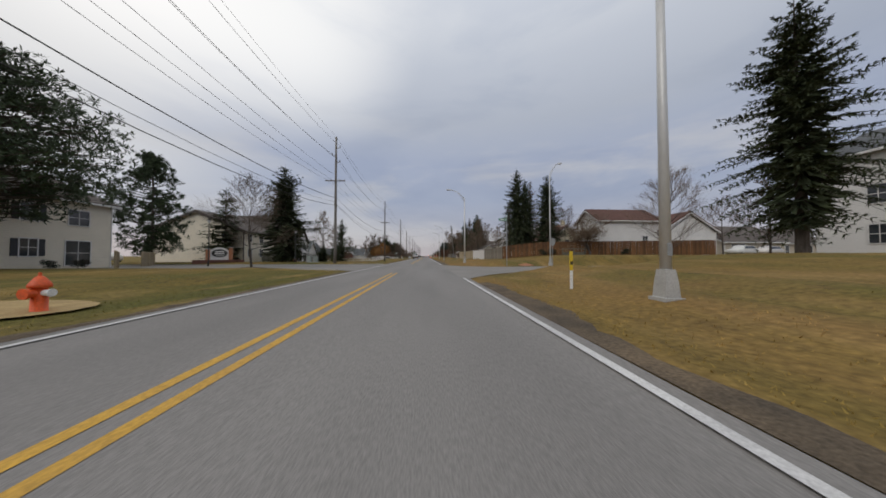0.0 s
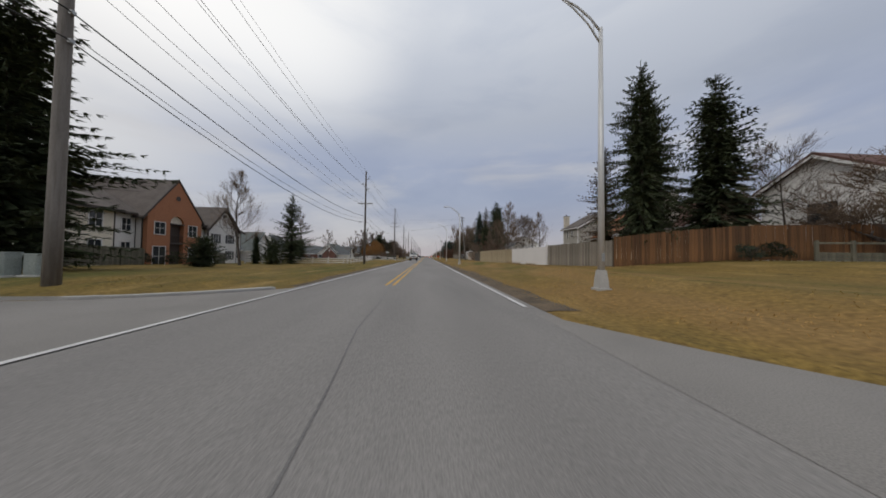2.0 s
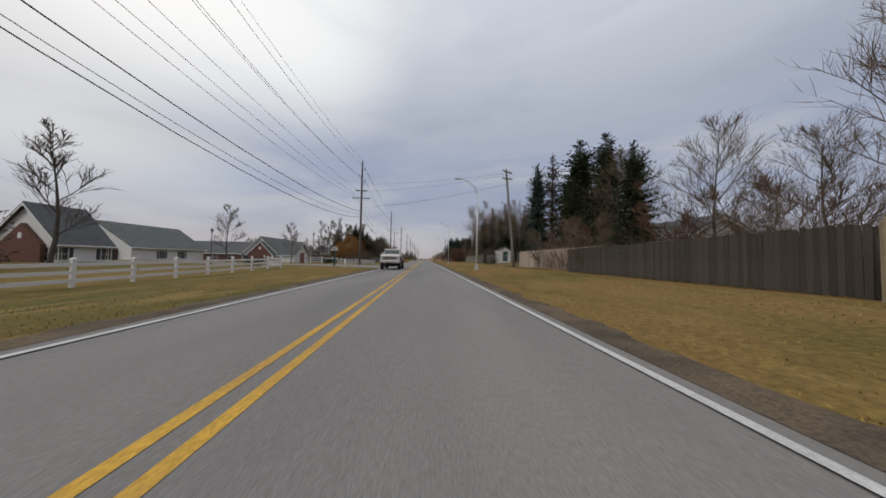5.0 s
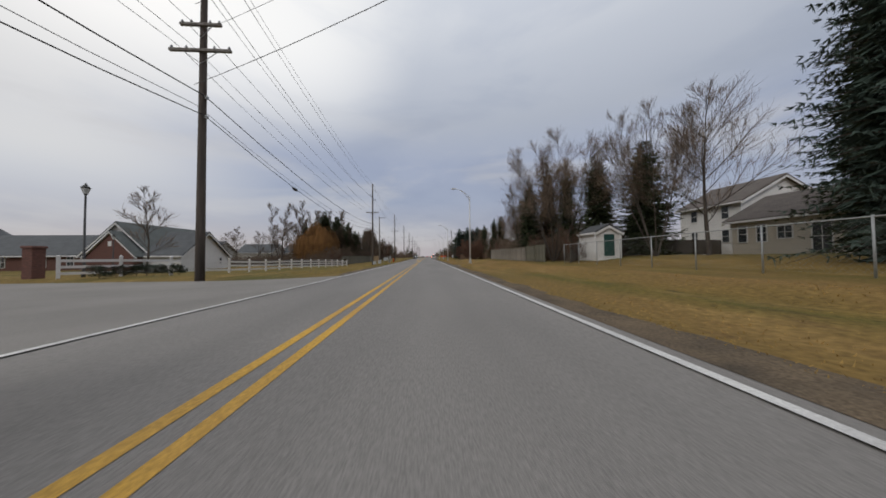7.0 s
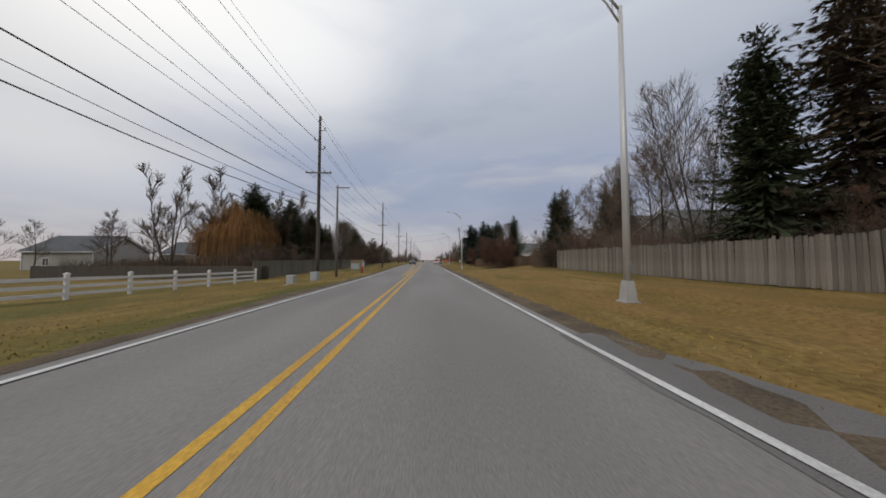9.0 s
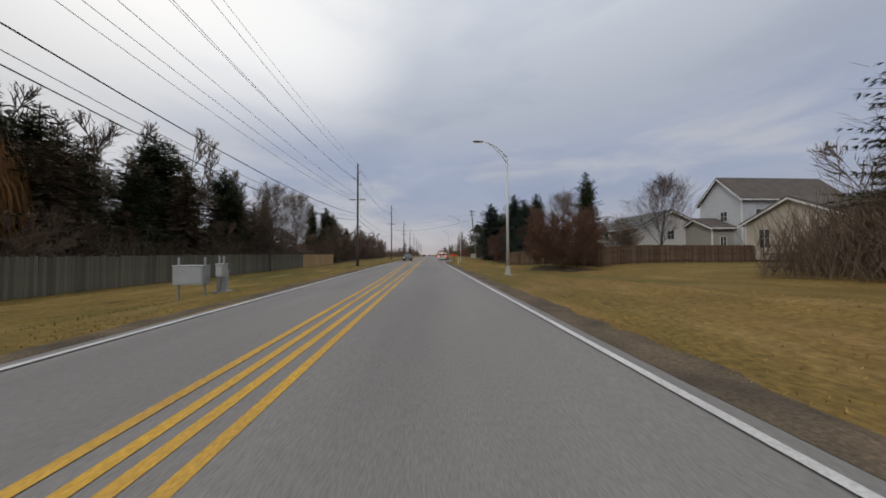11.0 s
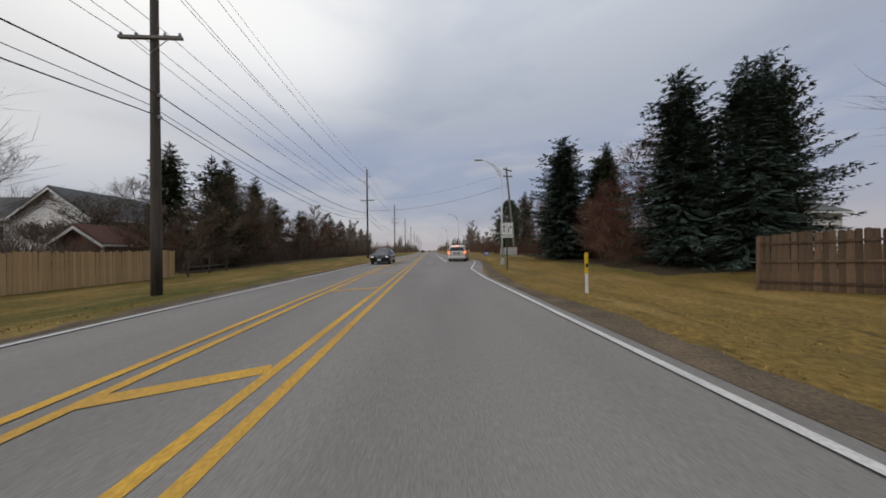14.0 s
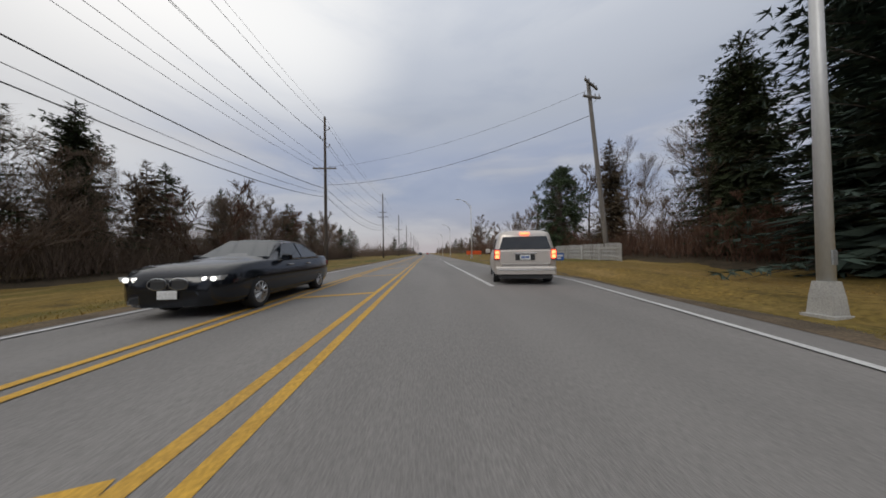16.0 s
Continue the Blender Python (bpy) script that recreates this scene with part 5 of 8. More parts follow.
for key in ("spruce_a", "spruce_b", "spruce_brown"):
    t, c = spruce_mesh(71 + len(key), 12, 3.2, None, .38, .55, .5, .04, .8, .95, .2, 3)
    kind(key + "_far", 12, "spruce_tree", t, c, M_bark, M_needlebrown if "brown" in key else M_needle, "conifer tree")
for key, wd, ri, st in (("bare_b", .33, .8, 1), ("bare_c", .26, 1.5, 3), ("bare_d", .28, 1.15, 1), ("bare_a", .36, .7, 1)):
    t, c = leader_mesh(81 + len(key) + st, 12, wd, .22, 11 if st == 1 else 5, ri, st, .022, 3)
    kind(key + "_far", 12, "bare_tree", t, c, M_bark, M_twig, "leafless tree")

for key, mt in (("brush_a", M_twig), ("brush_red", M_redtwig), ("brush_b", M_twig)):
    t, c = leader_mesh(90 + len(key), 5, .46, .06, 3, .9, 4, .014, 3, .40, .5)
    kind(key + "_far", 5, "bare_shrub", t, c, mt, mt, "leafless shrub")

SPR = "dark green spruce tree with drooping boughs"
BLUE = "blue-green spruce tree with dense layered boughs"
BROWN = "browned thin spruce tree among bare trees"
BARE = "leafless deciduous tree with a spreading crown of twigs"
BRUSH = "tangled leafless brown brush"
put("pine_big", -25.5, 17.0, 13.5, "large pine tree with tufted needles beside a house", 40)
put("pine", -31.5, 34.6, 13.2, "open-grown pine tree with tufted foliage", 0, .85)
put("bare_a", -13.6, 24.6, 8.6, "leafless spreading tree on a mulched lawn island", 10, 1.15)
put("spruce_a", -18.9, 40.6, 14.0, "tall dark green spruce tree beside a utility pole", 15, 1.3)
put("spruce_b", -28.6, 42.6, 11.2, "dark green spruce tree behind an estate sign", 70, 1.15)
put("spruce_bush", -16.8, 49.6, 2.5, "dense green conifer bush in front of apartments", 0, 1.4)
put("bare_d", -19.7, 57.9, 11.2, "slender leafless tree in front of apartments", 30, 1.15)
put("spruce_sparse", -19.6, 69.6, 10.9, "open spruce tree with long sparse boughs", 25)
put("spruce_bush", -19.6, 64.6, 3.6, "dense round dark conifer bush on a lawn", 60, .95)
put("spruce_b", -23.0, 66.6, 4.6, "small dark spruce tree beside apartments", 60)
put("spruce_bush", -27.0, 88.5, 5.0, "dark conifer bush beside a white house", 90, .75)
put("bare_d", -29.6, 94.6, 12.4, "tall slender leafless tree on an estate lawn", 0, 1.1)
put("bare_b", -27.2, 129.6, 8.8, "round-crowned leafless tree in front of a white house", 20, 1.0)
put("bare_b", -30.5, 115.8, 9.6, "pyramidal leafless tree beside an estate drive")
for x, y, h, k in ((-47, 172, 10, "bare_d"), (-43, 174, 9, "bare_d"), (-36, 168, 10, "bare_b"), (-33, 172, 11, "bare_b"), (-39, 178, 10, "bare_c"), (-58, 168, 8, "bare_a"), (-52, 176, 9, "bare_a"), (-66, 178, 9, "bare_b"), (-75, 150, 8, "bare_a"), (-62, 128, 8, "bare_a")):
    put(k, x, y, h, BARE)
put("willow", -24.4, 166.5, 9.6, "rust-brown willow tree with hanging withes", 0, 1.0)
put("willow", -29.5, 171.5, 8.2, "rust-brown willow tree behind another", 80, .9)
for x, y, h in ((-27.5, 170, 10.5), (-32, 176, 11.5), (-21.5, 172, 8.5), (-35, 183, 12)):
    put("spruce_b", x, y, h, SPR)
# the wooded strip behind the fence
for i, y in enumerate((168, 172.5, 176, 179.5, 182.5, 187, 190.5)):
    put(("spruce_a", "spruce_b", "spruce_brown")[i % 3 if i not in (4, 5) else 1], -23.6 - (i * 37 % 5) * .7, y, (13.0, 12.2, 11.5, 13.2, 13.8, 12.4, 11.8)[i], SPR if i % 3 != 2 else BROWN, None, 1.3)
for i, y in enumerate((170, 174, 178, 183.5, 186, 189.5, 192.5)):
    put(("bare_b", "bare_c", "bare_d")[i % 3], -22.5 - (i * 53 % 4), y, (9, 10.5, 9.5, 11, 9, 10, 8.5)[i], BARE)
put("bare_oval", -16.2, 184.0, 10.8, "leafless tree with rising limbs in front of a fence", 20, 1.0)
put("bare_oval", -19.1, 195.7, 12.5, "leafless forked tree behind a board fence", 20, 1.0)
for i, (x, y, h) in enumerate(((-29.5, 182.0, 16.0), (-27.0, 186.0, 17.0), (-31, 178, 15.5), (-26.0, 191, 15.0), (-30, 172, 16.5), (-33, 166, 15))):
    put("bare_c", x, y, h, "tall leafless tree rising above spruces", i * 70, 1.0)
for i, (x, y, h) in enumerate(((-20.6, 170, 9.5), (-21.0, 174.6, 9.0), (-20.4, 178.2, 10.0), (-20.8, 184.6, 9.6), (-21.2, 188.8, 8.6))):
    put(("spruce_brown", "spruce_b")[i % 2], x, y, h, BROWN if i % 2 == 0 else SPR, None, 1.3)
put("bare_a", -24, 200.5, 9.0, BARE); put("spruce_brown", -23.4, 194.4, 10.5, BROWN); put("spruce_brown", -21.5, 192.0, 10.0, BROWN); put("spruce_brown", -26.6, 201.6, 8.5, BROWN); put("bare_a", -25.3, 210.5, 8.9, "leafless spreading garden tree behind a new fence"); put("apple", -27.6, 209.5, 6.6, "leafless spreading garden tree behind a new fence", 60)
for i, y in enumerate((166, 169, 173, 177, 181, 184, 188, 191, 207, 210.5)):
    put(("brush_a", "brush_b", "brush_red")[i % 3], -20.5 - (i * 29 % 4) * .8, y, 4.6 + (i * 17 % 5) * .4, BRUSH)
for i, (x, y, h) in enumerate(((-22.8, 212.4, 12.2), (-20.4, 214.4, 11.6), (-22.4, 219.3, 12.6), (-22.8, 225.4, 12.2), (-22.5, 230, 9.5), (-25.5, 235, 11), (-23.5, 240, 9.5), (-26, 247, 10.5), (-22.0, 253, 10), (-24.5, 260, 11), (-25, 270, 11), (-21, 279, 9))):
    put(("spruce_b", "spruce_sparse", "spruce_a", "spruce_b", "spruce_brown")[i % 5], x - 1.2, y, h * 1.02, SPR if i % 5 != 4 else BROWN, None, 1.15)
for i in range(14):
    put(("brush_a", "brush_b", "brush_red", "brush_a")[i % 4], -18.9 - (i * 31 % 6) * .75, 207.5 + i * 3.9, 5.2 + (i * 23 % 7) * .55, BRUSH, None, 1.2)
for i in range(16):
    put(("bare_b", "bare_oval", "bare_a", "bare_c")[i % 4], -20.0 - (i * 41 % 5), 211 + i * 4.6, 8.0 + (i * 19 % 5) * .7, BARE)
# behind the left-hand verge between the willow and the fence
for i in range(7):
    put(("brush_red", "brush_a", "brush_b")[i % 3], -18.5 - (i * 13 % 4), 160.5 + i * 1.6, 3.6 + (i % 3) * .5, BRUSH)

# right-hand side
put("spruce_trunk", 25.6, 15.4, 16.5, "tall spruce tree with long drooping boughs beside a house", 0, 1.05)
put("bare_b", 24.6, 23.4, 9.8, "leafless spreading tree on the verge of a side street", 30, 1.15)
put("bare_a", 36.0, 24.5, 9.2, "leafless spreading tree beside a side street", 190)
put("bare_a", 50.0, 40.5, 10.0, "leafless tree at the end of a board fence")
put("apple", 26.8, 39.2, 6.4, "leafless crooked tree in front of a board fence", 40)
put("spruce_trunk", 17.8, 46.2, 15.6, "pointed dark spruce tree behind a board fence", 0, .85)
put("spruce_trunk", 19.8, 47.6, 14.0, "pointed dark spruce tree behind a board fence", 50, .8)
put("bare_a", 24.8, 42.8, 8.5, "leafless garden tree behind a red board fence", 15); put("spruce_a", 22.9, 45.2, 13.8, "broad dark spruce tree behind a board fence", 80, 1.0)
put("larch", 17.8, 50.4, 10.6, "thin browned larch behind a grey fence", 30, 1.25)
put("larch", 21.4, 49.2, 14.0, "tall thin larch behind a board fence", 0)
put("brush_a", 23.8, 45.5, 5.0, BRUSH)
put("bare_d", 22.5, 76.0, 9.0, BARE); put("bare_oval", 16.3, 67.2, 7.6, "large leafless garden tree behind a tan fence", 0, 1.15)
put("bare_d", 17.0, 77.0, 11.5, "upright leafless tree behind a fence"); put("bare_b", 16.2, 72.6, 6.2, BARE, 40, 1.1)
put("bare_b", 16.2, 83.0, 8.5, BARE); put("bare_d", 15.5, 89.0, 9.5, BARE); put("bare_a", 24, 84, 9, BARE)
for i, (x, y, h) in enumerate(((14.6, 86.5, 8.5), (15.8, 91.0, 9.2), (16.8, 97.5, 9.0))):
    put("spruce_b", x, y, h, SPR)
for i in range(8):
    put(("brush_a", "brush_b", "brush_red")[i % 3], 13.6 + (i * 7 % 4) * .7, 78 + i * 3.0, 4.0 + (i % 3) * .7, BRUSH)
put("spruce_blue", 17.6, 108.4, 14.6, "tall dense spruce tree beside a leaning pole", 0, .72)
put("larch", 19.3, 107.2, 15.5, "tall thin larch among spruces", 60, 1.0)
put("spruce_a", 22.0, 104.8, 16.5, "tall dark spruce tree overhanging a cream fence", 10, 1.15)
put("spruce_a", 19.8, 96.5, 13.5, "dark spruce tree behind a cream fence", 110, 1.0)
put("spruce_a", 24.6, 112.6, 14.5, "large dark spruce tree with layered boughs", 30, .9)
put("bare_b", 24.0, 98.0, 13.0, BARE)
put("spruce_a", 21.9, 124.9, 10.8, "dark open spruce tree beside a garden shed", 0, 1.0); put("spruce_b", 18.7, 127.0, 10.4, "dark spruce tree behind a garden shed", 0, 1.1)
put("spruce_b", 26.0, 128.8, 13.0, "dark spruce tree behind a garden fence", 40, 1.15)
put("spruce_brown", 18.4, 137.4, 13.6, "browned spruce tree behind a weathered fence", 0, 1.05)
put("spruce_a", 16.6, 139.2, 11.5, "dark spruce tree behind a weathered fence", 60, .95)
put("spruce_b", 19.4, 134.0, 11.5, "dark spruce tree tangled in bare branches", 0, 1.0); put("spruce_brown", 21.8, 130.8, 11.0, "browned spruce tree behind a garden", 40, 1.2)
put("bare_vase", 15.3, 129.0, 14.8, "large leafless tree with many tall spreading stems", 0, .95); put("bare_c", 20.6, 135.0, 13.5, "large leafless tree with several tall stems", 50, 1.2)
put("bare_c", 16.2, 142.0, 12.5, "leafless tree with several tall stems", 90, 1.0)
put("bare_vase", 19.8, 121.4, 13.2, "tall leafless tree with several stems beside a shed", 70, .8); put("bare_b", 20.7, 117.8, 12.4, "tall leafless tree in front of a white house", 45, 1.0)
for i in range(6):
    put(("brush_red", "brush_a")[i % 2], 15.4 + (i % 3) * .9, 125.0 + i * 2.6, 3.4 + (i % 3) * .5, BRUSH)
for i, (x, y, h) in enumerate(((18, 146, 10), (20.5, 150, 10.5), (17.6, 151.5, 9.5), (21.5, 156, 11), (18.5, 158.5, 9.5), (24, 147, 11))):
    put(("bare_b", "bare_a", "bare_c")[i % 3], x, y, h, BARE)
for x, y, h, k in ((16.0, 158.0, 8.6, "spruce_b"), (18.2, 160.5, 9.4, "spruce_a"), (21, 154, 9.5, "spruce_brown"), (23.5, 160, 10, "spruce_b")):
    put(k, x, y, h, SPR if k != "spruce_brown" else BROWN)
for i in range(6):
    put(("brush_red", "brush_a", "brush_b")[i % 3], 15.6 + (i * 5 % 3) * .9, 152 + i * 1.6, 3.8 + (i % 3) * .5, BRUSH)
put("spruce_a", 30.5, 166.5, 13.0, "dark spruce tree with drooping boughs on a lawn", 10)
put("brush_fine", 14.6, 179.6, 6.9, "large tangle of red-brown leafless shrub", 0, 1.1)
put("brush_fine", 15.6, 177.6, 6.0, "tangle of red-brown leafless shrub beside a fence", 50, 1.1); put("brush_fine", 15.2, 180.8, 6.6, BRUSH, 200, 1.15)
put("brush_fine", 16.0, 182.2, 6.4, BRUSH, 70, 1.1); put("brush_fine", 14.3, 183.4, 5.2, BRUSH, 140, 1.1)
put("spruce_a", 19.2, 182.5, 10.4, "spruce tree with open boughs behind shrubs", 0, .9)
put("bare_oval", 31.4, 186.0, 12.0, "oval-crowned leafless tree behind a board fence", 0, 1.2)
put("apple", 27.5, 189.0, 6.0, "low leafless garden tree"); put("bare_oval", 20.9, 191.4, 11.0, "oval-crowned leafless tree behind a board fence", 60, 1.25)
put("bare_b", 24.0, 192.0, 7.4, "leafless crooked garden tree behind a board fence", 100, 1.2)
put("spruce_blue", 16.6, 200.3, 11.8, BLUE, 0, 1.15); put("spruce_blue", 17.4, 197.4, 10.4, BLUE, 70, 1.1); put("spruce_blue", 20.0, 198.6, 11.4, BLUE, 140, .95); put("larch", 20.6, 198.2, 10.8, "thin half-dead larch beside blue spruces", 20, .8)
put("spruce_blue", 14.9, 211.2, 12.2, BLUE, 30, 1.4); put("spruce_a", 17.6, 209.6, 9.4, "green pine-like spruce tree beside a blue spruce", 60, 1.2)
put("red_tree", 14.6, 204.6, 5.6, "small tree with dead red-brown leaves", 0, 1.0); put("red_tree", 17.4, 206.2, 7.2, "tree with sparse dead red leaves", 100, .9)
put("red_tree", 19.4, 204.4, 11.0, "tall tree with sparse dead red leaves", 40, .8); put("spruce_a", 22.5, 205.0, 11.0, "dark spruce tree behind russet trees", 20, 1.2); put("spruce_b", 21.0, 213.5, 12.0, "dark spruce tree behind a blue spruce", 90, 1.2); put("brush_red", 13.4, 202.0, 3.6, BRUSH)
for x, y, h, k in ((17.5, 217.5, 11.5, "spruce_a"), (20.0, 220.5, 11.0, "spruce_blue"), (23, 216, 12, "spruce_a"), (16.4, 226.0, 9.6, "spruce_brown"), (16.0, 233.5, 9.5, "pine"), (18.8, 240, 10, "spruce_b")):
    put(k, x, y, h, BROWN if k == "spruce_brown" else SPR if k != "pine" else "pine tree with tufted foliage beyond a pole")
for i in range(14):
    put(("bare_b", "bare_c", "bare_a")[i % 3], 17 + (i * 37 % 9), 219 + i * 7, 8.5 + (i * 11 % 5) * .8, BARE)
for i in range(14):
    put(("brush_red", "brush_a", "brush_b")[i % 3], 13.5 + (i * 17 % 5) * .8 + (2 if i < 3 else 0), 216 + i * 6, 3.8 + (i * 7 % 4) * .6, BRUSH)

# thickets of undergrowth, too dense to count
def thicket(name, x0, x1, y0, y1, n, hmax, material, label, seed):
    rnd = random.Random(seed); m = Mesh()
    for i in range(n):
        x, y = rnd.uniform(x0, x1), rnd.uniform(y0, y1)
        c = .5 + .5 * noise.noise((x * .35, y * .25, seed))
        h = hmax * rnd.uniform(.2, 1) ** 1.3 * (.35 + .95 * c)
        a, l = rnd.uniform(0, 6.3), rnd.uniform(.1, .5)
        z = height(x, y)
        p, q = Vector((x, y, z + h * rnd.uniform(0, .45))), Vector((x + math.cos(a) * h * l, y + math.sin(a) * h * l, z + h))
        s = Vector((rnd.gauss(0, 1), rnd.gauss(0, 1), .2)).normalized() * rnd.uniform(.008, .02)
        b = len(m.v)
        m.v += [tuple(p - s), tuple(p + s), tuple(q)]
        m.f.append((b, b + 1, b + 2))
    tagged(new(name, finish(m, name, material)), label, "undergrowth", kind="stuff")


thicket("thicket", -27, -19.6, 206, 285, 42000, 5.6, M_twig, "dense brown undergrowth of leafless stems", 3)
thicket("thicket", -25, -18, 160, 203, 30000, 4.8, M_twig, "dense brown undergrowth behind a fence", 4)
thicket("thicket", 15.0, 22, 214, 300, 40000, 3.6, M_redtwig, "dense red-brown undergrowth of leafless stems", 5)
thicket("thicket", 15.2, 22, 135, 164, 26000, 4.6, M_twig, "dense brown undergrowth behind a weathered fence", 6)
thicket("thicket", 13.6, 18, 76, 100, 16000, 3.6, M_twig, "dense brown undergrowth behind a dark fence", 7)
thicket("thicket", 15.8, 25, 200.5, 216, 15000, 3.6, M_redtwig, "dense red-brown undergrowth between spruces", 11)
thicket("thicket", 15.6, 25, 126.5, 136, 13000, 3.4, M_twig, "dense brown undergrowth beside a weathered fence", 12)
thicket("thicket", -46, -26, 164, 182, 22000, 3.4, M_twig, "dense brown undergrowth beyond a field", 8)
thicket("thicket", -40, -14, 290, 620, 60000, 6.5, M_twig, "distant brown undergrowth beside the road", 9)
thicket("thicket", 14, 40, 300, 620, 60000, 6.5, M_twig, "distant brown undergrowth beside the road", 10)

# far woods on both sides of the road, down to the horizon
rnd = random.Random(77)
far, farn = Mesh(), Mesh()
bt, bc = leader_mesh(61, 9, .42, .2, 7, .9, 1, .03, 3)
st, sc = spruce_mesh(62, 10, 2.6, M_needle, .35, .8, .5, .04, .85, .8)
for i in range(70):
    side = -1 if i % 2 else 1
    y = 285 + i * 6.5 + rnd.uniform(-3, 3)
    x = side * (15 + rnd.uniform(0, 16) + max(0, (y - 500) * .02))
    s = rnd.uniform(.7, 1.15); a = rnd.uniform(0, 6.3); ca, sa = math.cos(a) * s, math.sin(a) * s
    src, dst = ((st, far), (sc, farn)) if i % 5 < 2 else ((bt, far), (bc, far)), None
    for m_, to in src:
        to.add([(x + px * ca - py * sa, y + px * sa + py * ca, pz * s) for px, py, pz in m_.v], m_.f)
w1 = tagged(new("far_woods", finish(far, "far_woods", M_twig)), "distant brown leafless woods lining the road", "woods", kind="stuff")
w2 = tagged(new("far_conifers", finish(farn, "far_conifers", M_needle)), "distant dark conifers lining the road", "woods", kind="stuff")

# kinds that no place uses
for k in [k for k in KIND if k not in USED and k != "shrub_round"]:
    for ch in list(KIND[k][0].children):
        bpy.data.objects.remove(ch)
    bpy.data.objects.remove(KIND[k][0])

# ---- houses ----
def window_part(parent, face, u, z, w, h, off, shutters=False, grid=(2, 2), frame_mat=None, door=False):
    """A window on a wall face; face maps (u, out, z) to the place."""
    fm = frame_mat or M_trim
    t = 0.07
    rect = lambda d, o: [face(uu, o, zz) for uu, zz in ((u - w / 2 - d, z - d), (u + w / 2 + d, z - d), (u + w / 2 + d, z + h + d), (u - w / 2 - d, z + h + d))]
    fr = Mesh().add(rect(t, -.02) + rect(t, .05) + rect(0, .05) + rect(0, -.02), [(4 * a + i, 4 * a + (i + 1) % 4, 4 * ((a + 1) % 4) + (i + 1) % 4, 4 * ((a + 1) % 4) + i) for a in range(4) for i in range(4)])
    win = part("door" if door else "window", fr, fm, parent)

    def bar(u0, u1, z0, z1, o1):
        ps = [face(uu, oo, zz) for zz in (z0, z1) for uu, oo in ((u0, 0.0), (u1, 0.0), (u1, o1), (u0, o1))]
        part("muntin", Mesh().add(ps, [(3, 2, 1, 0), (4, 5, 6, 7), (0, 1, 5, 4), (1, 2, 6, 5), (2, 3, 7, 6), (3, 0, 4, 7)]), fm, win)
    for i in range(1, grid[0]):
        uu = u - w / 2 + w * i / grid[0]; bar(uu - .02, uu + .02, z, z + h, 0.03)
    for i in range(1, grid[1]):
        zz = z + h * i / grid[1]; bar(u - w / 2, u + w / 2, zz - .02, zz + .02, 0.034)
    pn = Mesh().add([face(uu, oo, zz) for oo in (0.004, 0.012) for uu, zz in ((u - w / 2, z), (u + w / 2, z), (u + w / 2, z + h), (u - w / 2, z + h))], [(0, 1, 2, 3), (7, 6, 5, 4), (0, 4, 5, 1), (1, 5, 6, 2), (2, 6, 7, 3), (3, 7, 4, 0)])
    part("pane", pn, M_pane, win)
    if shutters:
        for s in (-1, 1):
            c = u + s * (w / 2 + 0.07 + 0.19)
            prof = [(-.005, z + h), (-.005, z)] + [q for k in range(9) for q in ((.05, z + h * k / 9), (.03, z + h * (k + .9) / 9))]
            n = len(prof)
            sh = Mesh().add([face(c + du, o, zz) for du in (-.18, .18) for o, zz in prof], [tuple(range(n)), tuple(range(2 * n - 1, n - 1, -1))] + [(i, i + n, (i + 1) % n + n, (i + 1) % n) for i in range(n)])
            part("shutter", sh, M_shutter, win)


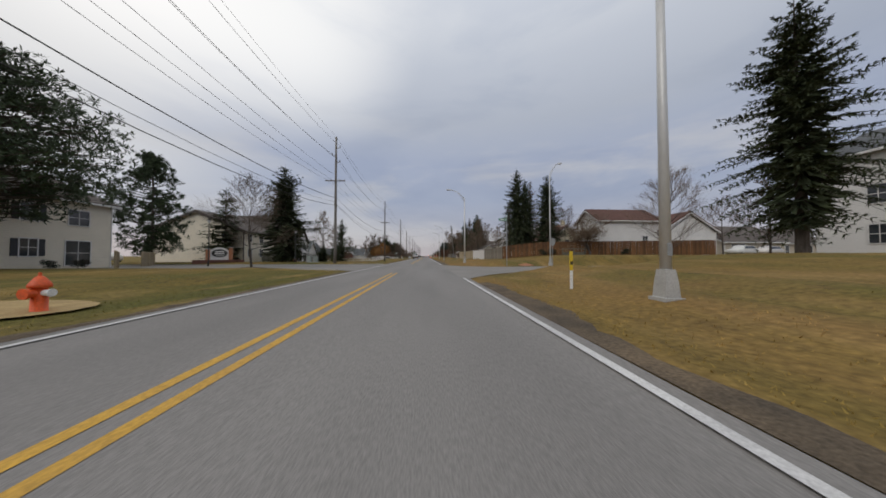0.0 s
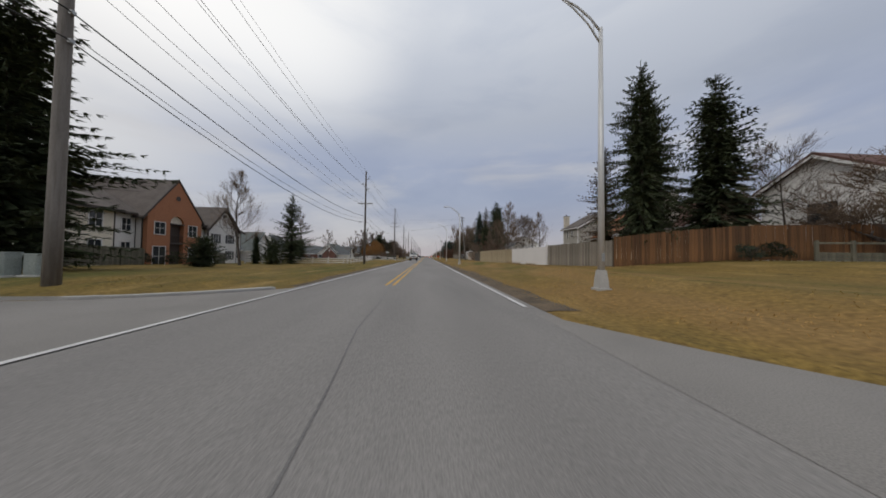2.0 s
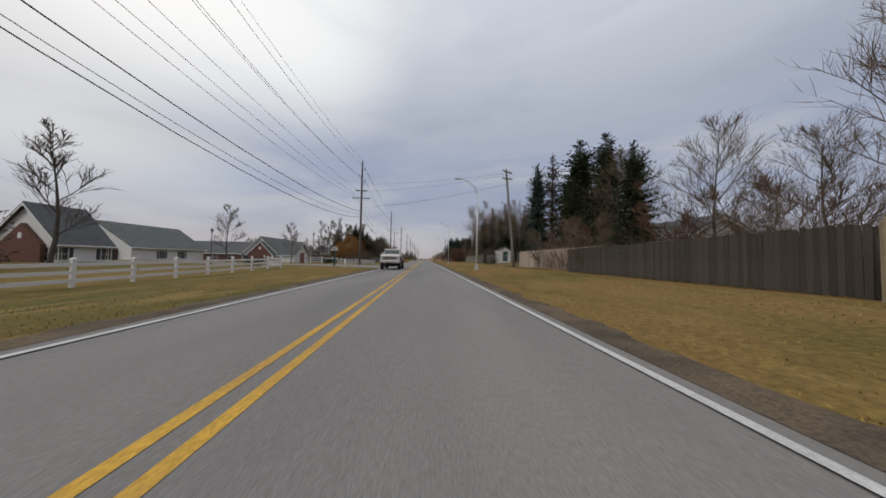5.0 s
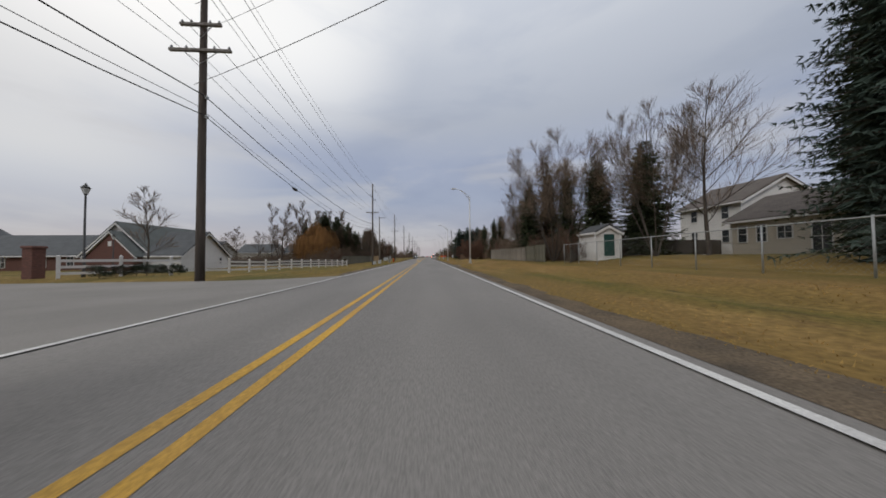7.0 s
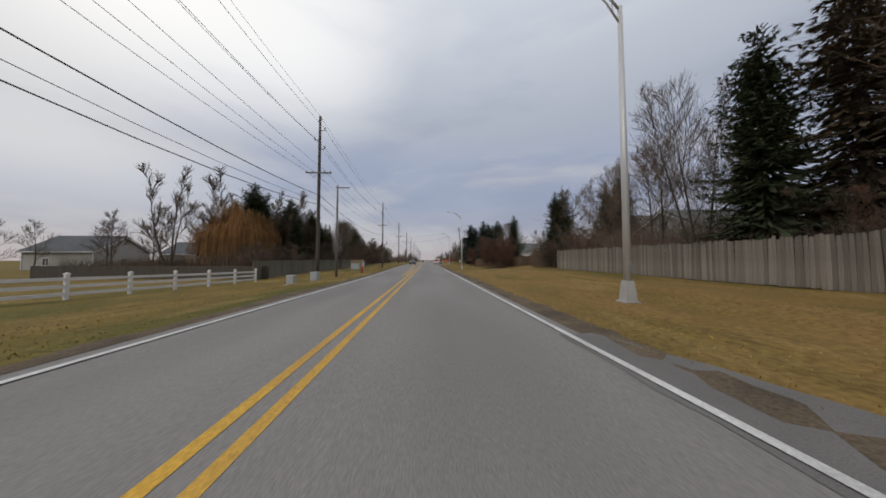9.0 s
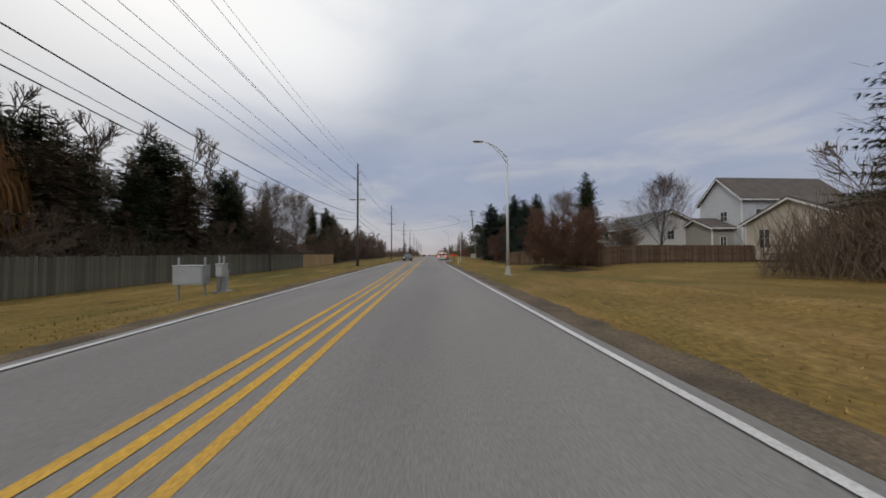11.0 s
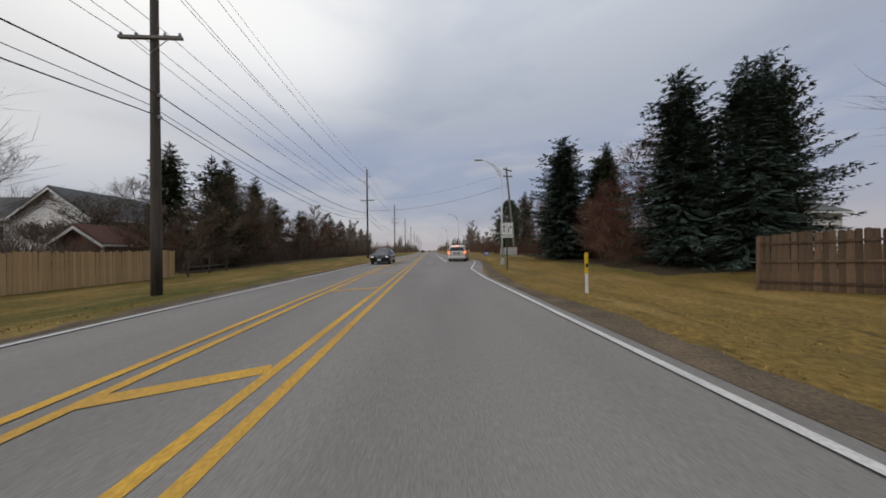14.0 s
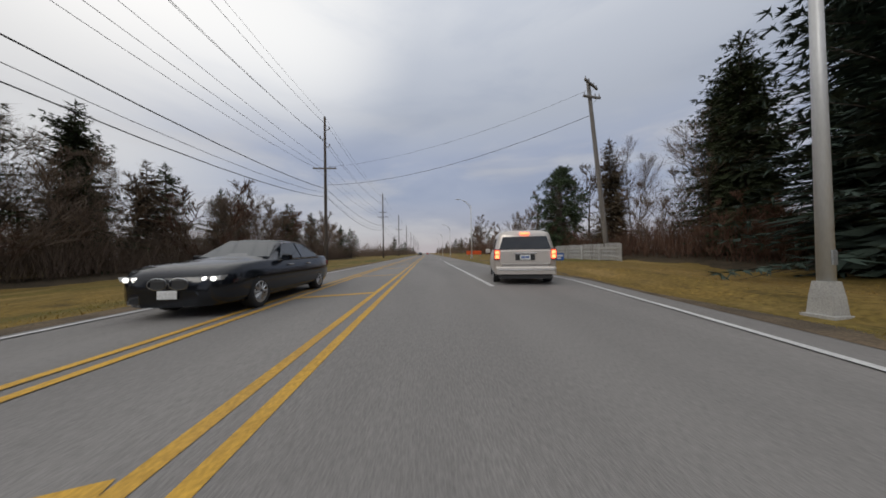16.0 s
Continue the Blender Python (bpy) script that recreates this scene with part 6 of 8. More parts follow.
def house(name, x0, x1, y0, y1, base, eave, ridge, axis, wall, roof, label, windows=(), gable=None, chimney=None, over=0.4, trim=None, category="house", garage=None):
    """A house with pitched roof. windows: (side, along, sill, width, height, shutters). Sides: S, N, E, W."""
    cx, cy = (x0 + x1) / 2, (y0 + y1) / 2
    hs = thing(name, (cx, cy, base), label, category)
    W, D, E, R = (x1 - x0) / 2, (y1 - y0) / 2, eave - base, ridge - base
    trim = trim or M_trim
    t = 0.2
    for side in "SNEW":
        ends = (side in "SN") == (axis == "y")
        half = W if side in "SN" else D - t
        poly = [(-half, -0.5), (half, -0.5), (half, E)] + ([(0, R)] if ends else []) + [(-half, E)]
        if side == "S": m = Mesh().prism(poly, -D, -D + t)
        elif side == "N": m = Mesh().prism(poly, D - t, D)
        elif side == "E": m = Mesh().prism(poly, W - t, W, "x")
        else: m = Mesh().prism(poly, -W, -W + t, "x")
        w_ob = part("wall", m, (gable if gable and ends else wall), hs)
        if ends:
            k = (R - E) / (W if axis == "y" else D)
            span = (W if axis == "y" else D) + over
            for s in (-1, 1):
                rake = [(0, R + 0.02), (s * span, R - k * span + 0.02), (s * span, R - k * span - 0.2), (0, R - 0.2)]
                d = (D + over) if axis == "y" else (W + over)
                sgn = -1 if side in "SW" else 1
                part("rake_board", Mesh().prism(rake, sgn * d, sgn * (d + 0.04), "y" if axis == "y" else "x"), trim, hs)
    k = (R - E) / (W if axis == "y" else D)
    span = (W if axis == "y" else D) + over
    for s in (-1, 1):
        sl = [(0, R + 0.02), (s * span, R - k * span + 0.02), (s * span, R - k * span + 0.2), (0, R + 0.22)]
        d = (D if axis == "y" else W) + over
        part("roof", Mesh().prism(sl, -d, d, "y" if axis == "y" else "x"), roof, hs)
        gut = s * (span + 0.05); zz = R - k * span
        gm = Mesh().box(min(gut - .06, gut + .06), max(gut - .06, gut + .06), -d, d, zz - .06, zz + .1, .015) if axis == "y" else Mesh().box(-d, d, min(gut - .06, gut + .06), max(gut - .06, gut + .06), zz - .06, zz + .1, .015)
        part("gutter", gm, trim, hs)
    for s in (-1, 1):
        for q in (-1, 1):
            part("corner_board", Mesh().box(s * W - .07, s * W + .03 if s > 0 else s * W + .07, q * D - .07, q * D + .03 if q > 0 else q * D + .07, -.4, E, .01, pose(.02 * s if s < 0 else 0, .02 * q if q < 0 else 0, 0)), trim, hs)
    for side, u, sill, w, h, *sh in windows:
        face = {"S": lambda a, o, z: (a, -D - o, z), "N": lambda a, o, z: (-a, D + o, z), "E": lambda a, o, z: (W + o, a, z), "W": lambda a, o, z: (-W - o, -a, z)}[side]
        window_part(hs, face, u, sill, w, h, 0, bool(sh and sh[0]), (2, 2) if w > .7 else (1, 2), trim if trim is not M_browntrim else None, bool(len(sh) > 1 and sh[1]))
    if chimney:
        px, py, hh, mt = chimney
        c = part("chimney", Mesh().box(px - .45, px + .45, py - .35, py + .35, -0.3, hh, .02), mt, hs)
        part("chimney_cap", Mesh().box(px - .52, px + .52, py - .42, py + .42, hh, hh + .12, .03), M_concrete, c)
        part("flue", Mesh().tube([(px, py, hh + .1), (px, py, hh + .4)], [.12, .12], 8), M_browntrim, c)
    part("vent_pipe", Mesh().tube([(W * .3 if axis == "y" else W * .4, D * .2 if axis == "y" else D * .4, R - (R - E) * .45), (W * .3 if axis == "y" else W * .4, D * .2 if axis == "y" else D * .4, R - (R - E) * .45 + .75)], [.05, .05], 6), M_steel, hs)
    return hs


two = lambda side, us, z1=1.0, z2=3.6, w=.95, h=1.35, sh=True: [(side, u, z, w, h, sh) for u in us for z in (z1, z2)]
# apartment blocks on the left
house("apartment_block", -43, -29.0, 6.0, 28.2, .2, 6.0, 9.0, "y", M_sidecream, M_roofbrown, "cream two-storey apartment block with black shutters",
      two("E", (-2.0, 2.2, 5.6), 0.9, 3.7) + [("E", 8.6, 0.1, 1.7, 2.1, False), ("E", 8.6, 3.6, 1.4, 1.3, False)] + two("N", (-3, 3)), category="apartment block", trim=M_trim)
house("apartment_block", -40.4, -26.4, 43.4, 52.2, .1, 5.0, 8.0, "y", M_sidecream, M_roofbrown, "cream sided apartment block with brown roof",
      two("S", (4.2,), .9, 3.3, .9, 1.2, False) + two("E", (-3, 0, 3), .9, 3.3, .9, 1.2, False), category="apartment block", trim=M_browntrim)
house("apartment_block", -40.4, -28.9, 52.2, 56.4, .1, 5.3, 8.6, "y", M_sidewhite, M_roofbrown, "white sided apartment wing with brown trim",
      two("E", (-1.2, 1.2), .9, 3.3, .8, 1.2, False), category="apartment block", trim=M_browntrim)
b = house("apartment_block", -41, -28.2, 56.4, 63.1, -.2, 5.3, 9.5, "x", M_sidewhite, M_roofbrown, "orange brick gabled apartment entrance block",
      [], gable=M_brick, category="apartment block", trim=M_browntrim)
bx = 6.4
# brick front with a tall arched entrance cut through it
zr = lambda u: 9.65 - 4.2 / 3.35 * abs(u)
arc = [(.85 * math.cos(k * math.pi / 12), 4.75 + .85 * math.sin(k * math.pi / 12)) for k in range(13)]
for s_ in (-1, 1):
    part("brick_front", Mesh().prism([(s_ * 3.35, -.4), (s_ * .85, -.4), (s_ * .85, zr(.85)), (s_ * 3.35, zr(3.35))], bx, bx + .45, "x"), M_brick, b)
part("brick_front", Mesh().prism([(-.85, zr(.85)), (-.85, 4.75)] + arc[::-1][1:-1] + [(.85, 4.75), (.85, zr(.85)), (0, zr(0))], bx, bx + .45, "x"), M_brick, b)
part("arch_panel", Mesh().prism(arc, bx + .1, bx + .2, "x"), M_sidecream, b, "stained cream fanlight panel")
part("entry_lintel", Mesh().box(bx + .02, bx + .5, -.9, .9, 4.62, 4.76, .02), M_browntrim, b)
part("entry_back", Mesh().box(bx, bx + .03, -.85, .85, -.2, 4.62), M_browntrim, b, "dark back wall of the entrance")
part("landing", Mesh().box(bx + .03, bx + .42, -.84, .84, 2.35, 2.55, .02), M_browntrim, b)
part("landing_rail", Mesh().box(bx + .36, bx + .42, -.84, .84, 3.35, 3.42, .01), M_browntrim, b)
for k in range(9):
    part("baluster", Mesh().box(bx + .375, bx + .405, -.8 + .2 * k - .012, -.8 + .2 * k + .012, 2.55, 3.36), M_browntrim, b)
front = lambda a, o, z: (bx + .45 + o, a, z)
for u, z, w, h, dr in ((2.05, 3.4, 1.15, 1.3, False), (-2.05, 3.4, 1.15, 1.3, False), (2.05, .8, 1.0, 1.2, False), (-2.05, -.05, 1.35, 2.1, True)):
    window_part(b, front, u, z, w, h, 0, False, (2, 2), M_trim, dr)
part("rake_board", Mesh().prism([(0, 9.95), (3.75, zr(3.75) + .3), (3.75, zr(3.75) + .05), (0, 9.7)], bx + .45, bx + .52, "x").prism([(0, 9.95), (-3.75, zr(3.75) + .3), (-3.75, zr(3.75) + .05), (0, 9.7)], bx + .45, bx + .52, "x"), M_browntrim, b)
part("round_vent", Mesh().tube([(bx + .40, 0, 7.7), (bx + .49, 0, 7.7)], [.28, .28], 14), M_browntrim, b)
house("apartment_block", -41, -29.2, 63.2, 65.4, -.2, 5.0, 7.2, "y", M_sidewhite, M_roofbrown, "white sided apartment wing with covered porch",
      two("E", (0,), .9, 3.3, .8, 1.2, False), category="apartment block", trim=M_browntrim)
b = house("apartment_block", -40, -28.7, 65.5, 71.0, -.3, 4.9, 7.8, "x", M_sidewhite, M_roofbrown, "white gabled apartment block with black shutters",
      two("E", (-1.45, 1.3), .6, 3.0, .85, 1.25, True), category="apartment block", trim=M_browntrim)
part("round_vent", Mesh().tube([(5.63, 0, 6.9), (5.72, 0, 6.9)], [.28, .28], 14), M_browntrim, b)
pr = part("porch_roof", Mesh().box(4.2, 7.0, -4.4, -2.95, 2.45, 2.6, .03), M_roofbrown, b, "low brown porch roof")
for py in (-4.3, -3.05):
    part("porch_post", Mesh().box(6.75, 6.87, py - .05, py + .07, -.2, 2.45, .01), M_browntrim, b)
house("apartment_block", -38.0, -29.1, 71.0, 72.5, -.3, 4.7, 6.6, "y", M_sidewhite, M_roofbrown, "narrow white side wing of an apartment block", two("E", (0,), .8, 3.2, .8, 1.2, False), category="apartment block", trim=M_browntrim)

# single-storey estate houses behind the rail fences
def estate(x0, x1, y0, y1, label, brick, roof=None):
    hs = house("estate_house", x0, x1, y0, y1, -.4, 2.3, 6.2, "y", M_sidewhite, roof or M_roofgreen, label,
               [("S", -(x1 - x0) * .28, .6, .9, 1.4, False), ("S", (x1 - x0) * .28, .6, .9, 1.4, False), ("E", -2, .7, 1.0, 1.3, True), ("E", 2, .7, 1.0, 1.3, True)])
    if brick:
        hw = (x1 - x0) / 2 * .62
        D = (y1 - y0) / 2
        part("brick_gable", Mesh().prism([(-hw, -.3), (hw, -.3), (hw, 2.3), (0, 2.3 + hw * (3.9 / ((x1 - x0) / 2)) * .92), (-hw, 2.3)], -D - .45, -D), M_brickred, hs)
        part("gable_window", Mesh().box(-.18, .18, -D - .48, -D - .44, 2.9, 3.5, .01), M_trim, hs)
    return hs


house("estate_house", -45, -36.2, 76.5, 94.0, -.4, 2.2, 5.9, "y", M_sidewhite, M_roofgreen, "long white sided single-storey house with green-grey roof", [("E", -6.4, .5, .8, 1.4, True), ("E", -2.5, .6, 1.4, 1.3, False)])
g1 = house("estate_house", -41, -34.1, 83.7, 90.5, -.4, 2.1, 5.7, "x", M_sidewhite, M_roofgreen, "white sided gable wing of a single-storey house", [("E", 0.9, .5, .5, 1.6, False), ("E", 2.7, .3, .9, 1.5, False)])
part("brick_wall", Mesh().box(-2.8, 2.6, 3.42, 6.6, -.3, 2.15, .01), M_brickred, g1, "red brick recessed front wall")
part("brick_window", Mesh().box(2.55, 2.64, 4.6, 5.3, .5, 1.9, .01), M_trim, g1)
estate(-44, -37.5, 101.5, 106, "small white house with a red brick gable", True, M_roofgrey)
estate(-57, -46, 117, 131, "white house with a red brick gable and grey roof", True)
eh = house("estate_house", -41.8, -33.7, 137.0, 150, -.6, 1.7, 5.6, "y", M_sidewhite, M_roofgreen, "white gabled house with a red brick front gable", [("S", -2.8, -.1, 2.6, 2.0, False)])
part("brick_gable", Mesh().prism([(-1.9, -.3), (3.4, -.3), (3.4, 2.0), (.75, 4.75), (-1.9, 2.0)], -8.1, -6.5), M_brickred, eh, "red brick gable front")
for s_ in (-1, 1):
    part("rake_board", Mesh().prism([(.75, 5.0), (.75 + s_ * 3.1, 1.85), (.75 + s_ * 3.1, 1.65), (.75, 4.8)], -8.3, -8.1), M_trim, eh)
    part("gable_roof", Mesh().prism([(.75, 5.0), (.75 + s_ * 3.1, 1.85), (.75 + s_ * 3.1, 1.97), (.75, 5.12)], -8.3, -6.3), M_roofgreen, eh)
part("gable_window", Mesh().box(.55, .95, -8.16, -8.08, 3.2, 3.8, .01), M_trim, eh)
house("estate_house", -34.2, -29.8, 136.6, 144.3, -.6, 1.6, 4.6, "x", M_sidewhite, M_roofgrey, "white sided house wing with a plain gable end", [("E", -.6, 1.4, .4, .6, False), ("E", 2.6, .9, .4, .8, False)])
house("estate_house", -62.0, -41.8, 139.5, 149, -.6, 1.7, 4.5, "x", M_brickred, M_roofgrey, "low red brick house with a grey shingle roof", [("S", 2, .6, 1.0, 1.4, False), ("S", 5.5, .6, .8, 1.5, False), ("S", -3, .6, 1.0, 1.4, False)])
estate(-78, -64, 138, 150, "long white house with a grey roof", False, M_roofgrey)
estate(-92, -78, 126, 140, "white house with a dark grey roof and brick gable", True, M_roofgrey)
estate(-66, -56, 96, 104, "white house with a brick gable and grey roof", True, M_roofgrey)
for x, y in ((-60, 205), (-48, 212), (-66, 186)):
    house("estate_house", x - 6, x + 6, y - 5, y + 5, -.4, 3.0, 6.0, "x", M_sidegrey, M_roofgrey, "grey sided house beyond a field", [("E", 0, .8, 1, 1.2, False), ("S", -2, .8, 1, 1.2, False)])
# houses behind the wooded strip
house("house", -37.4, -30.8, 212, 220, -.4, 5.0, 7.6, "y", M_sidewhite, M_roofgrey, "white two-storey house behind a new fence", two("S", (-1.7, 1.7), .9, 3.2, .8, 1.3, False) + two("E", (-2.4, 2.4), .9, 3.2, .8, 1.3, True))
house("house", -48, -37.4, 213, 219.4, -.4, 5.0, 7.4, "x", M_sidewhite, M_roofgrey, "white two-storey wing with a grey roof", two("S", (-2.4, 2.4), .9, 3.2, .8, 1.3, False))
house("house", -26.8, -23.4, 206.5, 212.5, -.4, 2.2, 3.4, "y", M_brickred, M_roofred, "low red outbuilding with a red-brown roof", [("S", 0, .8, .9, 1.0, False)])
house("house", -52, -42, 222, 230, -.4, 4.8, 7.4, "x", M_sidebeige, M_roofgrey, "beige two-storey house among bare trees", two("S", (-2.4, 2.4), .9, 3.2, .8, 1.3, False) + two("E", (0,), .9, 3.2, .8, 1.3, False))

# right-hand houses
house("house", 33.2, 44, 7.5, 19.5, 1.0, 8.6, 11.2, "y", M_sidewhite, M_roofgrey, "white two-storey house with lap siding beside a spruce", two("W", (-3, 3), 1.0, 3.8, .9, 1.3, False) + two("S", (-3, 3), 1.0, 3.8, .9, 1.3, False))
house("house", 29.4, 39.4, 40.9, 47.3, .9, 6.9, 8.9, "x", M_sidewhite, M_roofred, "white sided house with a red-brown roof behind a cedar fence",
      [("W", 0.2, 3.0, 1.5, 1.5, False), ("S", 2.6, 2.2, .9, 1.2, False)])
house("house", 39.4, 48.6, 40.4, 50, .9, 5.2, 8.1, "y", M_sidewhite, M_roofred, "white gabled garage wing with a red-brown roof", [("S", -3.2, 1.4, .8, 1.0, False)])
house("house", 25.0, 33.0, 50.0, 58.3, .9, 4.4, 6.9, "y", M_sideyellow, M_roofrust, "cream sided house with brown shingles behind a fence", [("W", -2.0, 2.4, 1.0, .9, False), ("W", 1.6, 2.4, 1.0, .9, False), ("S", 0, 2.4, .8, .9, False)], chimney=(-3.6, -2.6, 6.9, M_sidecream))
house("house", 31.4, 41.4, 66.9, 73.2, .9, 5.0, 9.0, "y", M_sideyellow, M_rooforange, "yellow sided house with an orange-brown roof and chimney",
      [("W", -2.4, 2.6, .7, .7, False), ("W", -1.5, 2.6, .7, .7, False), ("W", .3, 2.6, .7, .7, False), ("W", 1.2, 2.6, .7, .7, False), ("W", 2.4, 2.6, .7, .7, False)], chimney=(.5, -3.5, 9.3, M_sideyellow))
house("house", 28.6, 38.2, 73.4, 78.4, .9, 6.9, 9.6, "y", M_sidegrey, M_roofbrown, "grey two-storey house with a brown roof", [("W", -1.2, 2.2, 1.6, .9, False), ("W", -.9, 4.2, .45, 1.2, False), ("W", .6, 4.2, .45, 1.2, False)], chimney=(-4.0, 2.9, 8.6, M_sidebeige))
house("house", 20.5, 25.0, 88.5, 94.0, .9, 3.4, 4.6, "y", M_sidewhite, M_roofgrey, "small white garage with a low grey roof", [("S", 0, 1.2, .8, .9, False)])
house("house", 34.0, 43.5, 126.4, 133.0, .9, 6.6, 9.2, "y", M_sidewhite, M_roofbrown, "white two-storey house with a brown roof on a bank", two("W", (-1.6, 1.8), 1.4, 4.0, .7, 1.3, False) + two("S", (-2.6, 2.6), 1.4, 4.0, .9, 1.3, False))
house("house", 28.2, 36.0, 112.5, 122.6, 1.1, 3.9, 6.0, "y", M_sidebeige, M_roofbrown, "beige single-storey house with a grey-brown roof", [("W", -4.2, .9, .6, 1.3, False), ("W", -2.9, .9, .6, 1.3, False), ("W", -1.5, 1.1, .8, .9, False), ("W", .4, .1, .9, 2.0, False, True), ("W", 1.8, .9, .7, 1.3, False), ("W", 3.6, .9, .7, 1.3, False)])
house("house", 26.0, 38.0, 150.0, 159.0, .8, 4.0, 6.4, "x", M_sidewhite, M_roofgreen, "white house with a pale green-grey roof behind a fence", [("S", -4, 1.8, .9, 1.2, False), ("W", 0, 1.8, .9, 1.2, False), ("W", 0, 3.6, .7, .8, False)])
house("house", 41.5, 56.0, 185.4, 190.6, 1.1, 8.6, 11.6, "x", M_sidepale, M_roofbrown, "white two-storey house with a brown roof above a lawn", [("S", -4.6, 4.6, 1.5, 1.3, False), ("S", -4.4, 1.2, 1.3, 1.6, False), ("W", .5, 4.6, .8, 1.2, False)])
house("house", 38.2, 52.0, 174.5, 182.4, 1.1, 4.7, 7.0, "x", M_sidebeige, M_roofbrown, "beige single-storey house with a wooden back stair", [("W", 2.2, 1.2, .9, 1.5, False), ("W", -2.2, .8, .9, 2.0, False, True), ("S", -4.5, 1.2, .9, 1.4, False), ("S", -1.5, 1.2, .9, 1.4, False)])
house("house", 38.5, 41.6, 186.4, 190.6, 1.1, 4.8, 6.0, "x", M_sidegrey, M_roofbrown, "small grey lean-to wing of a house", [("S", 0, 1.2, .8, 1.2, False)])
house("house", 31.4, 41.0, 190.0, 200.2, .8, 5.2, 7.5, "y", M_sidewhite, M_roofgreen, "white house with a green-grey roof and a raised deck", [("W", 2.6, 2.3, 1.6, 2.0, False, True), ("W", -1.8, 2.9, .9, 1.1, False), ("W", -.2, 2.9, .9, 1.1, False), ("S", 0, 2.6, 1.0, 1.2, False)])
rd = thing("raised_deck", (28.9, 194.2, height(28.9, 194.2)), "raised dark wooden deck with a black railing", "deck")
part("floor_board", Mesh().box(0, 2.4, 0, 4.2, 1.55, 1.67, .01), M_fdark, rd)
for x, y in ((0.06, .06), (0.06, 2.1), (0.06, 4.14), (2.3, .06), (2.3, 4.14)):
    part("post", Mesh().box(x - .06, x + .06, y - .06, y + .06, -.4, 2.65, .008), M_fdark, rd)
part("handrail", Mesh().box(0, .1, 0, 4.2, 2.55, 2.65, .01).box(.1, 2.4, 0, .1, 2.55, 2.65, .01).box(.1, 2.4, 4.1, 4.2, 2.55, 2.65, .01), M_blackmetal, rd)
for k in range(28):
    part("baluster", Mesh().box(.035, .065, .1 + .148 * k, .13 + .148 * k, 1.67, 2.56), M_blackmetal, rd)
house("house", 29.0, 37.5, 206.5, 215.0, .6, 4.2, 6.4, "x", M_sidewhite, M_roofgreen, "white house with a green-grey roof behind a fence", [("W", -2, 1.2, 1.6, 2.0, False, True), ("S", 0, 1.4, .9, 1.2, False)])
for x0, y0, lab in ((52, 36, "grey-roofed house across a side street"), (66, 40, "beige house with a garage across a side street"), (80, 34, "white garage house at the end of a side street")):
    house("house", x0, x0 + 11, y0 + 6, y0 + 15, .8, 3.6, 6.4, "x", M_sidebeige if x0 < 70 else M_sidewhite, M_roofbrown, lab, [("W", 0, 1, 1, 1.2, False), ("S", -3, .2, 2.4, 2.1, False, True), ("S", 2.5, 1, 1, 1.2, False)])

# wooden deck stair at the beige house
dk = thing("deck_stair", (36.9, 179.2, height(36.9, 179.2)), "dark wooden deck and stair with railings", "deck")
part("deck", Mesh().box(0, 1.3, -1.6, .6, .8, .9, .01), M_fdark, dk)
for k in range(4):
    part("step", Mesh().box(.05, 1.2, -1.6 - .28 * (4 - k), -1.6 - .28 * (3 - k), .18 * (k + 1) - .05, .18 * (k + 1), .008), M_fdark, dk)
for x, y, z0, z1 in ((0, .6, 0, 1.8), (0, -.5, 0, 1.8), (0, -1.6, 0, 1.8), (0, -2.7, 0, 1.1), (1.25, -2.7, 0, 1.1), (1.25, -1.6, 0, 1.8)):
    part("post", Mesh().box(x - .04, x + .04, y - .04, y + .04, z0 - .1, z1, .006), M_fdark, dk)
for x in (0, 1.25):
    part("handrail", Mesh().tube([(x, -2.7, 1.1), (x, -1.6, 1.8), (x, .6, 1.8)], [.035] * 3, 4), M_fdark, dk)

# garden shed
sd = house("garden_shed", 16.2, 18.5, 123.3, 125.7, .9, 3.0, 3.6, "y", M_sidewhite, M_roofgrey, "white sided garden shed with a green door", category="shed", over=.15)
part("door", Mesh().box(-.4, .55, -1.245, -1.2, .05, 1.95, .02), M_greendoor, sd, "dark green shed door")

# chain-link fence
cf = tagged(new("chain_link_fence"), "galvanised chain-link fence on the verge bank", "fence")
cf.location = (13.4, 104.6, 0)
N = 9; L0, ux, uy = 20.0, 0.03, 1.0
for k in range(N):
    x, y = .6 * k / 8, L0 * k / 8
    z = height(13.4 + x, 104.6 + y)
    part("post", Mesh().tube([(x, y, z - .2), (x, y, z + 1.75)], [.03, .03], 7), M_steel, cf, smooth=True)
part("top_rail", Mesh().tube([(.6 * k / 8, L0 * k / 8, height(13.4 + .6 * k / 8, 104.6 + L0 * k / 8) + 1.7) for k in range(N)], [.022] * N, 6), M_steel, cf)
wm = Mesh()
for k in range(130):
    a = L0 * k / 130
    for s in (1, -1):
        b2 = min(L0, max(0, a + s * 1.6))
        za, zb = height(13.7, 104.6 + a) + .08, height(13.7, 104.6 + b2) + .08
        f = abs(b2 - a) / 1.6
        wm.tube([(.03 * a, a, za), (.03 * b2, b2, zb + 1.6 * f)], [.0017, .0017], 3, False)
tagged(part("mesh_wire", wm, M_steel, cf), kind="stuff")

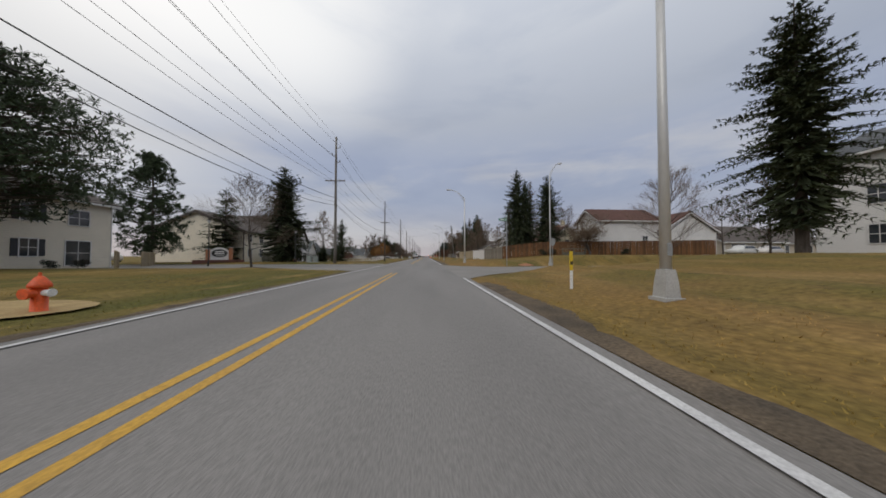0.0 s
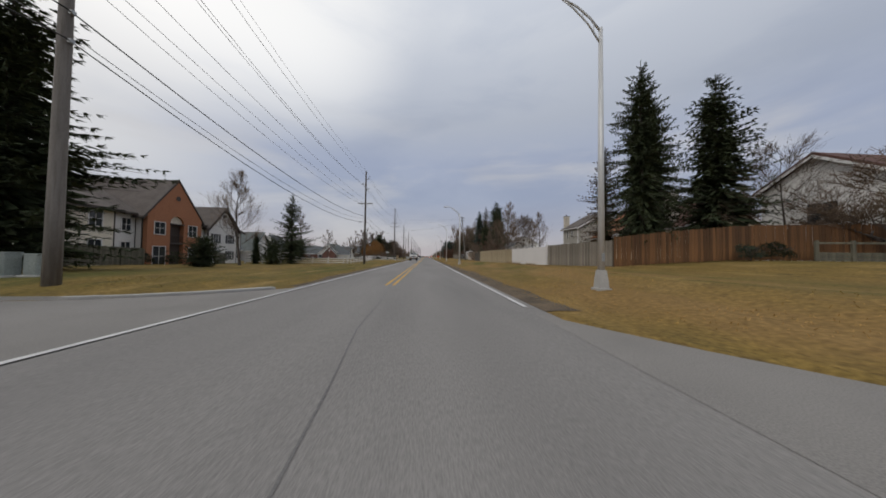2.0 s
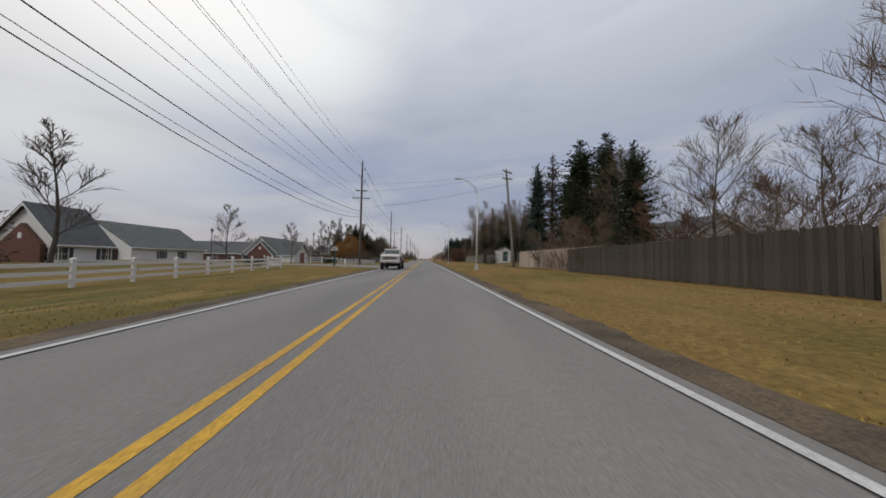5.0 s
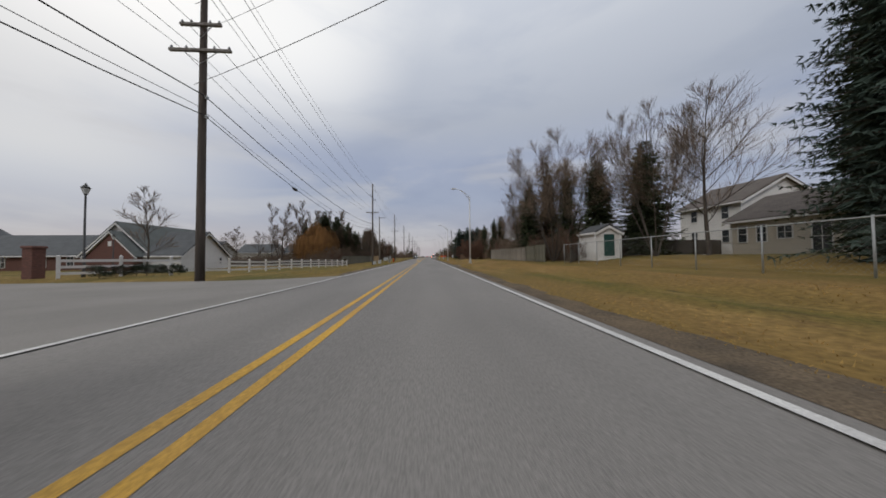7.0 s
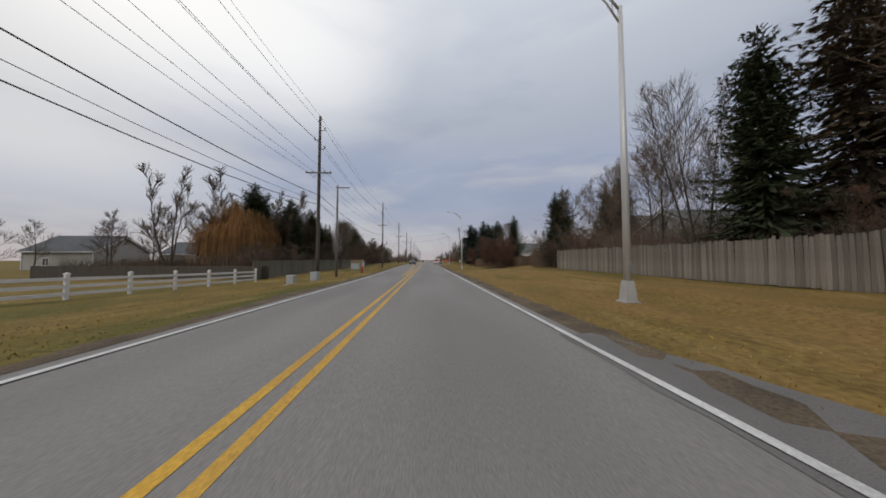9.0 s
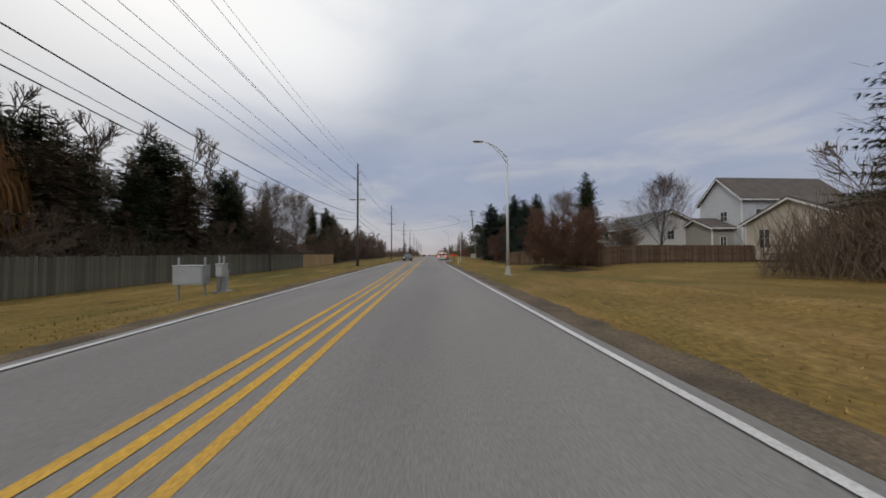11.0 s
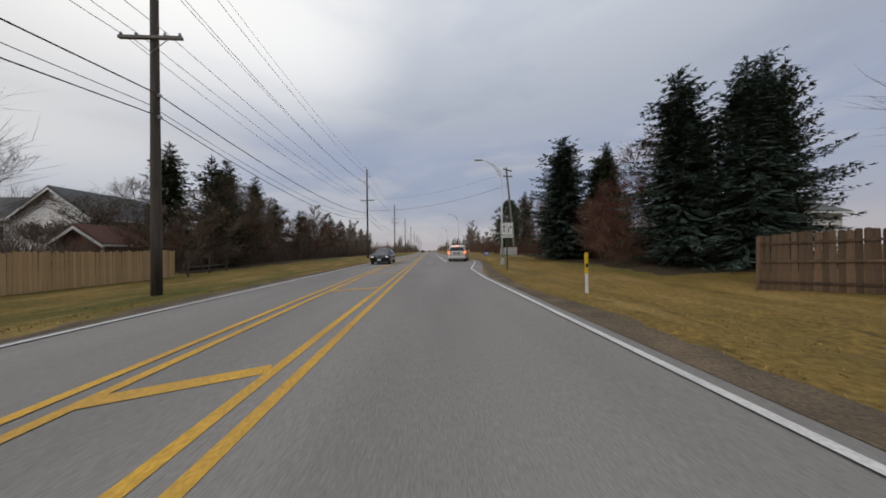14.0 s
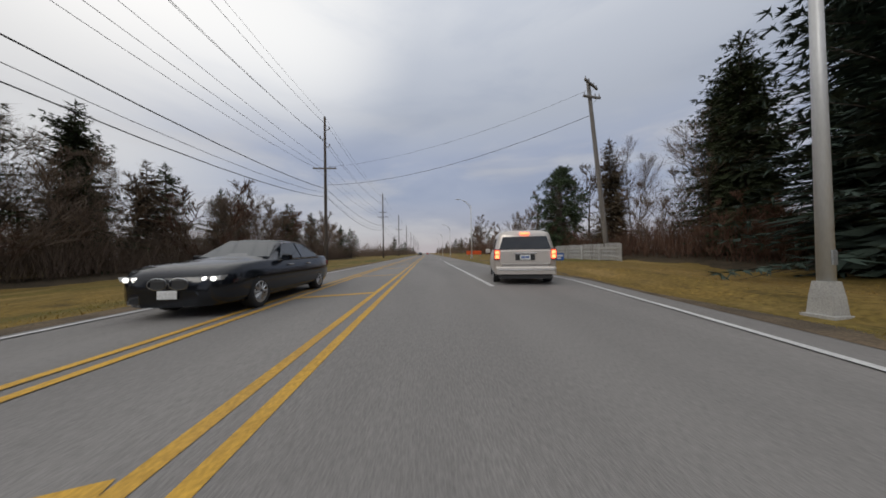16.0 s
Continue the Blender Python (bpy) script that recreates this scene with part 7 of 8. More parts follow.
# split-rail fence in the brush
sr = tagged(new("split_rail_fence"), "old split-rail fence in front of brush", "fence"); sr.location = (-16.2, 205.2, 0)
for k in range(3):
    part("post", Mesh().tube([(-.4 * k, 2.4 * k, -.6), (-.4 * k, 2.4 * k, 1.0)], [.07, .055], 6), M_fdark, sr)
    if k < 2:
        for z in (.25, .62):
            part("rail", Mesh().tube([(-.4 * k, 2.4 * k, z - .4), (-.4 * (k + 1), 2.4 * (k + 1), z - .38)], [.05, .04], 5), M_fdark, sr)

# ---- vehicles ----
M_silver = mat("champagne_car_paint", (0.62, 0.57, 0.52), (0.58, 0.535, 0.49), 2, 0.32, 0.45, bump=0, grain=0.04)
M_carblack = mat("black_car_paint", (0.010, 0.012, 0.016), None, 2, 0.1, 0.0, bump=0, grain=0.02, spec=0.5)
M_carwhite = mat("white_truck_paint", (0.62, 0.61, 0.58), (0.54, 0.53, 0.50), 2, 0.35, bump=0, grain=0.06)
M_truckorange = mat("orange_truck_paint", (0.34, 0.11, 0.05), (0.26, 0.09, 0.05), 2, 0.5, bump=0.05)
M_tyre = mat("tyre_rubber", (0.018, 0.018, 0.018), None, 6, 0.85, bump=0.2)
M_rim = mat("alloy_rim", (0.45, 0.45, 0.45), None, 5, 0.35, 0.7, bump=0)
M_glass = mat("car_glass", (0.02, 0.024, 0.028), (0.03, 0.034, 0.038), 2, 0.05, bump=0, grain=0.02, spec=0.8)
M_glasslight = mat("windscreen_glass", (0.035, 0.045, 0.05), (0.03, 0.036, 0.04), 1, 0.06, bump=0, grain=0.05, spec=0.8)
M_chrome = mat("chrome_trim", (0.65, 0.65, 0.65), None, 4, 0.18, 0.9, bump=0, grain=0.02)
M_plastic = mat("black_plastic", (0.03, 0.03, 0.03), None, 4, 0.6, bump=0.05)
M_taillit = glow("lit_tail_lamp", (1.0, 0.16, 0.06), 4.5)
M_taildim = mat("red_lens", (0.35, 0.02, 0.015), None, 4, 0.2, bump=0)
M_amber = mat("amber_lens", (0.6, 0.2, 0.02), None, 4, 0.3, bump=0)
M_headlit = glow("lit_headlamp", (1.0, 0.96, 0.88), 2.2)
M_lamp = mat("headlamp_glass", (0.55, 0.56, 0.56), None, 4, 0.15, bump=0)


def ring(half):
    """A closed section from its right half, bottom to top: points (x, z) at one y."""
    return lambda y: [(x, y, z) for x, z in half] + [(-x, y, z) for x, z in reversed(half)]


def wheel(parent, x, y, r, w, spokes=8):
    tyre = Mesh()
    prof = [(-w / 2, r * .62), (-w / 2, r * .93), (-w / 2 + .03, r), (w / 2 - .03, r), (w / 2, r * .93), (w / 2, r * .62)]
    n = 24
    tyre.v = [(x + px, y + pr * math.cos(2 * math.pi * k / n), r + pr * math.sin(2 * math.pi * k / n)) for k in range(n) for px, pr in prof]
    tyre.f = [(k * 6 + i, k * 6 + (i + 1) % 6, ((k + 1) % n) * 6 + (i + 1) % 6, ((k + 1) % n) * 6 + i) for k in range(n) for i in range(6)]
    t = part("wheel", tyre, M_tyre, parent, smooth=True)
    rim = Mesh()
    out = x + (w / 2 - .02) * (1 if x > 0 else -1)
    for k in range(spokes):
        a = 2 * math.pi * k / spokes
        ca, sa = math.cos(a), math.sin(a)
        rim.tube([(out, y + .05 * ca, r + .05 * sa), (out, y + r * .6 * ca, r + r * .6 * sa)], [.045, .03], 4)
    rim.tube([(out - .03 * (1 if x > 0 else -1), y, r), (out + .01 * (1 if x > 0 else -1), y, r)], [.09, .07], 10)
    pts = [(out, y + r * .62 * math.cos(2 * math.pi * k / 20), r + r * .62 * math.sin(2 * math.pi * k / 20)) for k in range(21)]
    rim.tube(pts, [.028] * 21, 5, False)
    part("rim", rim, M_rim, t)
    part("brake_disc", Mesh().tube([(x - .02, y, r), (x + .02, y, r)], [r * .5, r * .5], 16), M_plastic, t)


def quad_part(name, pts, material, parent, label="", thick=0.012):
    """A thin shaped panel through corner points given in order."""
    ps = [Vector(p) for p in pts]
    nrm = (ps[1] - ps[0]).cross(ps[-1] - ps[0]).normalized() * thick
    n = len(ps)
    return part(name, Mesh().add([p - nrm for p in ps] + [p + nrm for p in ps], [tuple(range(n - 1, -1, -1)), tuple(range(n, 2 * n))] + [(i, (i + 1) % n, n + (i + 1) % n, n + i) for i in range(n)]), material, parent, label)


# minivan, seen from behind; it faces +y
van = thing("minivan", (4.2, 213.0, 0.0), "champagne silver minivan with lit brake lamps in the turn lane", "car", turn=-12)
half = lambda w, z0, zb, zr, wr: [(w * .55, z0), (w * .93, z0 + .02), (w, z0 + .14), (w, zb * .72), (w * .985, zb), (w * .95, zb + .06), (wr + .05, zr - .16), (wr, zr - .05), (wr * .8, zr), (wr * .3, zr + .02)]
secs = [(0.10, half(.90, .42, 1.02, 1.60, .70)), (0.16, half(.96, .36, 1.04, 1.70, .74)), (0.5, half(.99, .30, 1.03, 1.74, .76)), (1.6, half(1.0, .26, 1.01, 1.76, .78)), (2.7, half(1.0, .26, .99, 1.74, .77)), (3.3, half(.995, .26, .97, 1.62, .72)), (4.0, half(.99, .26, .96, 1.14, .66)), (4.6, half(.95, .28, .88, .98, .6)), (5.0, half(.86, .32, .76, .82, .5)), (5.1, half(.78, .38, .66, .72, .45))]
part("body", Mesh().loft([ring(h)(y) for y, h in secs]), M_silver, van, smooth=True)
quad_part("rear_window", [(-.66, .115, 1.58), (.66, .115, 1.58), (.80, .085, 1.13), (-.80, .085, 1.13)], M_glass, van)
part("liftgate", Mesh().box(-.80, .80, .02, .12, .66, 1.10, .03), M_silver, van, smooth=False)
# tucked-under panel: body paint with the shade put into a darker colour
part("lower_panel", Mesh().box(-.74, .74, .0, .1, .52, .68, .02), mat("shaded_champagne_paint", (0.40, 0.37, 0.34), None, 2, .35, .4, bump=0), van)
part("bumper", Mesh().box(-.93, .93, -.06, .22, .34, .58, .05), M_silver, van)
part("bumper_strip", Mesh().box(-.88, .88, -.075, .0, .47, .50, .01), M_chrome, van)
part("valance", Mesh().box(-.82, .82, .0, .3, .2, .36, .03), M_plastic, van)
part("handle_bar", Mesh().box(-.36, .36, -.005, .03, .985, 1.02, .008), M_chrome, van)
part("plate_recess", Mesh().box(-.30, .30, .005, .03, .78, .97, .01), M_plastic, van)
pl = part("plate", Mesh().box(-.16, .16, -.012, .012, .80, .95, .006), M_signwhite, van)
part("plate_bars", Mesh().box(-.12, -.02, -.018, -.01, .85, .90).box(.0, .12, -.018, -.01, .85, .90), M_blue, pl)
for s in (-1, 1):
    lamp = part("tail_lamp", Mesh().box(s * .88 - .085, s * .88 + .085, .03, .22, .80, 1.14, .03), M_taildim, van)
    part("lit_lens", Mesh().box(s * .87 - .06, s * .87 + .06, .012, .05, .84, .96, .015).box(s * .87 - .06, s * .87 + .06, .012, .05, .98, 1.09, .015), M_taillit, lamp)
    quad_part("side_window", [(s * .962, .45, 1.08), (s * .972, 2.0, 1.06), (s * .845, 1.9, 1.54), (s * .84, .6, 1.52)], M_glass, van)
    quad_part("side_window", [(s * .972, 2.1, 1.06), (s * .968, 3.5, 1.02), (s * .82, 3.05, 1.5), (s * .845, 2.05, 1.54)], M_glass, van)
    part("mirror", Mesh().box(s * 1.1 - .1, s * 1.1 + .1, 3.4, 3.52, 1.02, 1.2, .03), M_silver, van)
    part("roof_rail", Mesh().tube([(s * .70, .4, 1.77), (s * .70, .6, 1.81), (s * .70, 2.4, 1.80), (s * .70, 2.6, 1.75)], [.018] * 4, 6), M_chrome, van)
    for y in (.95, 4.05):
        wheel(van, s * .86, y, .34, .23)
part("stop_lamp", Mesh().box(-.14, .14, .04, .1, 1.615, 1.665, .01), M_taillit, van)
part("rear_wiper", Mesh().tube([(.0, .07, 1.13), (-.3, .08, 1.2)], [.012, .008], 5), M_plastic, van)
quad_part("windscreen", [(-.78, 3.95, 1.10), (.78, 3.95, 1.10), (.64, 3.15, 1.62), (-.64, 3.15, 1.62)], M_glass, van)

# black saloon in the opposite lane; it faces -y
car = thing("saloon_car", (-3.25, 214.4, 0.0), "black saloon car with lit headlamps in the opposite lane", "car", turn=180)
half = lambda w, z0, zb, zr, wr: [(w * .6, z0), (w * .94, z0 + .02), (w * .99, z0 + .14), (w, .62), (w * .965, zb), (w * .92, zb + .04), (wr + .06, max(zb + .05, zr - .12)), (wr, max(zb + .06, zr - .03)), (wr * .75, max(zb + .065, zr)), (wr * .3, max(zb + .07, zr + .015))]
secs = [(0.0, half(.76, .45, .80, .80, .55)), (.1, half(.86, .30, .92, .92, .6)), (.4, half(.91, .22, 1.0, 1.02, .62)), (.8, half(.93, .20, .99, 1.10, .62)), (1.35, half(.93, .2, .98, 1.38, .57)), (2.0, half(.93, .2, .96, 1.47, .58)), (2.6, half(.93, .2, .95, 1.46, .57)), (3.35, half(.93, .2, .94, 1.06, .62)), (3.9, half(.92, .2, .93, .99, .6)), (4.4, half(.90, .2, .88, .93, .58)), (4.7, half(.88, .22, .80, .85, .55)), (4.84, half(.80, .24, .72, .77, .5)), (4.93, half(.66, .28, .64, .69, .42))]
part("body", Mesh().loft([ring(h)(y) for y, h in secs]), M_carblack, car, smooth=True)
quad_part("windscreen", [(-.76, 3.38, 1.04), (.76, 3.38, 1.04), (.57, 2.68, 1.44), (-.57, 2.68, 1.44)], M_glasslight, car)
quad_part("rear_window", [(-.72, .9, 1.07), (.72, .9, 1.07), (.54, 1.52, 1.38), (-.54, 1.52, 1.38)], M_glass, car)
for s in (-1, 1):
    quad_part("side_window", [(s * .895, 1.05, 1.02), (s * .895, 2.1, 1.0), (s * .66, 2.05, 1.39), (s * .66, 1.6, 1.37)], M_glass, car)
    quad_part("side_window", [(s * .895, 2.16, 1.0), (s * .893, 3.2, .98), (s * .66, 2.72, 1.36), (s * .66, 2.12, 1.39)], M_glass, car)
    part("window_trim", Mesh().tube([(s * .905, .95, 1.0), (s * .905, 2.1, .985), (s * .905, 3.25, .965)], [.014] * 3, 5).tube([(s * .905, .95, 1.0), (s * .76, 1.3, 1.26), (s * .66, 1.6, 1.395), (s * .655, 2.1, 1.42), (s * .66, 2.75, 1.38)], [.014] * 5, 5), M_chrome, car)
    for y in (1.75, 2.75):
        part("door_handle", Mesh().box(s * .94 - .015, s * .94 + .015, y - .11, y + .11, .83, .86, .008), M_chrome, car)
    part("mirror", Mesh().box(s * 1.0 - .1, s * 1.0 + .1, 3.0, 3.16, .96, 1.1, .03), M_carblack, car)
    lamp = part("headlamp", Mesh().loft([[(s * x, y, z) for x, z in ((.46, .64), (.80, .66), (.83, .74), (.50, .71))] for y in (4.55, 4.90)]), M_lamp, car, "clear swept headlamp")
    for q in (.56, .70):
        part("bulb_ring", Mesh().tube([(s * q, 4.89, .685), (s * q, 4.93, .685)], [.042, .036], 10), M_headlit, lamp)
    part("kidney_grille", Mesh().box(s * .17 - .15, s * .17 + .15, 4.84, 4.945, .52, .70, .04), M_plastic, car)
    part("grille_frame", Mesh().tube([(s * .17 + .16 * math.cos(k * math.pi / 6), 4.95, .61 + .1 * math.sin(k * math.pi / 6)) for k in range(13)], [.006] * 13, 5, False), M_chrome, car)
    part("tail_lamp", Mesh().box(s * .68 - .16, s * .68 + .16, -.01, .12, .74, .88, .03), M_taildim, car)
    part("air_intake", Mesh().box(s * .58 - .18, s * .58 + .18, 4.72, 4.86, .28, .40, .03), M_plastic, car)
    for y in (.95, 3.95):
        wheel(car, s * .80, y, .335, .23, 10)
part("bumper", Mesh().loft([[(x * k, yy, z) for x, yy in ((-.80, 4.62), (-.70, 4.84), (-.45, 4.94), (.45, 4.94), (.70, 4.84), (.80, 4.62))] for z, k in ((.22, .94), (.27, 1.0), (.42, 1.02), (.47, .97))]), M_carblack, car)
pl = part("plate", Mesh().box(-.16, .16, 4.955, 4.97, .36, .50, .006), M_signwhite, car)

# lifted white pickup in the opposite lane; it faces -y
tk = thing("pickup_truck", (-2.05, 101.9, 0.0), "lifted old white pickup truck with orange lower side panels", "pickup truck", turn=180)
LZ = .42
box_half = lambda w, z0, z1: [(w * .5, z0), (w * .95, z0), (w, z0 + .06), (w, (z0 + z1) / 2), (w * .985, z1 - .05), (w * .94, z1), (w * .5, z1 + .015)]
part("bed", Mesh().loft([ring(box_half(.97, LZ + .42, LZ + 1.06))(y) for y in (0.0, .05, 2.1, 2.14)]), M_carwhite, tk)
part("bed_floor", Mesh().box(-.84, .84, .08, 2.06, LZ + 1.06, LZ + 1.08), M_plastic, tk)
for s in (-1, 1):
    part("bed_rail", Mesh().box(s * .91 - .06, s * .91 + .06, .02, 2.12, LZ + 1.06, LZ + 1.12, .02), M_truckorange, tk)
low = lambda w, z0, z1: [(w * .5, z0), (w * .94, z0), (w * .985, z0 + .08), (w, (z0 + z1) / 2 + .05), (w * .985, z1 - .10), (w * .94, z1 - .02), (w * .80, z1), (w * .3, z1 + .035)]
part("cab", Mesh().loft([ring(low(w, LZ + z0, LZ + z1))(y) for y, w, z0, z1 in ((2.2, .97, .36, 1.10), (3.2, .98, .36, 1.10), (3.9, .98, .38, 1.10), (4.6, .975, .42, 1.08), (5.02, .96, .44, 1.05), (5.12, .94, .46, 1.0), (5.17, .9, .5, .93))]), M_carwhite, tk, smooth=True)
oct8 = lambda hx, y0, y1, z, c: [(-hx + c, y0, z), (hx - c, y0, z), (hx, y0 + c, z), (hx, y1 - c, z), (hx - c, y1, z), (-hx + c, y1, z), (-hx, y1 - c, z), (-hx, y0 + c, z)]
part("cab_roof", Mesh().loft([oct8(.90, 2.22, 3.86, LZ + 1.08, .06), oct8(.76, 2.40, 3.34, LZ + 1.58, .07), oct8(.79, 2.36, 3.40, LZ + 1.60, .08), oct8(.74, 2.44, 3.30, LZ + 1.67, .1)]), M_carwhite, tk)
quad_part("windscreen", [(-.80, 3.845, LZ + 1.14), (.80, 3.845, LZ + 1.14), (.70, 3.40, LZ + 1.55), (-.70, 3.40, LZ + 1.55)], M_glasslight, tk)
part("wiper", Mesh().tube([(-.5, 3.87, LZ + 1.13), (-.15, 3.83, LZ + 1.2)], [.012, .01], 5).tube([(.3, 3.87, LZ + 1.13), (.65, 3.83, LZ + 1.2)], [.012, .01], 5), M_plastic, tk)
for s in (-1, 1):
    for y in (.95, 4.25):
        part("wheel_arch", Mesh().prism([(y + .56 * math.cos(k * math.pi / 10), LZ + .40 + .50 * math.sin(k * math.pi / 10)) for k in range(11)], s * .90, s * 1.0, "x"), M_plastic, tk)
    part("door_seam", Mesh().box(s * .985 - .006, s * .985 + .006, 2.32, 2.34, LZ + .5, LZ + 1.05).box(s * .985 - .006, s * .985 + .006, 3.56, 3.58, LZ + .5, LZ + 1.05), M_plastic, tk)
    part("upper_panel", Mesh().box(s * .985 - .012, s * .985 + .012, .08, 2.05, LZ + .86, LZ + 1.04, .008).box(s * .99 - .012, s * .99 + .012, 2.25, 3.5, LZ + .92, LZ + 1.06, .008), M_truckorange, tk)
part("grille", Mesh().box(-.66, .66, 5.14, 5.2, LZ + .56, LZ + .86, .02), M_plastic, tk)
part("grille_surround", Mesh().box(-.95, .95, 5.15, 5.21, LZ + .86, LZ + .90, .01).box(-.95, .95, 5.15, 5.21, LZ + .52, LZ + .56, .01), M_chrome, tk)
for k in range(5):
    part("grille_bar", Mesh().box(-.64, .64, 5.19, 5.215, LZ + .59 + .055 * k, LZ + .61 + .055 * k), M_chrome, tk)
part("front_bumper", Mesh().box(-1.0, 1.0, 5.16, 5.36, LZ + .28, LZ + .50, .05), M_chrome, tk)
part("chassis", Mesh().box(-.42, .42, .2, 4.9, LZ + .12, LZ + .34, .03), M_plastic, tk)
for y in (.95, 4.25):
    part("axle", Mesh().tube([(-.75, y, .44), (0, y, .44), (.75, y, .44)], [.07, .13, .07], 8), M_plastic, tk)
for s in (-1, 1):
    lamp = part("headlamp", Mesh().tube([(s * .80, 5.12, LZ + .71), (s * .80, 5.22, LZ + .71), (s * .80, 5.235, LZ + .71)], [.115, .115, .08], 16), M_lamp, tk)
    part("bezel", Mesh().box(s * .80 - .15, s * .80 + .15, 5.1, 5.19, LZ + .56, LZ + .86, .03), M_chrome, lamp)
    part("turn_lamp", Mesh().box(s * .55 - .1, s * .55 + .1, 5.35, 5.375, LZ + .35, LZ + .43, .01), M_amber, tk)
    part("side_panel", Mesh().box(s * .985 - .012, s * .985 + .012, .1, 1.9, LZ + .42, LZ + .62, .008).box(s * .985 - .012, s * .985 + .012, 2.3, 3.6, LZ + .42, LZ + .62, .008), M_truckorange, tk)
    quad_part("side_window", [(s * .893, 2.42, LZ + 1.14), (s * .893, 3.62, LZ + 1.14), (s * .80, 3.24, LZ + 1.53), (s * .80, 2.5, LZ + 1.53)], M_glass, tk)
    part("mirror", Mesh().box(s * 1.12 - .08, s * 1.12 + .08, 3.5, 3.56, LZ + 1.1, LZ + 1.28, .02).tube([(s * .96, 3.5, LZ + 1.0), (s * 1.1, 3.52, LZ + 1.15)], [.012, .012], 5), M_chrome, tk)
    for y in (.95, 4.25):
        wheel(tk, s * .84, y, .47, .32, 8)
    part("tail_lamp", Mesh().box(s * .9 - .06, s * .9 + .06, -.03, .02, LZ + .6, LZ + .85, .01), M_taildim, tk)


def parked_car(x, y, turn, paint_mat, label):
    c = thing("parked_car", (x, y, height(x, y)), label, "car", turn=turn)
    hf = lambda w, z0, zb, zr, wr: [(w * .6, z0), (w * .95, z0), (w, .5), (w * .97, zb), (wr + .05, max(zb + .02, zr - .1)), (wr, max(zb + .03, zr)), (wr * .4, max(zb + .04, zr + .02))]
    part("body", Mesh().loft([ring(hf(*h))(yy) for yy, h in ((0, (.78, .4, .85, .85, .6)), (.15, (.88, .25, .95, .95, .62)), (.6, (.9, .22, .96, 1.35, .6)), (2.6, (.9, .22, .93, 1.45, .6)), (3.3, (.9, .22, .92, 1.0, .62)), (4.2, (.86, .25, .75, .8, .55)), (4.4, (.75, .35, .6, .65, .5)))]), paint_mat, c, smooth=True)
    for s in (-1, 1):
        quad_part("side_window", [(s * .88, .7, 1.0), (s * .88, 3.1, .97), (s * .68, 2.6, 1.35), (s * .68, .9, 1.33)], M_glass, c)
        for yy in (.85, 3.5):
            wheel(c, s * .78, yy, .32, .2, 6)
    return c


for x, y, tn, m_, lab in ((-41.5, 36.5, 70, M_carwhite, "white car parked at the apartments"), (-43.5, 40.0, 70, M_silver, "silver car parked at the apartments"), (-45.0, 43.5, 70, M_carwhite, "white car parked beside another at the apartments"), (-52, 124, 90, M_silver, "silver car parked in an estate drive"), (51.0, 37.5, 100, M_carwhite, "white car parked on a side street drive"), (58.0, 39.5, 100, M_silver, "silver car parked on a side street drive"), (-2.0, 330, 180, M_carblack, "dark car far down the opposite lane"), (1.7, 420, 0, M_taildim, "red car far ahead on the road")):
    parked_car(x, y, tn, m_, lab)

# ---- small things ----
hy = thing("fire_hydrant", (-5.35, 5.4, height(-5.35, 5.4)), "bright orange fire hydrant on straw by the kerb", "fire hydrant")
part("barrel", Mesh().tube([(0, 0, -.1), (0, 0, .06), (0, 0, .07), (0, 0, .52)], [.15, .15, .105, .10], 14), M_orange, hy, smooth=True)
part("bonnet", Mesh().tube([(0, 0, .50), (0, 0, .55), (0, 0, .60), (0, 0, .68), (0, 0, .72)], [.145, .145, .12, .07, .03], 14), M_orange, hy, smooth=True)
part("operating_nut", Mesh().tube([(0, 0, .71), (0, 0, .78)], [.025, .022], 5), M_orange, hy)
for a in (0, 180, 270):
    ca, sa = math.cos(radians(a)), math.sin(radians(a)); q = .10 if a == 270 else .075
    part("outlet", Mesh().tube([(ca * .08, sa * .08, .40), (ca * .17, sa * .17, .40), (ca * .18, sa * .18, .40), (ca * .22, sa * .22, .40)], [q * .8, q * .8, q, q], 10), M_signwhite if a == 0 else M_orange, hy)
sp = Mesh(); q = []
for k in range(14):
    a = k * math.pi / 7
    q.append((-6.1 + (1.2 + .3 * noise.noise((k, 0, 0))) * math.cos(a), 5.5 + (1.1 + .3 * noise.noise((k, 4, 0))) * math.sin(a)))
sp.add([(x, y, height(x, y) + .05) for x, y in q] + [(-6.1, 5.5, height(-6.1, 5.5) + .08)], [(k, (k + 1) % 14, 14) for k in range(14)])
solid("straw_patch", sp, M_straw, "patch of pale straw over reseeded ground", "straw", kind="structure", smooth=True)
for nm, cx, cy, rr in (("mulch_bed", -13.6, 24.6, 1.3), ("mulch_bed", -26, 37.5, 2.4)):
    sp = Mesh(); sp.add([(cx + rr * math.cos(k * math.pi / 8), cy + rr * .8 * math.sin(k * math.pi / 8), height(cx, cy) + .06 if street_mask(cx, cy) < .5 else .03) for k in range(16)] + [(cx, cy, max(height(cx, cy), 0) + .16)], [(k, (k + 1) % 16, 16) for k in range(16)])
    solid(nm, sp, M_mulch, "dark bark mulch bed round a tree", "mulch bed", kind="structure", smooth=True)


def marker_post(at, label):
    p = thing("marker_post", at, label, "marker post")
    part("stake", Mesh().box(-.045, .045, -.012, .012, -.1, .82, .006), M_signwhite, p)
    part("cap", Mesh().box(-.05, .05, -.018, .018, .55, 1.12, .01), M_markyellow, p, "yellow upper sleeve")
    part("decal", Mesh().box(-.035, .035, -.024, -.017, .72, .82), M_black, p)


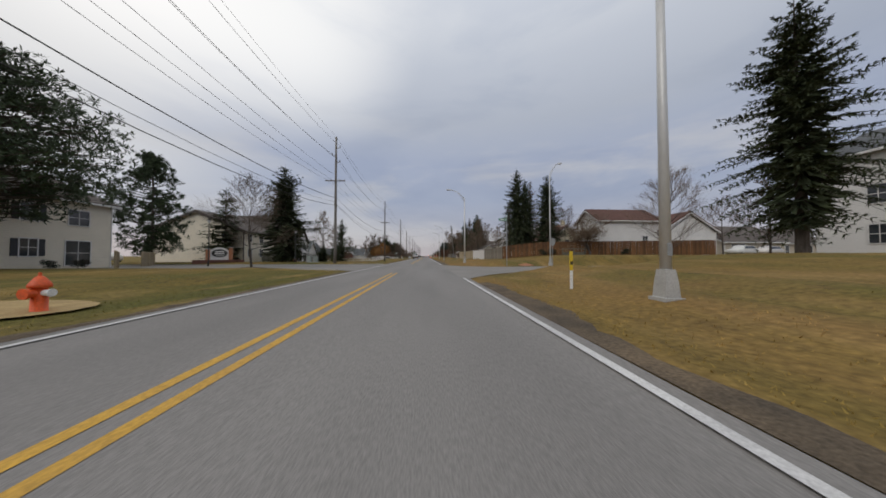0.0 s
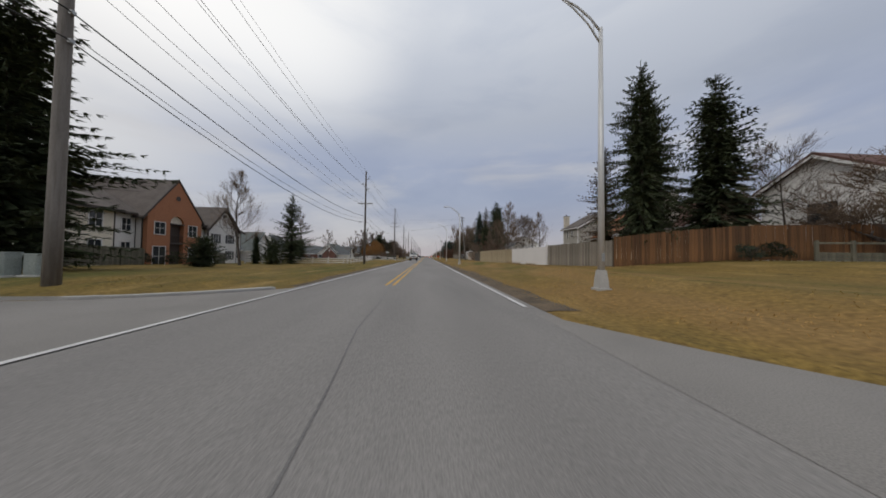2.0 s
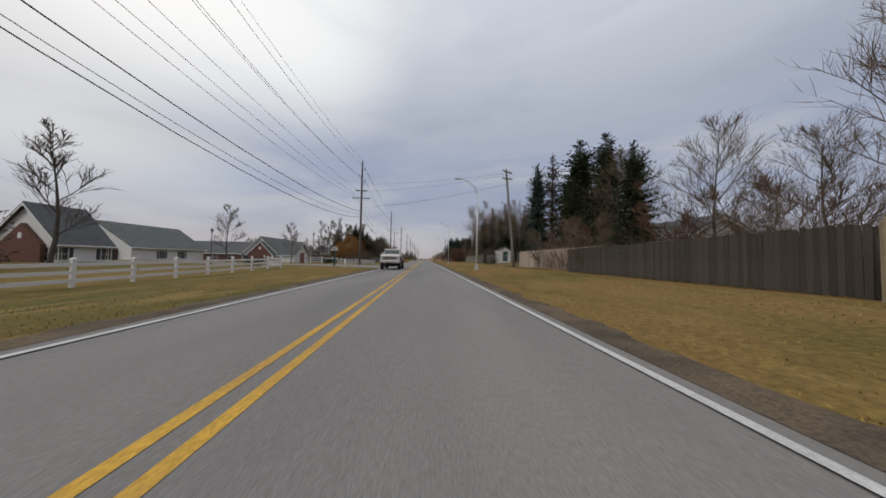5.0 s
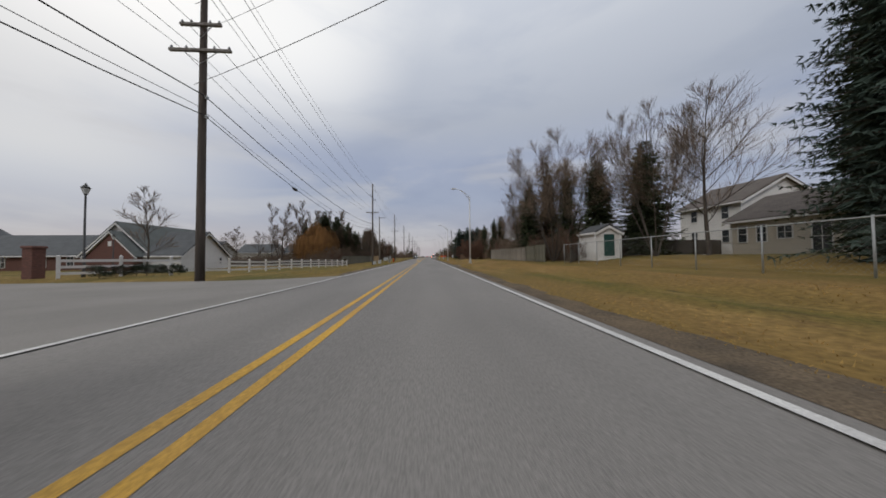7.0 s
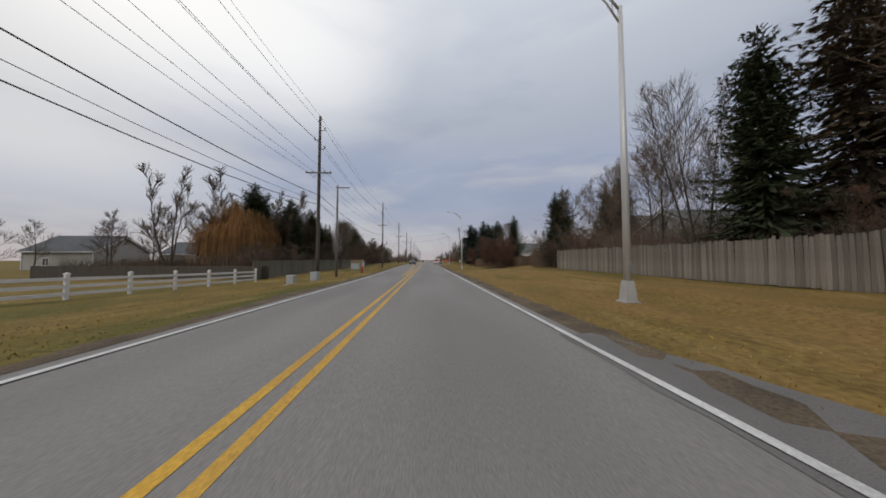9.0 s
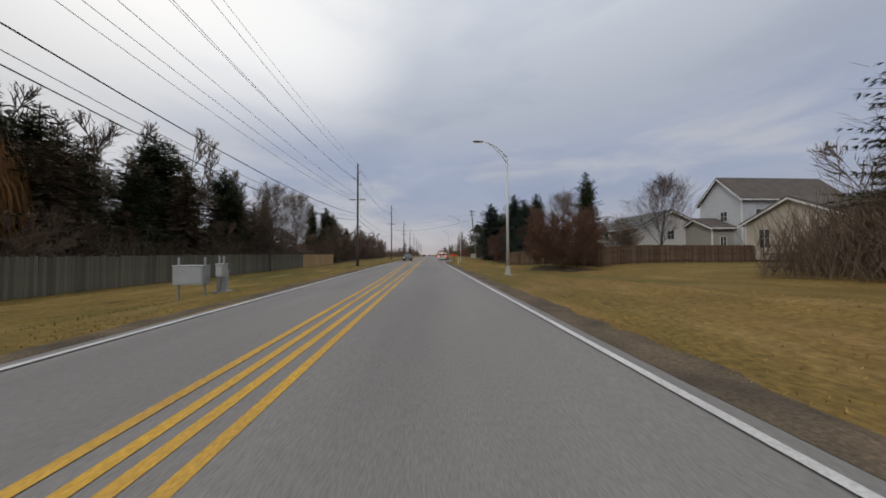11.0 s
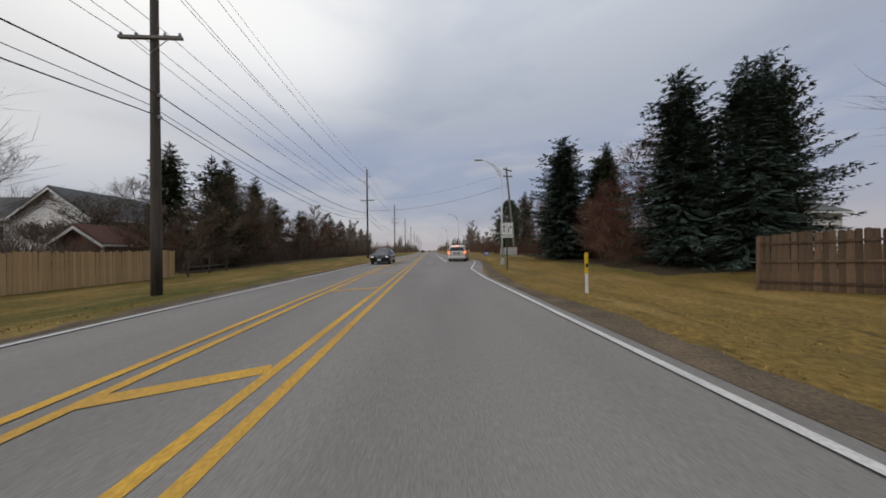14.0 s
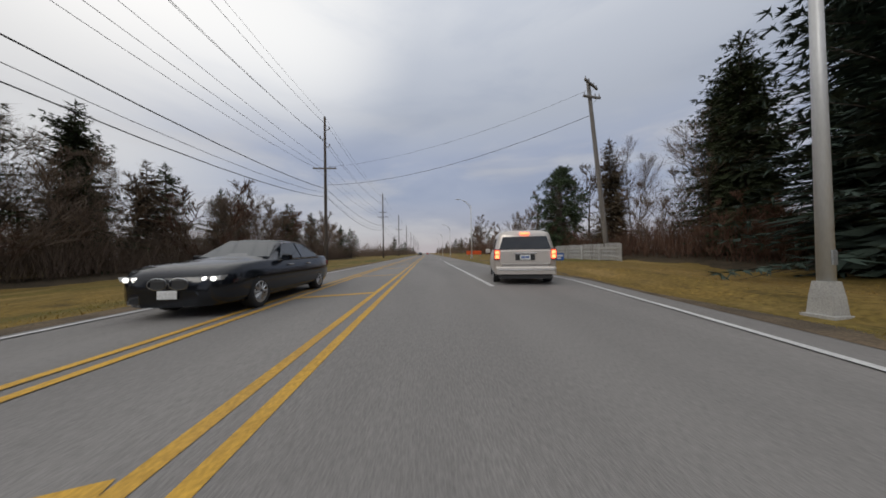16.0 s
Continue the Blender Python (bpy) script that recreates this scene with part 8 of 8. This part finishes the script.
marker_post((6.2, 7.7, height(6.2, 7.7)), "yellow and white utility marker post in the verge")
marker_post((5.65, 192.0, height(5.65, 192)), "yellow and white utility marker post in the verge")
marker_post((5.9, 222.0, height(5.9, 222)), "yellow and white utility marker post in the verge")

ss = thing("street_sign", (10.3, 27.6, height(10.3, 27.6)), "two green street name blades on a square steel post", "street sign")
part("post", Mesh().box(-.03, .03, -.03, .03, -.2, 5.35, .004), M_steel, ss)
for z, tn in ((4.75, 0), (5.05, 80)):
    bl = part("blade", Mesh().box(-.84 if not tn else -.5, .06 if not tn else .45, -.012, .012, z, z + .28, .008, pose(0, 0, 0, 0, 0, tn)), M_signgreen, ss)
    part("border", Mesh().box(-.82 if not tn else -.48, .04 if not tn else .42, -.0145, .0145, z + .02, z + .032, 0, pose(0, 0, 0, 0, 0, tn)).box(-.82 if not tn else -.48, .04 if not tn else .42, -.0145, .0145, z + .248, z + .26, 0, pose(0, 0, 0, 0, 0, tn)), M_signwhite, bl)
    part("name_bar", Mesh().box(-.72 if not tn else -.4, -.26 if not tn else .1, -.0155, .0155, z + .08, z + .2, 0, pose(0, 0, 0, 0, 0, tn)).box(-.18 if not tn else .18, -.06 if not tn else .3, -.0155, .0155, z + .11, z + .19, 0, pose(0, 0, 0, 0, 0, tn)), M_signwhite, bl)
st = thing("stop_sign", (14.9, 26.9, height(14.9, 26.9)), "back of an octagonal stop sign on a steel post", "traffic sign", turn=100)
part("post", Mesh().box(-.03, .03, -.02, .02, -.2, 3.0, .004), M_steel, st)
part("plate", Mesh().prism([(.42 * math.cos(radians(22.5 + 45 * k)), 2.55 + .42 * math.sin(radians(22.5 + 45 * k))) for k in range(8)], -.035, -.025), M_steel, st, "grey unpainted sign back")


def words(name, text, size, at, turn, material, parent, up=0.0):
    cu = bpy.data.curves.new(name, "FONT"); cu.body, cu.size, cu.align_x, cu.extrude = text, size, "CENTER", 0.002
    tmp = bpy.data.objects.new(name, cu); scene.collection.objects.link(tmp)
    me = bpy.data.meshes.new_from_object(tmp.evaluated_get(bpy.context.evaluated_depsgraph_get()))
    bpy.data.objects.remove(tmp); me.materials.clear(); me.materials.append(material)
    ob = new(name, me); ob.parent = parent; ob.matrix_basis = pose(*at, 90, 0, turn)
    return ob


ls = thing("lane_use_sign", (5.95, 200.6, height(5.95, 200.6)), "white lane-use sign with straight and right-turn arrows", "traffic sign", turn=4)
part("post", Mesh().box(-.03, .03, -.02, .02, -.2, 2.1, .004), M_greenmetal, ls, "dark steel post")
pt = part("plate", Mesh().box(-.38, .38, -.04, -.025, 1.95, 2.85, .02), M_signwhite, ls)
part("border", Mesh().box(-.35, .35, -.044, -.040, 2.80, 2.815).box(-.35, .35, -.044, -.040, 1.985, 2.0).box(-.35, -.335, -.044, -.040, 2.0, 2.8).box(.335, .35, -.044, -.040, 2.0, 2.8).box(-.008, .008, -.044, -.040, 2.2, 2.8), M_black, pt)
ar = Mesh().box(-.20, -.15, -.044, -.040, 2.28, 2.58); ar.prism([(-.245, 2.56), (-.105, 2.56), (-.175, 2.74)], -.044, -.040)
part("straight_arrow", ar, M_black, pt)
cv = [(.10, 2.28), (.10, 2.45), (.12, 2.53), (.17, 2.57), (.21, 2.58)]
ar = Mesh().tube([(x, -.042, z) for x, z in cv], [.024] * 5, 4); ar.prism([(.20, 2.50), (.20, 2.67), (.31, 2.585)], -.044, -.040)
part("turn_arrow", ar, M_black, pt)
words("lettering", "ONLY", .14, (-.175, -.042, 2.05), 0, M_black, pt); words("lettering", "ONLY", .14, (.175, -.042, 2.05), 0, M_black, pt)

bs = thing("yard_sign", (8.9, 220.2, height(8.9, 220.2)), "small blue yard sign in the verge", "yard sign")
part("panel", Mesh().box(-.33, .33, -.01, .01, .2, .62, .006), M_blue, bs)
part("writing_bar", Mesh().box(-.25, .25, -.014, -.009, .42, .52).box(-.2, .15, -.014, -.009, .28, .36), M_signwhite, bs)
for s in (-.2, .2):
    part("stake", Mesh().tube([(s, 0, -.1), (s, 0, .25)], [.008, .008], 5), M_steel, bs)
br = thing("construction_barrier", (11.2, 262, height(11.2, 262)), "orange construction barrier far along the verge", "barrier")
part("panel", Mesh().box(-1.6, 1.6, -.1, .1, .3, 1.1, .03), M_orange, br)
part("foot", Mesh().box(-1.5, -1.3, -.3, .3, 0, .3, .02).box(1.3, 1.5, -.3, .3, 0, .3, .02), M_steel, br)

# estate sign, planters
es = thing("estate_sign", (-25.0, 36.6, .25), "brick estate sign with an oval black name panel", "monument sign", turn=38)
part("plinth", Mesh().box(-2.6, 2.6, -.5, .5, -.2, .35, .04), M_brickred, es, "low brick planter wall")
for s in (-1, 1):
    part("pillar", Mesh().box(s * 1.15 - .22, s * 1.15 + .22, -.22, .22, .35, 1.95 if s > 0 else 1.7, .03), M_brick, es)
    part("pillar_cap", Mesh().box(s * 1.15 - .27, s * 1.15 + .27, -.27, .27, 1.95 if s > 0 else 1.7, 2.05 if s > 0 else 1.8, .03), M_concrete, es)
arch = [(.95 * math.cos(k * math.pi / 12), 1.35 + .62 * math.sin(k * math.pi / 12)) for k in range(13)]
bd = part("board", Mesh().prism([(-.95, .35), (.95, .35)] + arch, -.12, .12), M_trim, es, "white arched sign board")
part("name_panel", Mesh().prism([(.8 * math.cos(k * math.pi / 10), 1.2 + .52 * math.sin(k * math.pi / 10)) for k in range(20)], -.15, -.11), M_black, bd)
part("writing_bar", Mesh().box(-.45, .45, -.165, -.145, 1.32, 1.50).box(-.5, .5, -.165, -.145, 1.06, 1.24).box(-.4, .4, -.165, -.145, .86, .92), M_trim, bd)


def yard_lamp(at, h, label, lantern=True):
    p = thing("yard_lamp", at, label, "lamp post")
    part("post", Mesh().tube([(0, 0, -.2), (0, 0, .3), (0, 0, .35), (0, 0, h - .45)], [.09, .08, .055, .04], 10), M_blackmetal, p, smooth=True)
    lt = part("lantern", Mesh().loft([[(r * math.cos(k * math.pi / 3), r * math.sin(k * math.pi / 3), z) for k in range(6)] for r, z in ((.07, h - .45), (.17, h - .1), (.20, h - .08), (.06, h + .08), (.02, h + .18))]), M_blackmetal, p)
    part("glass", Mesh().loft([[(r * math.cos(k * math.pi / 3), r * math.sin(k * math.pi / 3), z) for k in range(6)] for r, z in ((.085, h - .42), (.178, h - .12))]), M_lamp, lt)


yard_lamp((-21.6, 30.4, .1), 5.0, "black lamp post with a lantern at the apartment entrance")
yard_lamp((-16.2, 38.2, .25), 4.4, "black lamp post with a lantern beside a spruce")
yard_lamp((-17.2, 116.2, .0), 5.0, "black lamp post with a lantern beside an estate drive")
yard_lamp((-34, 133, -.3), 4.0, "black lamp post with a lantern in front of houses")
yard_lamp((-24.5, 104.6, 0), 4.2, "black lamp post with a lantern by the estate drive")
bp = thing("brick_pillar", (-18.6, 115.4, .05), "red brick entrance pillar with a stone cap", "pillar")
part("shaft", Mesh().box(-.25, .25, -.25, .25, -.3, 1.55, .02), M_brickred, bp); part("cap", Mesh().box(-.3, .3, -.3, .3, 1.55, 1.68, .04), M_brickred, bp)
gp = thing("name_post", (-9.7, 104.0, height(-9.7, 104.0)), "dark green post with two small white signs", "sign post")
part("post", Mesh().box(-.07, .07, -.07, .07, -.2, 2.35, .01), M_greenmetal, gp)
for z, w in ((1.95, .42), (2.2, .34)):
    pb = part("plate", Mesh().box(-w, w, -.1, -.075, z, z + .17, .01), M_signwhite, gp); part("writing_bar", Mesh().box(-w * .8, w * .8, -.108, -.099, z + .05, z + .12), M_greenmetal, pb)
part("finial", Mesh().tube([(0, 0, 2.35), (0, 0, 2.5), (0, 0, 2.6)], [.05, .07, .01], 8), M_greenmetal, gp)
HEDGE = [(-14.6, 114.7, .7), (-14.6, 115.5, .68), (-14.6, 116.2, .7), (-14.5, 116.9, .72), (-14.4, 117.6, .68), (-14.3, 118.5, .7)]
wp = thing("bollard", (-7.0, 99.2, height(-7, 99.2)), "short white plastic utility bollard on the lawn", "bollard")
part("post", Mesh().tube([(0, 0, -.1), (0, 0, .8), (0, 0, .9)], [.11, .11, .07], 12), M_signwhite, wp, smooth=True)
for x, y, h in (*HEDGE, (-16.2, 100.2, 1.0), (-17.8, 101.0, .9), (20.3, 41.2, 1.0), (21.6, 40.9, 1.1), (31.5, 38.2, 1.0), (-26.8, 55.2, 1.3), (-26.8, 58.0, 1.1), (-26.5, 62.2, 1.2), (-28.0, 23.2, .8), (-27.9, 25.0, .8), (-23.5, 37.5, .7)):
    put("shrub_round", x, y, h, "clipped dark green shrub in a planting bed", None, 1.15)
def cabinet(at, w, d, h, m_, label, legs=False, turn=0):
    c = thing("utility_cabinet", at, label, "utility cabinet", turn=turn)
    z0 = .45 if legs else 0
    part("box", Mesh().box(-w / 2, w / 2, -d / 2, d / 2, z0 - (0 if legs else .1), z0 + h, .02), m_, c)
    part("lid", Mesh().box(-w / 2 - .02, w / 2 + .02, -d / 2 - .02, d / 2 + .02, z0 + h, z0 + h + .04, .015), m_, c)
    part("door", Mesh().box(-w / 2 + .05, w / 2 - .05, -d / 2 - .015, -d / 2, z0 + .06, z0 + h - .06, .006), m_, c)
    if legs:
        for s in (-w / 2 + .06, w / 2 - .06):
            part("leg", Mesh().box(s - .03, s + .03, -.03, .03, -.2, z0 + h + .35, .004), M_steel, c)
    else:
        part("pad", Mesh().box(-w / 2 - .12, w / 2 + .12, -d / 2 - .12, d / 2 + .12, -.12, .05, .02), M_concrete, c)


M_cab = mat("grey_green_enamel", (0.30, 0.33, 0.31), (0.24, 0.27, 0.25), 2, .5, bump=.05)
M_cabgrey = mat("grey_enamel", (0.40, 0.41, 0.41), (0.34, 0.35, 0.35), 2, .5, bump=.05)
cabinet((-13.9, 37.3, .25), .55, .45, .85, M_cab, "pale green utility pedestal beside the pole"); cabinet((-13.2, 37.6, .25), .5, .4, .8, M_cab, "second pale green utility pedestal beside the pole")
cabinet((-7.3, 145.6, -.3), .45, .4, .6, M_cabgrey, "small grey utility pedestal near a pole"); cabinet((-6.9, 148.2, -.3), .5, .5, .7, M_cabgrey, "grey utility box near a pole")
cabinet((-8.3, 164.6, -.35), 1.05, .5, .75, M_cabgrey, "grey metal equipment cabinet raised on steel legs", True, 8); cabinet((-7.6, 165.3, -.3), .3, .3, .9, M_cabgrey, "narrow grey meter pedestal on a concrete pad")
cabinet((-7.35, 164.9, -.05), .3, .3, .5, M_cabgrey, "small grey meter box on legs", True)
hb = thing("fire_hydrant", (-5.6, 157.0, height(-5.6, 157)), "small orange hydrant far along the verge", "fire hydrant")
part("barrel", Mesh().tube([(0, 0, -.1), (0, 0, .5), (0, 0, .55), (0, 0, .7)], [.11, .1, .13, .04], 12), M_orange, hb, smooth=True)
bn = thing("timber_planter", (24.6, 40.2, height(24.6, 40.2)), "weathered timber planter with low rails beside the fence", "planter", turn=-15)
for k in range(3):
    part("timber", Mesh().box(-1.6, 1.6, -.4, -.28, .02 + .16 * k, .17 + .16 * k, .02), M_fmoss, bn)
for s in (-1.6, 0, 1.6):
    part("post", Mesh().box(s - .08, s + .08, -.5, -.38, -.1, 1.15, .015), M_fmoss, bn)
part("top_rail", Mesh().box(-1.7, 1.7, -.5, -.38, .95, 1.05, .015), M_fmoss, bn)
wk = Mesh().add([(11.6, 28.2, 0), (12.9, 28.9, 0), (13.5, 28.1, 0), (12.2, 27.5, 0)], [(0, 1, 2, 3)])
wk.v = [(x, y, height(x, y) + .04) for x, y, z in wk.v]
solid("kerb_ramp", wk, M_brick, "worn brick-red paved kerb ramp at the street corner", "kerb ramp", kind="structure")
for i in range(9):
    x, y = 12.4 + .1 * noise.noise((i, 3, 0)) + (.5 if i < 3 else 0), 53.4 + i * .95
    tf = Mesh(); r2 = random.Random(i)
    for k in range(70):
        a = r2.uniform(0, 6.3); l2 = r2.uniform(.15, .38); d = .1 + l2 * .4
        b = len(tf.v); ca, sa = math.cos(a), math.sin(a)
        tf.v += [(ca * .05 - sa * .012, sa * .05 + ca * .012, -.03), (ca * .05 + sa * .012, sa * .05 - ca * .012, -.03), (ca * d, sa * d, l2)]
        tf.f.append((b, b + 1, b + 2))
    o = tagged(new("grass_tuft", finish(tf, "grass_tuft", M_pampas)), "dry ornamental grass tuft by a white fence", "grass tuft"); o.location = (x - .6, y, height(x - .6, y))

# ---- grass blades on the verges ----
rnd = random.Random(5); gb = Mesh()
for i in range(110000):
    side = 1 if rnd.random() < .5 else -1
    y = rnd.uniform(1, 216)
    edge = straight(ROAD_RIGHT, y) if side > 0 else straight(ROAD_LEFT, y)
    x = edge + side * (.55 + 6.5 * rnd.random() ** 1.6)
    if street_mask(x, y) > .2:
        continue
    z = height(x, y) - .01; h = rnd.uniform(.02, .055); a = rnd.uniform(0, 6.3); w = .008 + h * .1
    ca, sa = math.cos(a), math.sin(a); b = len(gb.v); lx, ly = rnd.gauss(0, h * .6), rnd.gauss(0, h * .6)
    gb.v += [(x - ca * w, y - sa * w, z), (x + ca * w, y + sa * w, z), (x + lx, y + ly, z + h)]
    gb.f.append((b, b + 1, b + 2))
tagged(new("grass", finish(gb, "grass", M_blade)), "short dormant grass on the verges", "grass", kind="stuff")
